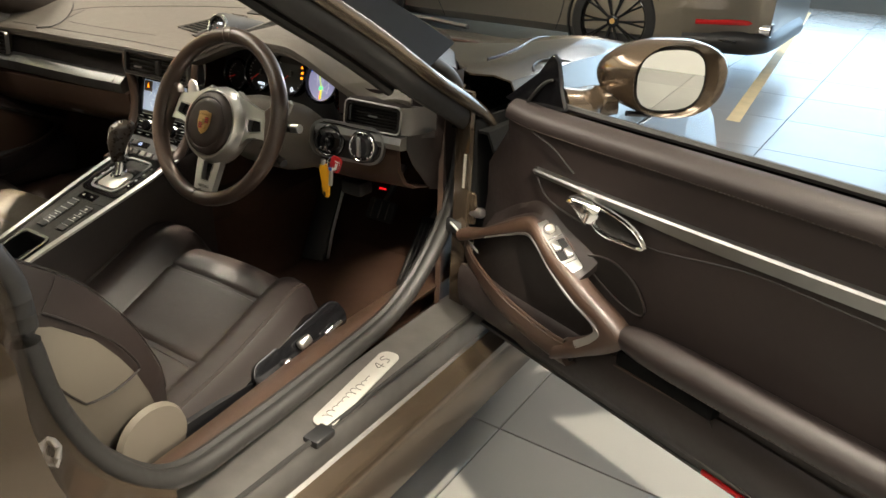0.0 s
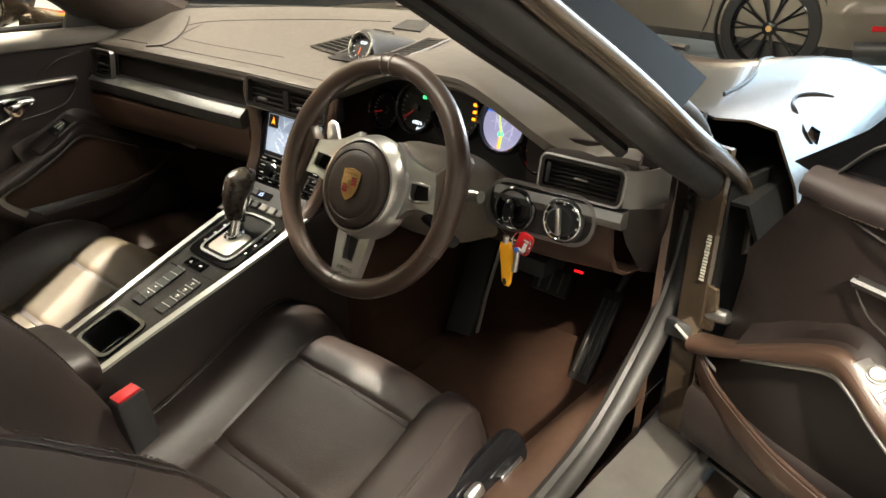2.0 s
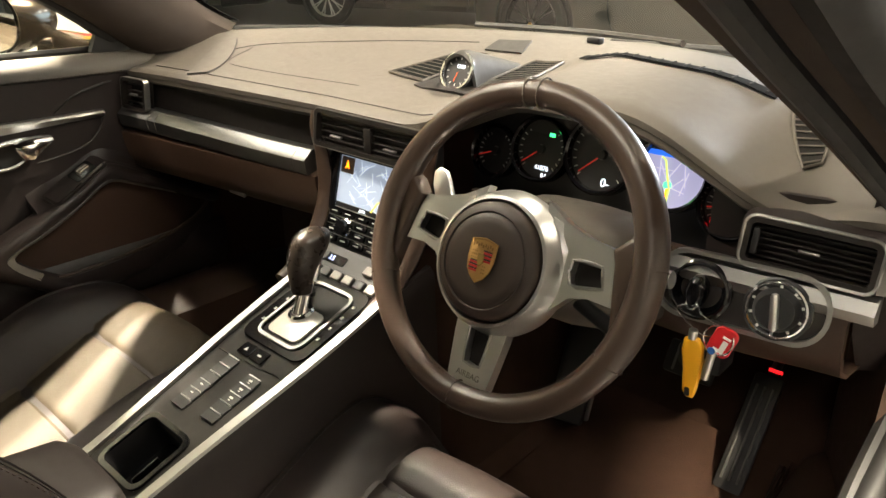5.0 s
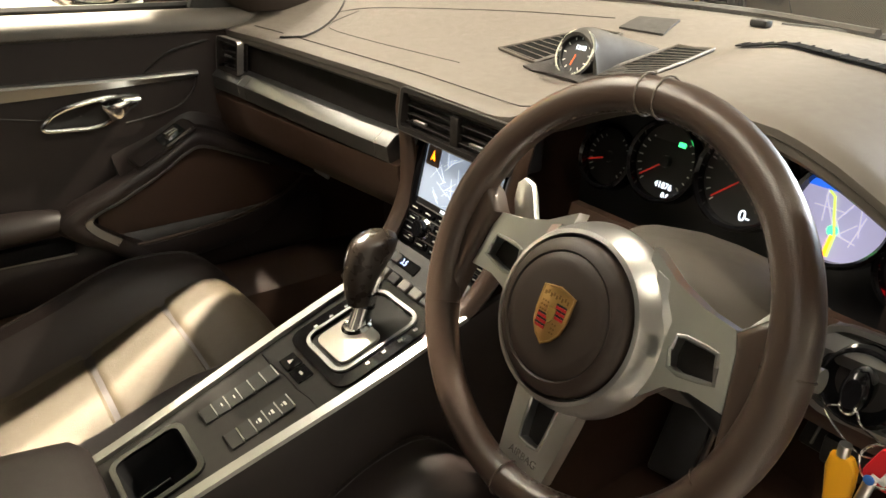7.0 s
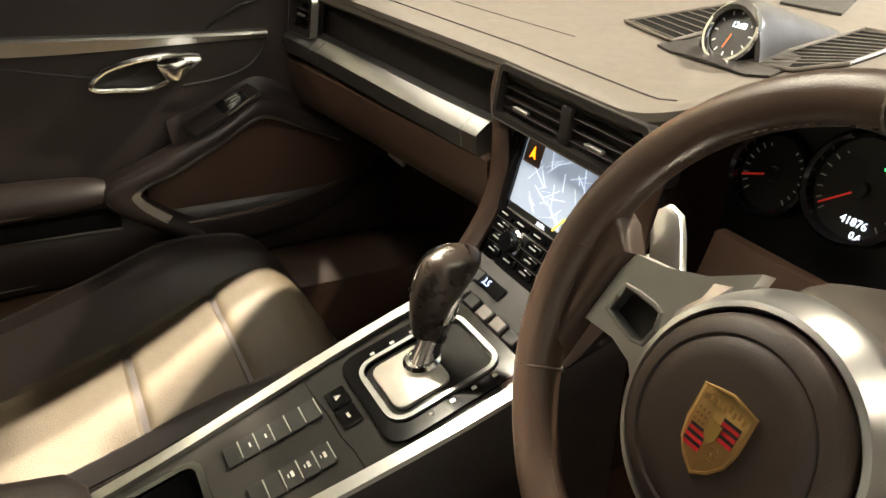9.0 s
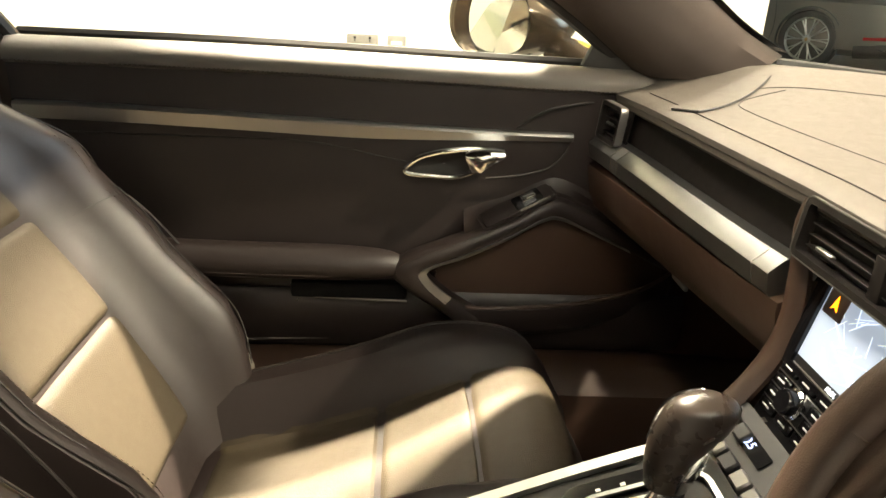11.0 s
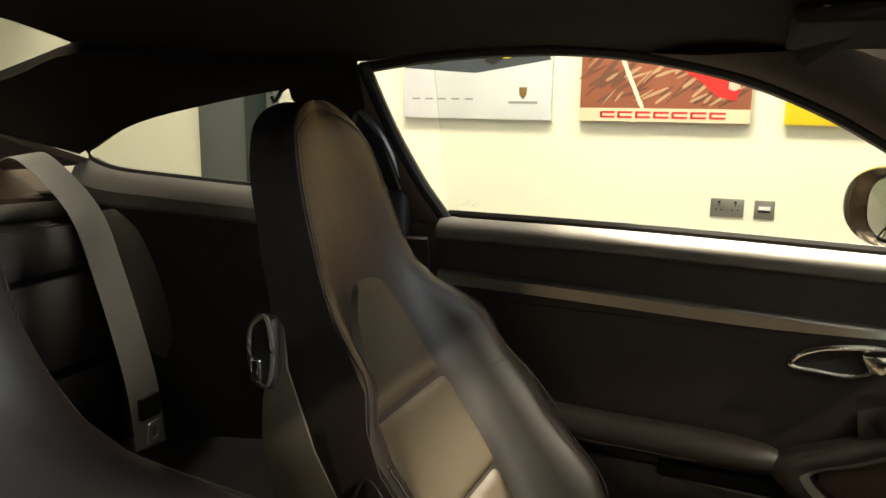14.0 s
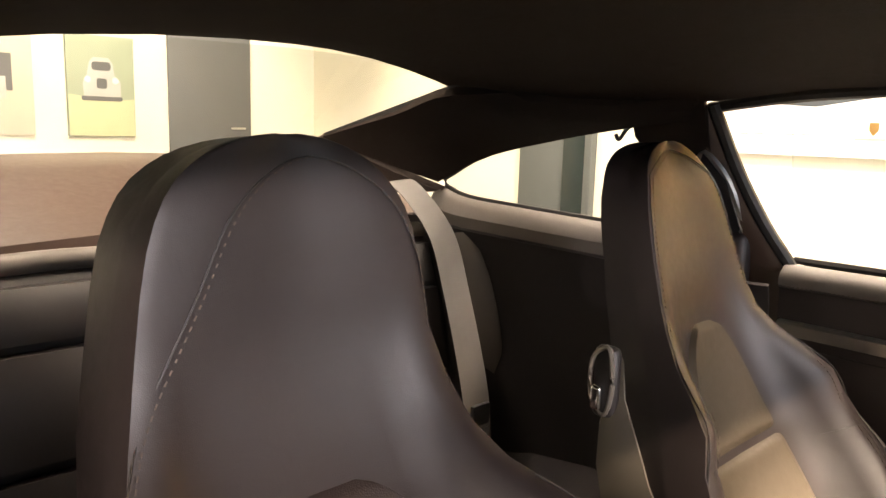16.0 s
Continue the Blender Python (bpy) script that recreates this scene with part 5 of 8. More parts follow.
    for sg in SIDES:
        part("cushion_stitching", stitches([cushion_point(xc, sg * 0.8, -0.45 + 0.46 * i / 30, 0.0015) for i in range(31)]), THREAD, seat)
        part("cushion_seam", tube([cushion_point(xc, sg * 0.77, -0.46 + 0.5 * i / 30, 0.0008) for i in range(31)], 0.0011, 6), PANEL_DARK, seat)
        part("side_skirt", grid([[V(xc + sg * (0.245 + 0.012 * step(0.24, 0.33, z)), y, z) for z in (0.225, 0.26, 0.3, zt)] for y, zt in ((-0.55, 0.38), (-0.4, 0.34), (-0.2, 0.34), (-0.05, 0.36), (0.03, 0.34))], thick=0.012), BLACK, seat)
        part("hinge_cover", lathe([(0.0, 0.0), (0.062, 0.0), (0.07, 0.006), (0.066, 0.018), (0.0, 0.024)], pose(xc + sg * 0.25, -0.53, 0.355, 0, sg * 90, 0), 28), SHELL, seat, "taupe round hinge cover")
        part("seat_rail", block((xc + sg * 0.19, -0.22, 0.228), (0.04, 0.62, 0.03), 0.004), STEEL_DARK, seat)
    part("seat_base", block((xc, -0.22, 0.25), (0.4, 0.56, 0.04), 0.01), BLACK, seat)
    if outer > 0:
        cm_ = frame_of((xc + 0.262, -0.165, 0.362), (0, 1, 0.2), (-0.55, 0, 1))
        ctl = part("seat_switch_panel", plate(rr(0.27, 0.07, 0.03, 6), 0.014, cm_, 0.005), GLOSS_BLACK, seat, "gloss black seat switch panel")
        part("recline_switch", block((0.0, 0.006, 0.024), (0.036, 0.022, 0.018), 0.008, 3, cm_), SATIN, ctl, "satin metal seat switch")
        part("slide_switch", block((-0.058, -0.006, 0.022), (0.022, 0.02, 0.016), 0.006, 3, cm_), CHROME, ctl)
        part("slide_switch", block((0.0, -0.026, 0.02), (0.06, 0.01, 0.012), 0.004, 2, cm_), GLOSS_BLACK, ctl)
        part("tilt_switch", block((0.08, -0.014, 0.02), (0.055, 0.012, 0.014), 0.005, 2, cm_), CHROME, ctl)
    for ob in seat.children:
        if ob.name.split(".")[0] in ("cushion", "seat_insert", "thigh_insert", "cushion_stitching", "cushion_seam", "side_skirt"):
            ob.data.transform(Matrix.Translation((0, under - ahead, 0)))
    bpy.context.view_layer.update()
    seat.matrix_world = Matrix.Translation((0, ahead, 0)) @ seat.matrix_world
    return seat


make_seat(0.36, 1, "driver_seat", "brown leather sports seat with fixed headrest and stitching", 0.14, 0.05, (-0.245, -0.07))
make_seat(-0.36, -1, "passenger_seat", "brown leather sports seat with perforated inserts")

# rear seats and belts
for s in SIDES:
    rs = thing("rear_seat", "small dark leather rear seat with upright backrest", "car seat", (s * 0.3, -1.3, 0.3), "rear seats")
    rows = [[V(s * 0.31 + k * 0.2, y - 0.012 * (1 - k * k), z) for k in (-1, -0.9, -0.6, -0.2, 0.2, 0.6, 0.9, 1)] for y, z in ((-1.44, 0.42), (-1.46, 0.55), (-1.5, 0.75), (-1.54, 0.87), (-1.56, 0.895), (-1.6, 0.9))]
    part("backrest", grid(rows, thick=0.07, toward=(0, -1, -0.3)), PANEL_DARK, rs)
    for z0, z1, y0, y1 in ((0.46, 0.6, -1.435, -1.455), (0.62, 0.78, -1.458, -1.495), (0.795, 0.875, -1.502, -1.53)):
        part("back_panel", grid([[V(s * 0.31 + k * 0.14, y0 + (y1 - y0) * f + 0.012 * math.sin(math.pi * f) * (1 - k ** 4) + 0.004, z0 + (z1 - z0) * f) for k in (-1, -0.8, -0.3, 0.3, 0.8, 1)] for f in (0, 0.1, 0.3, 0.7, 0.9, 1)], thick=0.02, toward=(0, -1, 0)), PANEL_DARK, rs)
    part("top_roll", tube(curve([(s * 0.11, -1.565, 0.9), (s * 0.31, -1.575, 0.905), (s * 0.48, -1.565, 0.9)]), 0.018, 10), DASH_SKIN, rs)
    rows = [[V(s * 0.31 + k * 0.21, y, z + 0.05 * k * k) for k in (-1, -0.7, -0.3, 0, 0.3, 0.7, 1)] for y, z in ((-1.45, 0.4), (-1.3, 0.39), (-1.1, 0.42), (-1.02, 0.41), (-1.0, 0.34))]
    part("cushion", grid(rows, thick=0.06), LEATHER, rs)
    side = [(s * 0.515, -1.5, 0.925), (s * 0.52, -1.47, 0.88), (s * 0.535, -1.42, 0.76), (s * 0.55, -1.38, 0.6), (s * 0.56, -1.36, 0.45)]
    # paler leather holds the light that falls on this pad
    part("side_pad", tube(curve(side), [(0.03 + 0.03 * math.sin(math.pi * min(1, (i + 3) / 26))) * min(1, 0.35 + 0.13 * i) for i in range(25)], 12, flat=1.0), DASH_SKIN, rs, "smooth leather side bolster, paler for the light on it")
    if s > 0:
        continue
    belt = thing("seat_belt", "grey webbing seat belt hanging in the rear", "seat belt", (s * 0.42, -1.5, 0.5), "rear belts")
    run = curve([(s * 0.4, -1.62, 1.0), (s * 0.37, -1.52, 1.012), (s * 0.385, -1.42, 0.92), (s * 0.38, -1.36, 0.8), (s * 0.36, -1.28, 0.62), (s * 0.35, -1.255, 0.5)], 6)
    part("webbing", grid([[p + V(-0.024, -0.012 * s, 0.004), p + V(0.024, 0.012 * s, -0.004)] for p in run], thick=0.0025), BELT, belt)
    part("tongue", block((s * 0.355, -1.258, 0.575), (0.05, 0.012, 0.045), 0.006, 2), BLACK, belt)
    part("tongue_plate", ring_plate(rr(0.034, 0.042, 0.005), rr(0.018, 0.024, 0.003), 0.004, frame_of((s * 0.353, -1.245, 0.53), (1, 0.1, 0), (0, 0.1, 1))), SATIN, belt)

# ---------------------------------------------------------------- doors, built shut and then swung
HINGE = V(0.735, 0.41, 0)


def make_door(s, swing, name, label):
    door = thing(name, label, "car door", (s * HINGE.x, HINGE.y, 0.4), "car doors", kind="")
    P = lambda x, y, z: V(s * x, y, z)
    ys = [-0.83, -0.8, -0.7, -0.6, -0.5, -0.4, -0.3, -0.2, -0.1, 0.0, 0.06, 0.12, 0.2, 0.28, 0.34]
    K = V(0, 0.028, 0.012) if s > 0 else V(0, 0, 0)
    Q = lambda x, y, z: V(s * x, y, z) + K
    belt_z = lambda y: 0.908 - 0.012 * step(-0.6, 0.2, y)

    def inner(y, z):
        """How far out the trim face lies at a height."""
        x = lerp_table([(0.345, 0.712), (0.41, 0.676), (0.52, 0.668), (0.58, 0.672), (0.72, 0.672), (0.84, 0.668), (0.862, 0.664), (0.9, 0.675)], z)[0]
        return x + 0.045 * step(0.1, 0.34, y)
    front = lambda y, z: min(y, lerp_table([(0.34, 0.34), (0.55, 0.3), (0.74, 0.28), (0.86, 0.2), (0.9, 0.18)], z)[0])
    rows = []
    for y in ys:
        b = belt_z(y)
        rows.append([P(inner(y, z), front(y, z), z) for z in (0.345, 0.36, 0.4, 0.45, 0.52, 0.6, 0.68, 0.74, 0.8, 0.84)] + [P(inner(y, 0.85), front(y, 0.86), b - 0.04)])
    part("trim_panel", grid(rows, thick=0.02, toward=(s, 0, 0)), LEATHER, door, "dark brown leather door trim")
    rows = []
    for y in ys[:-2]:
        b, x = belt_z(y), inner(y, 0.86)
        rows.append([P(x + 0.004, y, b - 0.041), P(x - 0.007, y, b - 0.034), P(x - 0.008, y, b - 0.024), P(x - 0.002, y, b - 0.012), P(x + 0.012, y, b - 0.002), P(x + 0.03, y, b), P(x + 0.045, y, b - 0.004)])
    # one leather on both doors; the paler passenger roll holds the light on it
    part("belt_roll", grid(rows, thick=0.008, toward=(s, 0, -0.5)), DASH_SKIN if s < 0 else LEATHER, door, "brown leather belt roll along the window")
    part("stitching", stitches([P(inner(y, 0.86) - 0.0075, y, belt_z(y) - 0.035) for y in [-0.82 + 0.02 * i for i in range(50)]]), THREAD, door)
    part("window_strip", tube([P(inner(y, 0.9) + 0.047, y, belt_z(y) + 0.003) for y in ys[:-2]], 0.007, 6), RUBBER, door)
    # outer skin
    rows = [[P(0.76, y, belt_z(y) - 0.004), P(0.84, y, 0.86), P(0.885, y, 0.72), P(0.9, y, 0.52), P(0.888, y, 0.41), P(0.865, y, 0.335)] for y in ys[:-2]]
    part("outer_skin", grid(rows, thick=0.004, toward=(-s, 0, 0)), PAINT, door, "bronze grey painted door skin")
    for y, nm in ((-0.835, "rear_edge"), (0.345, "front_edge")):
        part(nm, grid([[P(inner(y, z) + 0.015, front(y, z), z), P(lerp_table([(0.25, 0.86), (0.36, 0.885), (0.52, 0.9), (0.72, 0.885), (0.86, 0.84), (0.9, 0.77)], z)[0], min(y, 0.205), z)] for z in (0.345, 0.4, 0.52, 0.72, 0.86, 0.895)], thick=0.006), PAINT if s < 0 or y < 0 else BLACK, door)
    part("door_bottom", grid([[P(0.712, y, 0.343), P(0.865, y, 0.333)] for y in ys], thick=0.006), BLACK, door)
    part("reflector", block(P(0.708, -0.42, 0.35), (0.012, 0.16, 0.012), 0.004), RED_LENS, door)
    # metal trim blade
    rows = []
    for i in range(25):
        y = -0.825 + (0.89 + K.y) * i / 24
        top = 0.81 - 0.02 * step(-0.825, 0.06, y)
        h = 0.026 - 0.014 * step(0.55, 1.0, i / 24)
        x = inner(y, 0.78)
        rows.append([P(x + 0.004, y, top + 0.002), P(x - 0.012, y, top), P(x - 0.015, y, top - 0.004), P(x - 0.009, y, top - h), P(x + 0.006, y, top - h - 0.003)])
    # same trim on both doors; the driver blade's shade is put into its metal
    part("metal_blade", loft(rows), BRUSHED if s < 0 else BLADE, door, "brushed metal trim blade")
    part("blade_shadow_line", tube([P(inner(y, 0.74) - 0.001, y, 0.762 - 0.035 * step(-0.4, -0.15, y)) for y in [-0.8 + 0.05 * i for i in range(14)]], 0.0016, 6), PANEL_DARK, door)
    # armrest roll
    arm = curve([Q(0.652, -0.84, 0.566), Q(0.645, -0.7, 0.564), Q(0.64, -0.5, 0.562), Q(0.638, -0.35, 0.562), Q(0.634, -0.215, 0.562)], 6)
    part("armrest", tube(arm, [0.03] * 20 + [0.029, 0.028, 0.026, 0.023, 0.018], 16, flat=1.15), LEATHER, door, "padded leather armrest")
    part("armrest_seam", stitches([p + V(-s * 0.034, 0, -0.012) for p in arm[:20]], 0.004, 0.003, 0.0006), THREAD, door)
    # grab handle: a leather band that runs down from the dash end, turns under and carries a metal strip on its inner edge
    deep = lambda y: lerp_table([(-0.23, 0.613), (-0.12, 0.613), (-0.06, 0.618), (0.0, 0.632), (0.06, 0.646), (0.2, 0.656), (0.3, 0.67)], y)[0]
    OUT = curve([Q(deep(y), y, z) for y, z in ((0.3, 0.56), (0.228, 0.588), (0.157, 0.63), (0.09, 0.668), (0.05, 0.684), (0.02, 0.678), (-0.025, 0.654), (-0.085, 0.632), (-0.14, 0.609), (-0.2, 0.584), (-0.226, 0.564), (-0.222, 0.543), (-0.188, 0.514), (-0.148, 0.488), (-0.1, 0.456), (-0.066, 0.436))], 5)
    INN = curve([Q(deep(y), y, z) for y, z in ((0.285, 0.538), (0.228, 0.566), (0.186, 0.588), (0.11, 0.624), (0.054, 0.648), (0.02, 0.645), (-0.03, 0.62), (-0.075, 0.6), (-0.115, 0.583), (-0.15, 0.571), (-0.167, 0.56), (-0.166, 0.55), (-0.152, 0.535), (-0.125, 0.513), (-0.1, 0.496), (-0.08, 0.484))], 5)
    rings = []
    for o, n in zip(OUT, INN):
        d = V(0, o.y - n.y, o.z - n.z)
        back = V(s, 0, 0)
        rings.append([n + back * 0.03, n + back * 0.006, n + d * 0.08 - back * 0.003, n + d * 0.3 - back * 0.007, n + d * 0.55 - back * 0.008, n + d * 0.8 - back * 0.005, o - d * 0.03 + back * 0.001, o + d * 0.04 + back * 0.01, o + back * 0.034])
    # band and bin redder on the driver side, the warm light put into the leather
    part("grab_band", loft(rings), LEATHER_RED if s > 0 else LEATHER, door, "leather grab handle sweeping round the door bin", 60)
    part("band_stitching", stitches([n + (o - n) * 0.86 + V(-s * 0.0045, 0, 0) for o, n in zip(OUT[8:58], INN[8:58])], 0.003, 0.0025, 0.0006), THREAD, door)
    rows = []
    for i in range(10, 66):
        n, d = INN[i], (OUT[i] - INN[i]).normalized()
        w = 0.005 + 0.009 * step(44, 54, i)
        rows.append([n + V(s * 0.001, 0, 0), n + V(-s * 0.0055, 0, 0), n + d * w + V(-s * 0.0075, 0, 0), n + d * (w + 0.002) + V(-s * 0.004, 0, 0), n + d * w * 0.5 + V(s * 0.004, 0, 0)])
    part("bracket_strip", loft(rows), BRUSHED, door, "brushed metal strip along the handle edge")
    # open bin below the handle, with a rolled lip
    LIP = curve([Q(0.676, 0.28, 0.548), Q(0.664, 0.245, 0.527), Q(0.654, 0.2, 0.512), Q(0.632, 0.1, 0.497), Q(0.62, 0.0, 0.492), Q(0.614, -0.07, 0.492), Q(0.613, -0.1, 0.494)], 5)
    rows = [[p + V(s * 0.02, 0, -0.05), p + V(s * 0.007, 0, -0.004), p + V(s * 0.003, 0, 0), p + V(-s * 0.002, 0, -0.003), p + V(-s * 0.002, 0, -0.02), p + V(s * 0.002, 0, -0.042), p + V(s * 0.014, 0, -0.058), p + V(s * 0.06, 0, -0.066)] for p in LIP]
    part("door_bin", loft(rows), LEATHER_RED if s > 0 else LEATHER, door, "leather door bin below the grab handle", 50)
    part("bin_lip", tube([p + V(s * 0.002, 0, 0.001) for p in LIP], 0.0035, 8), LEATHER_RED, door)
    rows = []
    for k in range(19):
        y = -0.15 + 0.43 * k / 18
        top = lerp_table([(-0.15, 0.56), (0.03, 0.645), (0.19, 0.585), (0.28, 0.55)], y)[0]
        rows.append([Q(inner(y, 0.55) - 0.006, y, 0.44 + (top + 0.012 - 0.44) * f) for f in (0, 0.33, 0.66, 1)])
    # bin shade is put into the colour: darker leather on the driver side
    part("bin_back", grid(rows, thick=0.004, toward=(s, 0, 0)), PANEL_DARK if s > 0 else LEATHER_RED, door, "back of the door bin, light and shade put into its tone")
    part("bin_floor", grid([[p + V(s * 0.018, 0, -0.045), p + V(s * 0.075, 0, -0.045)] for p in LIP[8:]], thick=0.004), FASCIA, door)
    # ledge behind the band that carries the switches, and the hollow for the fingers
    rows = []
    for o in OUT[6:38]:
        rows.append([o + V(s * 0.008, 0, -0.001), o + V(s * 0.02, 0, 0.006), V(s * (inner(o.y, 0.7) - 0.006), o.y, o.z + 0.02), V(s * (inner(o.y, 0.72) + 0.003), o.y, o.z + 0.034)])
    part("switch_ledge", grid(rows, thick=0.012, toward=(s * 0.3, 0, -1)), LEATHER, door)
    hollow = curve([Q(0, y, z) for y, z in ((-0.075, 0.64), (-0.1, 0.658), (-0.146, 0.663), (-0.19, 0.645), (-0.222, 0.608), (-0.21, 0.588), (-0.15, 0.6))], 5, True)
    mid = sum(hollow, V(0, 0, 0)) / len(hollow)
    if s > 0:
        # flat near black plate for the shade in the finger hollow
        part("finger_hollow", grid([[V(s * (inner(p.y, 0.63) - 0.0025), p.y, p.z).lerp(V(s * (inner(mid.y, 0.63) - 0.0025), mid.y, mid.z), f) for f in (0, 0.5, 0.98)] for p in hollow + hollow[:1]], thick=0.003, toward=(s, 0, 0)), FASCIA, door)
    if s > 0:
        part("hollow_rim", tube([V(s * (inner(p.y, 0.63) - 0.003), p.y, p.z) for p in hollow], 0.0022, 6, close=True), LEATHER, door)
    # lower panel with a slot under the armrest
    part("map_pocket", grid([[P(x, y, z) for y in [-0.8 + 0.1 * i for i in range(12)]] for x, z in ((0.664, 0.5), (0.656, 0.49), (0.653, 0.46), (0.66, 0.41), (0.678, 0.385))], thick=0.008, toward=(s, 0, 0)), LEATHER, door)
    # the slot is a near black block, the recess shade put into its colour
    part("map_slot", block(Q(0.652, -0.3, 0.508), (0.026, 0.2, 0.03), 0.006), VOID, door)
    part("slot_edge", tube(curve([Q(0.648, -0.4, 0.518), Q(0.645, -0.375, 0.497), Q(0.642, -0.3, 0.493), Q(0.638, -0.2, 0.492)]), 0.0022, 5), DASH_SKIN if s < 0 else LEATHER_RED, door)
    part("lower_seam", tube([P(0.668, y, 0.39 + 0.02 * step(-0.6, -0.2, y)) for y in (-0.8, -0.6, -0.4, -0.2, 0.0)], 0.003, 5), DASH_SKIN, door)
    part("corner_seam", tube([Q(0.654, -0.385, 0.49), Q(0.664, -0.43, 0.41)], 0.0012, 5), PANEL_DARK, door)
    # upper front arc towards the dash
    part("front_arc", tube(curve([Q(0.664, -0.03, 0.795), Q(0.657, 0.015, 0.828), Q(0.66, 0.055, 0.838), Q(0.672, 0.1, 0.843), Q(0.69, 0.15, 0.843)]), 0.0022, 6), PANEL_DARK, door)
    part("blade_tail_arc", tube(curve([Q(0.661, 0.062, 0.782), Q(0.662, 0.056, 0.76), Q(0.662, 0.03, 0.733), Q(0.662, -0.013, 0.719), Q(0.664, -0.074, 0.71)]), 0.002, 6), PANEL_DARK, door)
    # opening handle: thin bright ring round a dark bowl, with a broad pull at its front
    ring = curve([Q(0.655, y, z) for y, z in ((-0.085, 0.76), (-0.14, 0.757), (-0.185, 0.745), (-0.209, 0.726), (-0.203, 0.717), (-0.17, 0.7145), (-0.13, 0.713), (-0.1, 0.722), (-0.088, 0.738))], 6, True)
    handle = part("opening_handle", tube(ring, 0.0046, 8, close=True, flat=1.0), CHROME, door, "chrome ring round the door opener")
    c = sum(ring, V(0, 0, 0)) / len(ring)
    part("handle_bowl", grid([[p + V(s * 0.004, 0, 0), p.lerp(c, 0.4) + V(s * 0.011, 0, 0), p.lerp(c, 0.97) + V(s * 0.013, 0, 0)] for p in ring + ring[:1]], thick=0.003, toward=(s, 0, 0)), FASCIA, handle)
    pull = []
    for y, top, low, k in ((-0.112, 0.757, 0.74, 0.006), (-0.1, 0.762, 0.722, 0.012), (-0.085, 0.764, 0.722, 0.016), (-0.066, 0.765, 0.738, 0.02), (-0.05, 0.764, 0.746, 0.02), (-0.046, 0.761, 0.749, 0.016)):
        pull.append([Q(0.668, y, top), Q(0.66 - k, y, top), Q(0.654 - k, y, top - 0.004), Q(0.652 - k, y, (top + low) / 2), Q(0.655 - k * 0.8, y, low + 0.003), Q(0.66 - k * 0.6, y, low), Q(0.668, y, low)])
    part("pull", loft(pull), CHROME, handle, "chrome pull lever", 50)
    # switch panel on the ledge
    tl, al, bl = Q(0.645, 0.028, 0.678), P(-0.025, -0.113, -0.053), P(0.026, -0.009, 0.012)
    if s < 0:
        tl = tl + V(0, 0.012, 0.012)
    sm = frame_of(tl + al / 2 + bl / 2, al, bl)
    if (sm.to_3x3() @ V(0, 0, 1)).z < 0:
        sm = sm @ pose(0, 0, 0, 180, 0, 0)
    sw = part("switch_panel", plate(rr(0.128, 0.034, 0.006), 0.008, sm @ pose(0, 0, -0.004), 0.002), SATIN if s > 0 else LEATHER, door, "satin window switch panel" if s > 0 else "")
    part("panel_edge", ring_plate(rr(0.136, 0.042, 0.009), rr(0.129, 0.035, 0.006), 0.004, sm @ pose(0, 0, -0.003), 0.001), LEATHER_RED if s > 0 else LEATHER, sw)
    if s > 0:
        part("switch_well", plate(rr(0.046, 0.028, 0.004), 0.0015, sm @ pose(0.012, 0, 0.0035)), BLACK, sw)
        for dx, dy in ((0.002, -0.007), (0.024, 0.007)):
            part("window_switch", block((dx, dy, 0.0075), (0.02, 0.0135, 0.009), 0.003, 2, sm), SATIN, sw)
        part("mirror_dial_ring", lathe([(0.0125, 0.004), (0.0125, 0.0065), (0.0105, 0.0065), (0.0105, 0.004)], sm @ pose(-0.04, 0, 0), 24), STEEL_DARK, sw)
        part("mirror_dial", lathe([(0.0, 0.009), (0.008, 0.009), (0.0095, 0.0075), (0.0095, 0.002)], sm @ pose(-0.04, 0, 0), 24), GATE, sw)
        for dx in (-0.019, 0.042):
            part("panel_groove", tube([sm @ V(dx, y, 0.0041) for y in (-0.014, 0.014)], 0.0009, 5), BLACK, sw)
    else:
        part("switch_well", plate(rr(0.05, 0.028, 0.004), 0.0015, sm @ pose(-0.02, 0, 0.0045)), GLOSS_BLACK, sw)
        part("window_switch", block((-0.022, 0, 0.009), (0.026, 0.015, 0.01), 0.003, 2, sm), CHROME, sw)
        part("switch_frame", tube([sm @ V(x, y, 0.005) for x, y in ((-0.055, 0.0175), (0.0, 0.0175))], 0.0022, 6), SHELL, sw)
    # mirror sail, mirror body and glass
    part("mirror_sail", plate([(-0.02, -0.004), (0.1, -0.022), (0.142, -0.012), (0.055, 0.052), (0.022, 0.092), (0.008, 0.08), (-0.005, 0.03)], 0.014, frame_of(P(0.702, 0.092, 0.902), (0, 1, 0), (0, 0, 1)), 0.005), GLOSS_BLACK if s > 0 else RUBBER, door)
    if s > 0:
        part("sail_rib", tube(curve([P(0.698, 0.175, 0.885), P(0.696, 0.13, 0.935), P(0.697, 0.104, 0.95)]), 0.003, 6), RUBBER, door)
    if s > 0:
        mo, mu, mn = P(0.92, 0.03, 0.935), P(0.92, -0.392, 0).normalized(), P(0.4, 0.92, 0).normalized()
    else:
        mo, mu, mn = P(0.9, -0.03, 0.942), P(0.72, -0.69, 0).normalized(), P(0.69, 0.72, 0).normalized()
    place = lambda u, z, d: mo + mu * u + mn * d + V(0, 0, z)

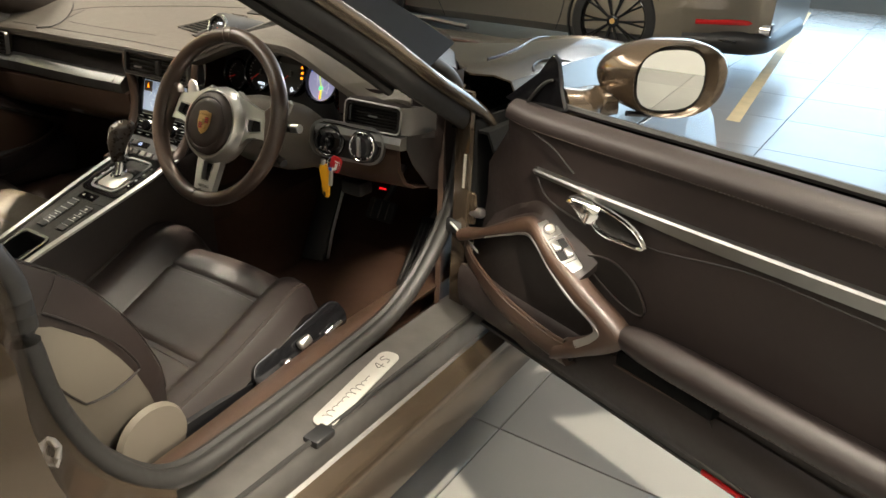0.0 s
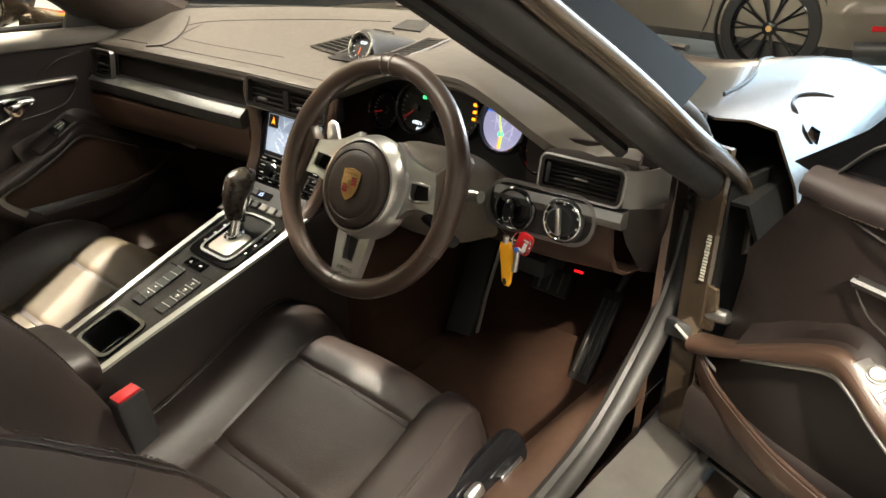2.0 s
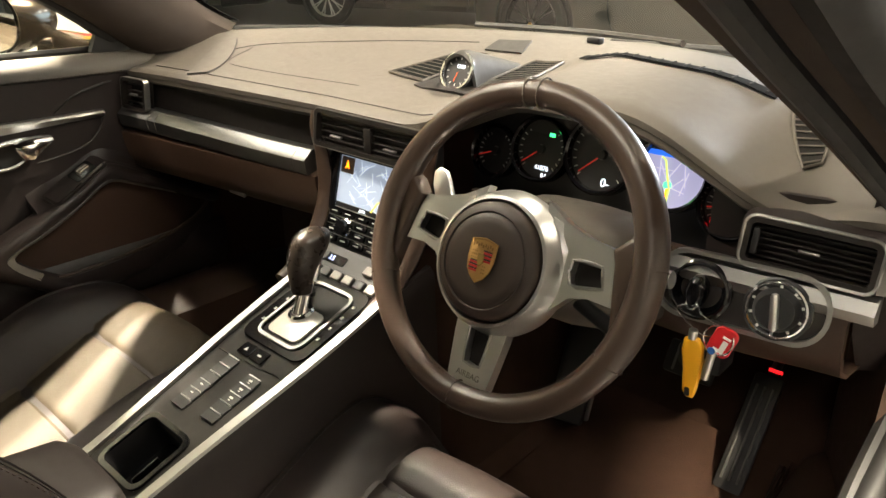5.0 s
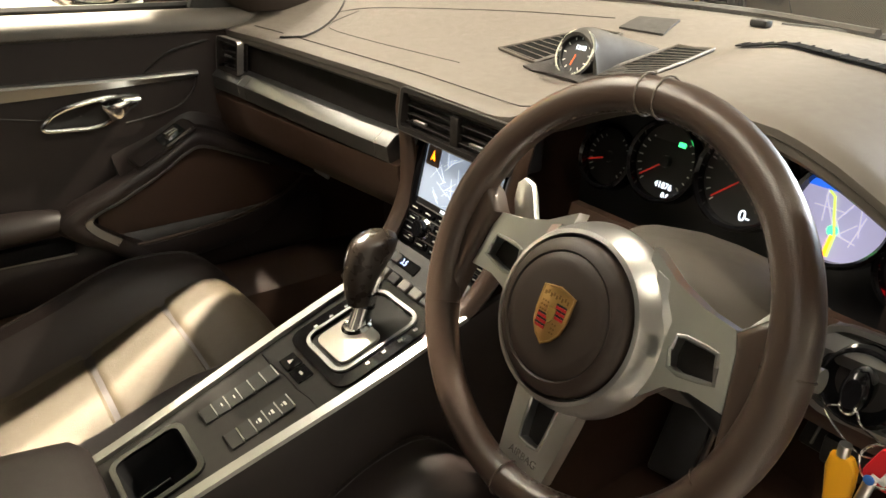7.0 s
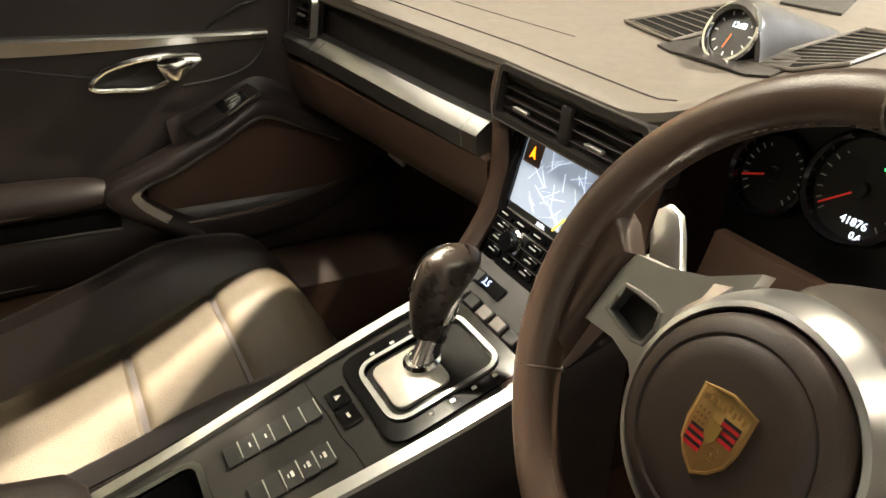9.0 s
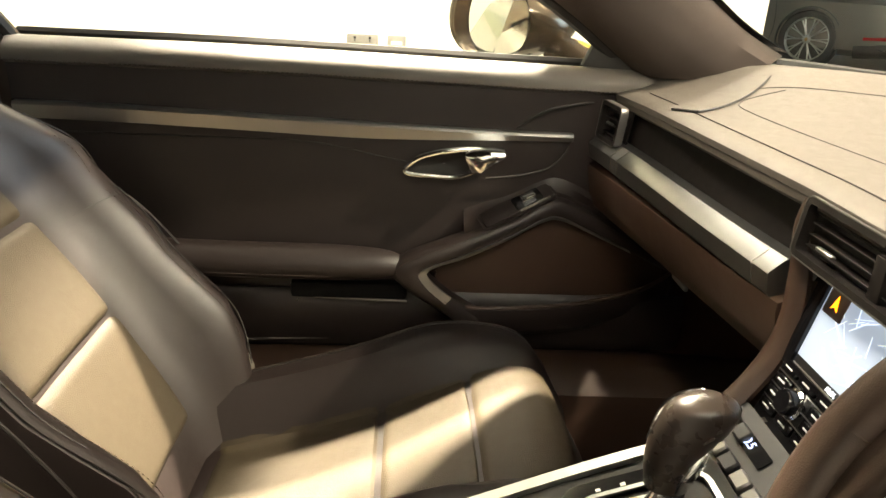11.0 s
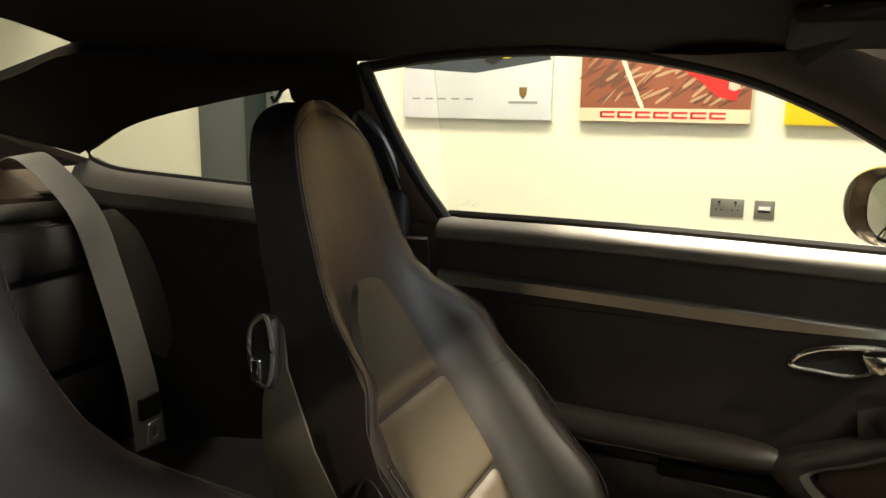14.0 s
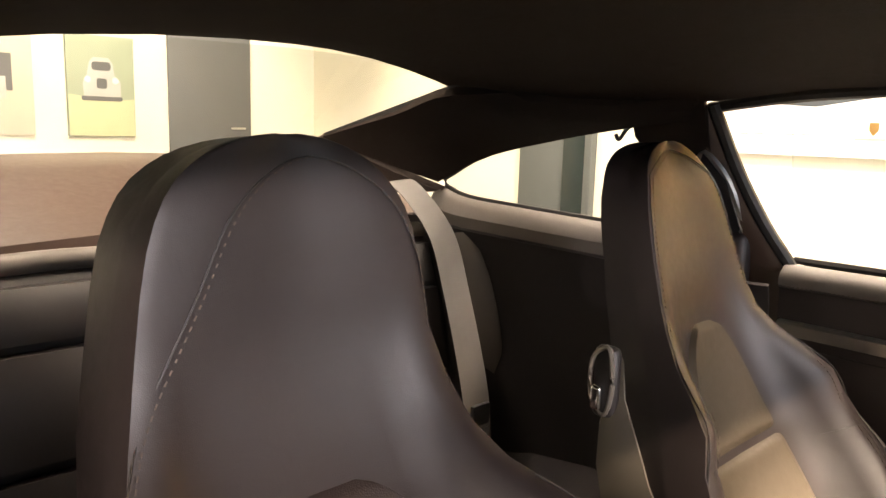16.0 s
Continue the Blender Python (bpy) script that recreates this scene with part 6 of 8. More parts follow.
    def oval(u0, u1, z0, z1, d, n=36, p=0.8):
        return [place((u0 + u1) / 2 + (u1 - u0) / 2 * math.copysign(abs(math.cos(t)) ** p, math.cos(t)), (z0 + z1) / 2 + (z1 - z0) / 2 * math.copysign(abs(math.sin(t)) ** p, math.sin(t)), d) for t in (2 * math.pi * i / n for i in range(n))]
    face = oval(-0.054, 0.094, -0.056, 0.065, 0.0, p=0.72)
    rings = [oval(-0.056, 0.096, -0.058, 0.067, 0.004, p=0.74), oval(-0.062, 0.11, -0.063, 0.073, -0.008), oval(-0.066, 0.132, -0.067, 0.077, -0.012, p=0.85), oval(-0.072, 0.142, -0.07, 0.08, -0.004, p=0.9), oval(-0.085, 0.143, -0.07, 0.082, 0.02, p=0.92), oval(-0.097, 0.13, -0.066, 0.079, 0.05, p=0.95), oval(-0.1, 0.105, -0.058, 0.07, 0.08, p=1), oval(-0.09, 0.07, -0.045, 0.055, 0.105, p=1), oval(-0.07, 0.03, -0.028, 0.035, 0.122, p=1), oval(-0.045, -0.005, -0.01, 0.014, 0.128, p=1)]
    mir = part("wing_mirror", loft(rings), PAINT, door, "bronze grey oval door mirror", 60)
    part("mirror_glass", loft([face, [p + mn * 0.003 for p in face]]), MIRROR, mir, "mirror glass")
    part("mirror_rim", tube(face, 0.0022, 6, close=True), GLOSS_BLACK, mir)
    part("mirror_foot", tube(curve([place(-0.06, -0.045, 0.06), place(-0.11, -0.052, 0.07), P(0.79, 0.12, 0.882), P(0.745, 0.13, 0.885)], 4), [0.03 + 0.0012 * i for i in range(13)], 12), PAINT, mir)
    part("mirror_underside", tube(curve([place(-0.05, -0.066, 0.03), place(0.02, -0.07, 0.03), place(0.08, -0.066, 0.03)], 4), 0.006, 6), BLACK, mir)
    bpy.context.view_layer.update()
    if swing:
        piv = Matrix.Translation((s * HINGE.x, HINGE.y, 0))
        door.matrix_world = Matrix.Translation((0, 0, -0.02)) @ piv @ pose(0, 0, 0, 0, 0, swing) @ piv.inverted() @ door.matrix_world
    else:
        edge = [p for p in curve(side_pts(EDGE, s), 5)]
        rows = [[V(p.x + s * 0.03, max(-0.83, min(0.17, p.y)), p.z), V(s * 0.722, max(-0.83, min(0.17, p.y)), 0.905)] for p in edge]
        g = part("window_glass", grid(rows), GLASS, door)
        g.visible_shadow = False
    return door


make_door(1, 70, "driver_door", "open brown leather lined car door with chrome handle")
make_door(-1, 0, "passenger_door", "closed brown leather lined car door with metal blade")

# ---------------------------------------------------------------- dashboard
dash = thing("dashboard", "brown leather dashboard with metal trim and vents", "dashboard", (0, 0.4, 0.6))


def cowl(x):
    return step(0.07, 0.26, x) * (1 - step(0.38, 0.62, x))


def lip(x):
    """The cabin-side edge of the dash top."""
    k = cowl(x)
    edge = step(0.5, 0.72, abs(x))
    return V(x, 0.17 + 0.075 * min(0, x + 0.13) + 0.04 * k + 0.085 * step(0.43, 0.62, x), 0.868 - 0.004 * edge + 0.06 * k - 0.036 * step(0.44, 0.6, x) + 0.02 * step(0.58, 0.68, x))


def face_y(x):
    """The passenger-side fascia runs straight, nearer at the door."""
    return 0.17 + 0.125 * min(0, x + 0.13)


def screen_base(x):
    return 0.30 + 0.52 * (1 - min(1, (x / 0.7) ** 2)) ** 0.8


def dash_z(x, y):
    l = lip(x)
    f = (y - l.y) / max(0.05, screen_base(x) - l.y)
    flat = 0.868 + 0.05 * step(0, 0.8, f)
    return flat + (l.z - 0.868) * (1 - step(0.0, 0.9, f)) + 0.012 * cowl(x) * math.sin(math.pi * min(1, max(0, f)))


xs = [-0.7 + 1.4 * i / 70 for i in range(71)]
rows = []
for x in xs:
    l, yb = lip(x), screen_base(x) - 0.012
    row = [l + V(0, 0.035, -0.024), l + V(0, 0.012, -0.022), l + V(0, 0.0, -0.014), l + V(0, -0.001, -0.006)]
    for f in (0.0, 0.03, 0.07, 0.13, 0.2, 0.3, 0.42, 0.55, 0.7, 0.85, 1.0):
        y = l.y + 0.006 + (yb - l.y - 0.006) * f
        row.append(V(x, y, dash_z(x, y) if f > 0 else l.z - 0.0015))
    rows.append(row)
part("dash_top", grid(rows, thick=0.01, toward=(0, 0.3, -1)), DASH_SKIN, dash, "smooth brown leather dash top")
part("dash_seam", tube([V(x, lip(x).y + 0.035, dash_z(x, lip(x).y + 0.035) + 0.0008) for x in [-0.62 + 0.02 * i for i in range(37)]], 0.0008, 5), LEATHER, dash)
for pts in ([(-0.55, 0.3), (-0.5, 0.37), (-0.3, 0.52), (-0.14, 0.6)], [(-0.52, 0.33), (-0.5, 0.26), (-0.42, 0.25), (-0.14, 0.28)]):
    part("airbag_seam", tube([V(p.x, p.y, dash_z(p.x, p.y) + 0.0004) for p in curve([(x, y, 0) for x, y in pts])], 0.0007, 5), LEATHER, dash)
leaf_l = lambda u, v, d: V(-0.47 - 0.12 * v + (u - 0.5) * 0.05 * math.sin(math.pi * (0.08 + 0.86 * v)) ** 0.7, 0.17 + 0.15 * v + 0.03 * (u - 0.5), 0) + V(0, 0, d)
leaf_p = lambda u, v, d: V(leaf_l(u, v, 0).x, leaf_l(u, v, 0).y, dash_z(leaf_l(u, v, 0).x, leaf_l(u, v, 0).y) + d)
sd = part("side_demister", grid([[leaf_p(u, v / 8, 0.004) for u in (0, 0.5, 1)] for v in range(9)], thick=0.003), DASH_SKIN, dash, "smooth leaf shaped side demister panel")
part("panel_gap", tube([leaf_p(0, v / 8, 0.0025) for v in range(9)] + [leaf_p(1, v / 8, 0.0025) for v in range(8, -1, -1)], 0.0016, 6, close=True), PANEL_DARK, sd)

# centre of the dash top: clock pod, grilles, speaker
top_c = lambda x, y, d=0.0: V(x, y, dash_z(x, y) + d)
PODX = 0.022
pod = curve([top_c(0, 0.35, 0.054), top_c(0, 0.37, 0.056), top_c(0, 0.42, 0.036), top_c(0, 0.5, 0.003)], 4)
rings = []
for i, p in enumerate(pod):
    k = 1 - 0.45 * i / (len(pod) - 1)
    hgt = p.z - dash_z(0, p.y)
    rings.append([V(PODX + 0.041 * k * math.cos(t), p.y, dash_z(0, p.y) - 0.012 + (hgt + 0.012) * math.sin(t) ** 0.8) for t in (math.pi * j / 14 for j in range(15))])
clock = part("clock_pod", grid(rings, thick=0.005), CONSOLE, dash, "hooded leather clock pod")
cm = frame_of(top_c(PODX, 0.352, 0.025), (1, 0, 0), (0, 0.42, 0.9))
cm = (cm if (cm.to_3x3() @ V(0, 0, 1)).y < 0 else cm @ pose(0, 0, 0, 180, 0, 0)) @ Matrix.Scale(0.84, 4)
part("clock_bezel", lathe([(0.038, -0.02), (0.038, 0.004), (0.036, 0.005), (0.031, 0.003), (0.031, -0.004)], cm, 36), BLACK, clock)
part("clock_ring", lathe([(0.039, 0.0035), (0.038, 0.008), (0.0345, 0.008), (0.0325, 0.0035)], cm, 36), CHROME, clock)
part("clock_face", lathe([(0.0, 0.0), (0.031, 0.0), (0.031, -0.006), (0.0, -0.006)], cm, 32), BLACK, clock)
part("clock_marks", join(*[bars([(0.0, 0.026, 0.0016, 0.005)], cm @ pose(0, 0, 0.0004, 0, 0, a)) for a in range(0, 360, 30)]), WHITE_PRINT, clock)
part("clock_readout", text_mesh("12:03", 0.010, cm @ pose(0.004, 0.01, 0.001)), WHITE_GLOW, clock)
part("clock_hand", bars([(0, -0.009, 0.0014, 0.018)], cm @ pose(0, -0.002, 0.002, 0, 0, -12)), glow("orange_hand", (0.8, 0.12, 0.02), 0.6), clock)
part("clock_base", grid([[top_c(PODX + w * k, y, 0.003 + 0.002 * (1 - k * k)) for k in (-1, -0.5, 0, 0.5, 1)] for y, w in ((0.318, 0.05), (0.325, 0.075), (0.35, 0.07), (0.4, 0.05))], thick=0.003), PANEL_DARK, clock)
for sg in SIDES:
    corners = [(sg * 0.052, 0.345), (sg * 0.148, 0.36), (sg * 0.112, 0.52), (sg * 0.052, 0.52)]
    quad = lambda u, v, d: top_c(*[(1 - v) * ((1 - u) * corners[0][i] + u * corners[1][i]) + v * ((1 - u) * corners[3][i] + u * corners[2][i]) for i in (0, 1)], d)
    gr = part("dash_grille", grid([[quad(u, v, 0.002) for u in (0, 0.5, 1)] for v in (0, 0.33, 0.66, 1)], thick=0.002), VOID, dash, "black slatted dash grille")
    part("grille_rim", tube([quad(u, v, 0.003) for u, v in ((0, 0), (0.5, 0), (1, 0), (1, 0.5), (1, 1), (0.5, 1), (0, 1), (0, 0.5))], 0.0022, 6, close=True), DASH_SKIN, gr)
    for i in range(11):
        part("slat", tube([quad(0.02, (i + 0.5) / 11, 0.0028), quad(0.98, (i + 0.5) / 11, 0.0028)], 0.0007, 5), DASH_SKIN, gr)
part("speaker_grille", grid([[top_c(a + (b - a) * k, y0 + (y1 - y0) * k, 0.003) for k in (0, 0.5, 1)] for a, b, y0, y1 in ((-0.086, -0.004, 0.551, 0.557), (-0.101, -0.029, 0.592, 0.608), (-0.116, -0.054, 0.632, 0.658))], thick=0.003), CONSOLE, dash)
part("alarm_sensor", block(top_c(0.05, 0.72, 0.006), (0.03, 0.02, 0.012), 0.004), BLACK, dash)
slot = [V(*lerp_table([(0, 0.13, 0.55), (0.35, 0.26, 0.48), (0.7, 0.39, 0.435), (1, 0.5, 0.425)], k / 30), 0) for k in range(31)]
part("demister_slot", grid([[top_c(p.x, p.y + d, 0.004) for d in (-0.011, 0.0, 0.011)] for p in slot], thick=0.002), VOID, dash, "thin dark demister slot")
for p in slot[1::2]:
    part("demister_fin", block(top_c(p.x, p.y, 0.005), (0.0012, 0.02, 0.0015), 0), CONSOLE, dash)
leaf = lambda u, v, d: top_c(0.536 + 0.046 * v + (u - 0.5) * 0.036 * math.sin(math.pi * (0.16 + 0.76 * v)) ** 0.6, 0.43 - 0.1 * v + 0.014 * (u - 0.5), d)
sv = part("side_vent", grid([[leaf(u, v / 8, 0.002) for u in (0, 0.25, 0.5, 0.75, 1)] for v in range(9)], thick=0.002), FASCIA, dash, "slatted side demister vent")
part("vent_rim", tube([leaf(0, v / 8, 0.003) for v in range(9)] + [leaf(1, v / 8, 0.003) for v in range(8, -1, -1)], 0.002, 6, close=True), DASH_SKIN, sv)
for i in range(10):
    part("slat", tube([leaf(0.04, (i + 0.5) / 10, 0.003), leaf(0.96, (i + 0.5) / 10, 0.003)], 0.0013, 5), DASH_SKIN, sv)

# passenger face: fascia with the lip's shade in its colour, metal blade, glovebox
rows = [[V(x, face_y(x) + dy, z) for dy, z in ((0.034, 0.856), (0.034, 0.82), (0.03, 0.79), (0.022, 0.77))] for x in [-0.64 + 0.02 * i for i in range(27)]]
part("upper_fascia", grid(rows, thick=0.012, toward=(0, 1, 0)), SHADED_SKIN, dash, "leather upper fascia, the lip's shade put into its colour")
rings = []
for x in [-0.665 + 0.02 * i for i in range(27)]:
    y, z = face_y(x) - 0.008, 0.772 - 0.012 * step(-0.66, -0.14, x)
    rings.append([V(x, y + 0.034, z + 0.023), V(x, y + 0.016, z + 0.0225), V(x, y + 0.013, z + 0.021), V(x, y - 0.001, z + 0.0085), V(x, y - 0.0025, z + 0.006), V(x, y + 0.001, z - 0.016), V(x, y + 0.005, z - 0.0205), V(x, y + 0.03, z - 0.021)])
part("metal_blade", loft(rings), BLADE, dash, "brushed silver dash trim blade", 20)
for x in (-0.57, -0.545, -0.175):
    zj = 0.772 - 0.012 * step(-0.66, -0.14, x)
    part("blade_joint", tube([(x, face_y(x) + 0.006, zj + 0.0215), (x, face_y(x) - 0.0092, zj + 0.0085), (x, face_y(x) - 0.0107, zj + 0.006), (x, face_y(x) - 0.007, zj - 0.016)], 0.0009, 5), STEEL_DARK, dash)
rows = []
for x in [-0.69 + 0.02 * i for i in range(29)]:
    l = V(x, face_y(x), 0)
    rows.append([V(x, l.y + 0.02, 0.748), V(x, l.y - 0.004, 0.74), V(x, l.y - 0.004, 0.728), V(x, l.y + 0.004, 0.69), V(x, l.y + 0.012, 0.668), V(x, l.y + 0.03, 0.655), V(x, l.y + 0.1, 0.62), V(x, l.y + 0.2, 0.6)])
part("glovebox", grid(rows, thick=0.012, toward=(0, 1, 0)), LEATHER_RED, dash, "brown leather glovebox lid")
part("glovebox_latch", block((-0.36, face_y(-0.36) + 0.018, 0.662), (0.05, 0.006, 0.008), 0.002), BRUSHED, dash)


def vent(c, w, h, ax, up, name="air_vent", n=4):
    m = frame_of(c, ax, up)
    v = part(name, ring_plate(rr(w, h, 0.008), rr(w - 0.012, h - 0.012, 0.005), 0.012, m, 0.003), FASCIA, dash, "black air vent with slats")
    part("vent_bezel", ring_plate(rr(w + 0.003, h + 0.003, 0.009), rr(w + 0.0005, h + 0.0005, 0.008), 0.0125, m), STEEL_DARK, v)
    part("vent_back", plate(rr(w - 0.008, h - 0.008, 0.005), 0.002, m @ pose(0, 0, -0.012)), FASCIA, v)
    for i in range(n):
        part("slat", block((0, (i + 0.5 - n / 2) * (h - 0.014) / n, 0.0), (w - 0.014, 0.0016, 0.012), 0.0006, 1, m @ pose(0, 0, -0.002)), FASCIA, v)
    if w < 0.2:
        part("vent_tab", block((0, 0, 0.009), (0.022, 0.0035, 0.005), 0.0015, 2, m), BRUSHED, v)
    return v


vent((-0.615, 0.118, 0.82), 0.075, 0.06, (1, 0.14, -0.02), (0, 0.1, 1))
cv = vent((0.0, 0.174, 0.828), 0.236, 0.058, (1, 0, 0), (0, 0.12, 1))
for x in (-0.06, 0.06):
    part("vent_tab", block((x, 0.17 - 0.012, 0.822), (0.026, 0.006, 0.004), 0.0015), BRUSHED, cv)
part("centre_vent_housing", block((0.0, 0.2, 0.826), (0.236, 0.03, 0.06), 0.006), BLACK, dash)
part("hazard_block", block((0.003, 0.17, 0.824), (0.016, 0.01, 0.04), 0.002), FASCIA, dash)

# centre stack: uprights, screen, radio and climate keys
for sg in SIDES:
    up = curve([(sg * 0.131, 0.178, 0.85), (sg * 0.129, 0.172, 0.82), (sg * 0.116, 0.174, 0.78), (sg * 0.112, 0.172, 0.72), (sg * 0.108, 0.15, 0.67), (sg * 0.102, 0.11, 0.625), (sg * 0.098, 0.06, 0.6)], 5)
    part("stack_upright", tube(up, [0.007 + 0.004 * step(4, 12, i) for i in range(len(up))], 10, flat=1.3, up=(0, 1, 0)), LEATHER_RED, dash, "brown leather stack upright")
stack_m = frame_of((0.0, 0.181, 0.742), (1, 0, 0), (0, 0.24, 1))
part("stack_housing", plate(rr(0.212, 0.11, 0.006), 0.02, stack_m @ pose(0, -0.005, -0.022)), BLACK, dash)
scr = part("screen_bezel", ring_plate(rr(0.2, 0.098, 0.006), rr(0.168, 0.086, 0.003), 0.006, stack_m, 0.002), GLOSS_BLACK, dash, "touch screen showing a street map")
part("screen_map", plate(rr(0.17, 0.088, 0.003), 0.002, stack_m), MAP_GLOW, scr)
rnd = random.Random(4)
part("street_print", join(*[bars([(0, 0, rnd.uniform(0.01, 0.035), rnd.choice((0.0004, 0.0006, 0.0009)))], stack_m @ pose(rnd.uniform(-0.06, 0.07), rnd.uniform(-0.028, 0.034), 0.0024, 0, 0, rnd.choice((20, 35, 50, 110, 125, 150)) + rnd.uniform(-8, 8))) for _ in range(46)]), glow("pale_street_glow", (0.6, 0.66, 0.75), 0.75), scr)
part("map_water", plate([(0.02, -0.02), (0.08, -0.03), (0.08, 0.035), (0.05, 0.03), (0.035, 0.0)], 0.0004, stack_m @ pose(0, 0, 0.0021)), glow("grey_map_area", (0.24, 0.27, 0.35), 0.5), scr)
part("map_main_road", tube([stack_m @ V(x, y, 0.003) for x, y in ((0.0, -0.035), (0.012, -0.018), (0.03, -0.008), (0.04, 0.02))], 0.0012, 4), glow("yellow_road_glow", (0.9, 0.75, 0.1), 1.0), scr)
part("map_corner", plate(rr(0.03, 0.026, 0.002), 0.0006, stack_m @ pose(-0.066, 0.028, 0.0024)), colour((0.08, 0.05, 0.045)), scr)
part("map_arrow", plate([(-0.005, -0.006), (0.0, -0.003), (0.005, -0.006), (0.0, 0.008)], 0.0006, stack_m @ pose(-0.066, 0.028, 0.0032)), AMBER_GLOW, scr)
part("status_bar", bars([(0, -0.0385, 0.166, 0.009)], stack_m @ pose(0, 0, 0.0022)), BLACK, scr)
part("status_text", text_mesh("AUX", 0.007, stack_m @ pose(-0.02, -0.0385, 0.0032)), WHITE_GLOW, scr)
keys_m = frame_of((0.0, 0.16, 0.668), (1, 0, 0), (0, 0.34, 1))
keys = part("radio_panel", plate(rr(0.2, 0.072, 0.005), 0.01, keys_m @ pose(0, 0, -0.01)), BLACK, dash, "black radio panel with silver edged keys")
for j, y in enumerate((0.027, 0.012, -0.003, -0.018)):
    for i in range(6):
        if j in (1, 2) and i in (1, 4):
            continue
        part("key", block((-0.08 + 0.032 * i, y, 0.002), (0.027, 0.011, 0.006), 0.0015, 1, keys_m), GLOSS_BLACK, keys)
    for i in range(6):
        if not (j in (1, 2) and i in (1, 4)):
            part("key_print", bars([(-0.08 + 0.032 * i, y, 0.012, 0.0016)], keys_m @ pose(0, 0, 0.0051)), WHITE_PRINT, keys)
    part("key_edge", bars([(0, y + 0.0072, 0.19, 0.0012)], keys_m @ pose(0, 0, 0.003)), BRUSHED, keys)
for x in (-0.048, 0.048):
    part("knob", lathe([(0.0, 0.018), (0.011, 0.018), (0.0125, 0.016), (0.0135, 0.0), (0.0, 0.0)], keys_m @ pose(x, 0.005, 0.001), 24), GLOSS_BLACK, keys)
    part("knob_ring", lathe([(0.0155, 0.0), (0.0155, 0.006), (0.013, 0.008), (0.013, 0.0)], keys_m @ pose(x, 0.005, 0.001), 24), CHROME, keys)
clim_m = frame_of((0.0, 0.1, 0.624), (1, 0, 0), (0, 0.8, 0.55))
clim = part("climate_panel", plate(rr(0.185, 0.09, 0.005), 0.01, clim_m @ pose(0, 0, -0.01)), BLACK, dash, "climate control panel with readout")
part("climate_readout", plate(rr(0.05, 0.016, 0.002), 0.002, clim_m @ pose(-0.03, 0.022, 0)), GLOSS_BLACK, clim)
part("readout_digits", text_mesh("20.5", 0.012, clim_m @ pose(-0.04, 0.022, 0.0024)), glow("blue_white_readout", (0.5, 0.6, 1.0), 1.6), clim)
for j in range(3):
    for i in range(7):
        if j == 2 and 1 < i < 5:
            continue
        part("key", block((-0.078 + 0.026 * i, -0.03 + 0.026 * j, 0.003), (0.021, 0.016, 0.008), 0.002, 1, clim_m), STEEL_DARK if (i + j) % 3 else BLACK, clim)

# driver face: instruments
gauge_y = 0.285
part("binnacle_back", grid([[V(x, gauge_y + 0.004, 0.74 + k * (min(0.93, dash_z(x, gauge_y) - 0.012) - 0.74)) for k in (0, 0.5, 1)] for x in [0.11 + 0.023 * i for i in range(21)]], thick=0.01, toward=(0, 1, 0)), BLACK, dash)
rows = []
for x in [0.1 + 0.02 * i for i in range(25)]:
    l = lip(x)
    rows.append([l + V(0, 0.01, -0.02), l + V(0, 0.04, -0.022), V(x, gauge_y, l.z - 0.024)])
part("cowl_inside", grid(rows, thick=0.006, toward=(0, 0, 1)), PANEL_DARK, dash)
GAUGES = [(0.158, 0.815, 0.04), (0.239, 0.832, 0.047), (0.337, 0.842, 0.054), (0.437, 0.838, 0.05), (0.517, 0.812, 0.041)]
tilt = (0, 0.28, 1)
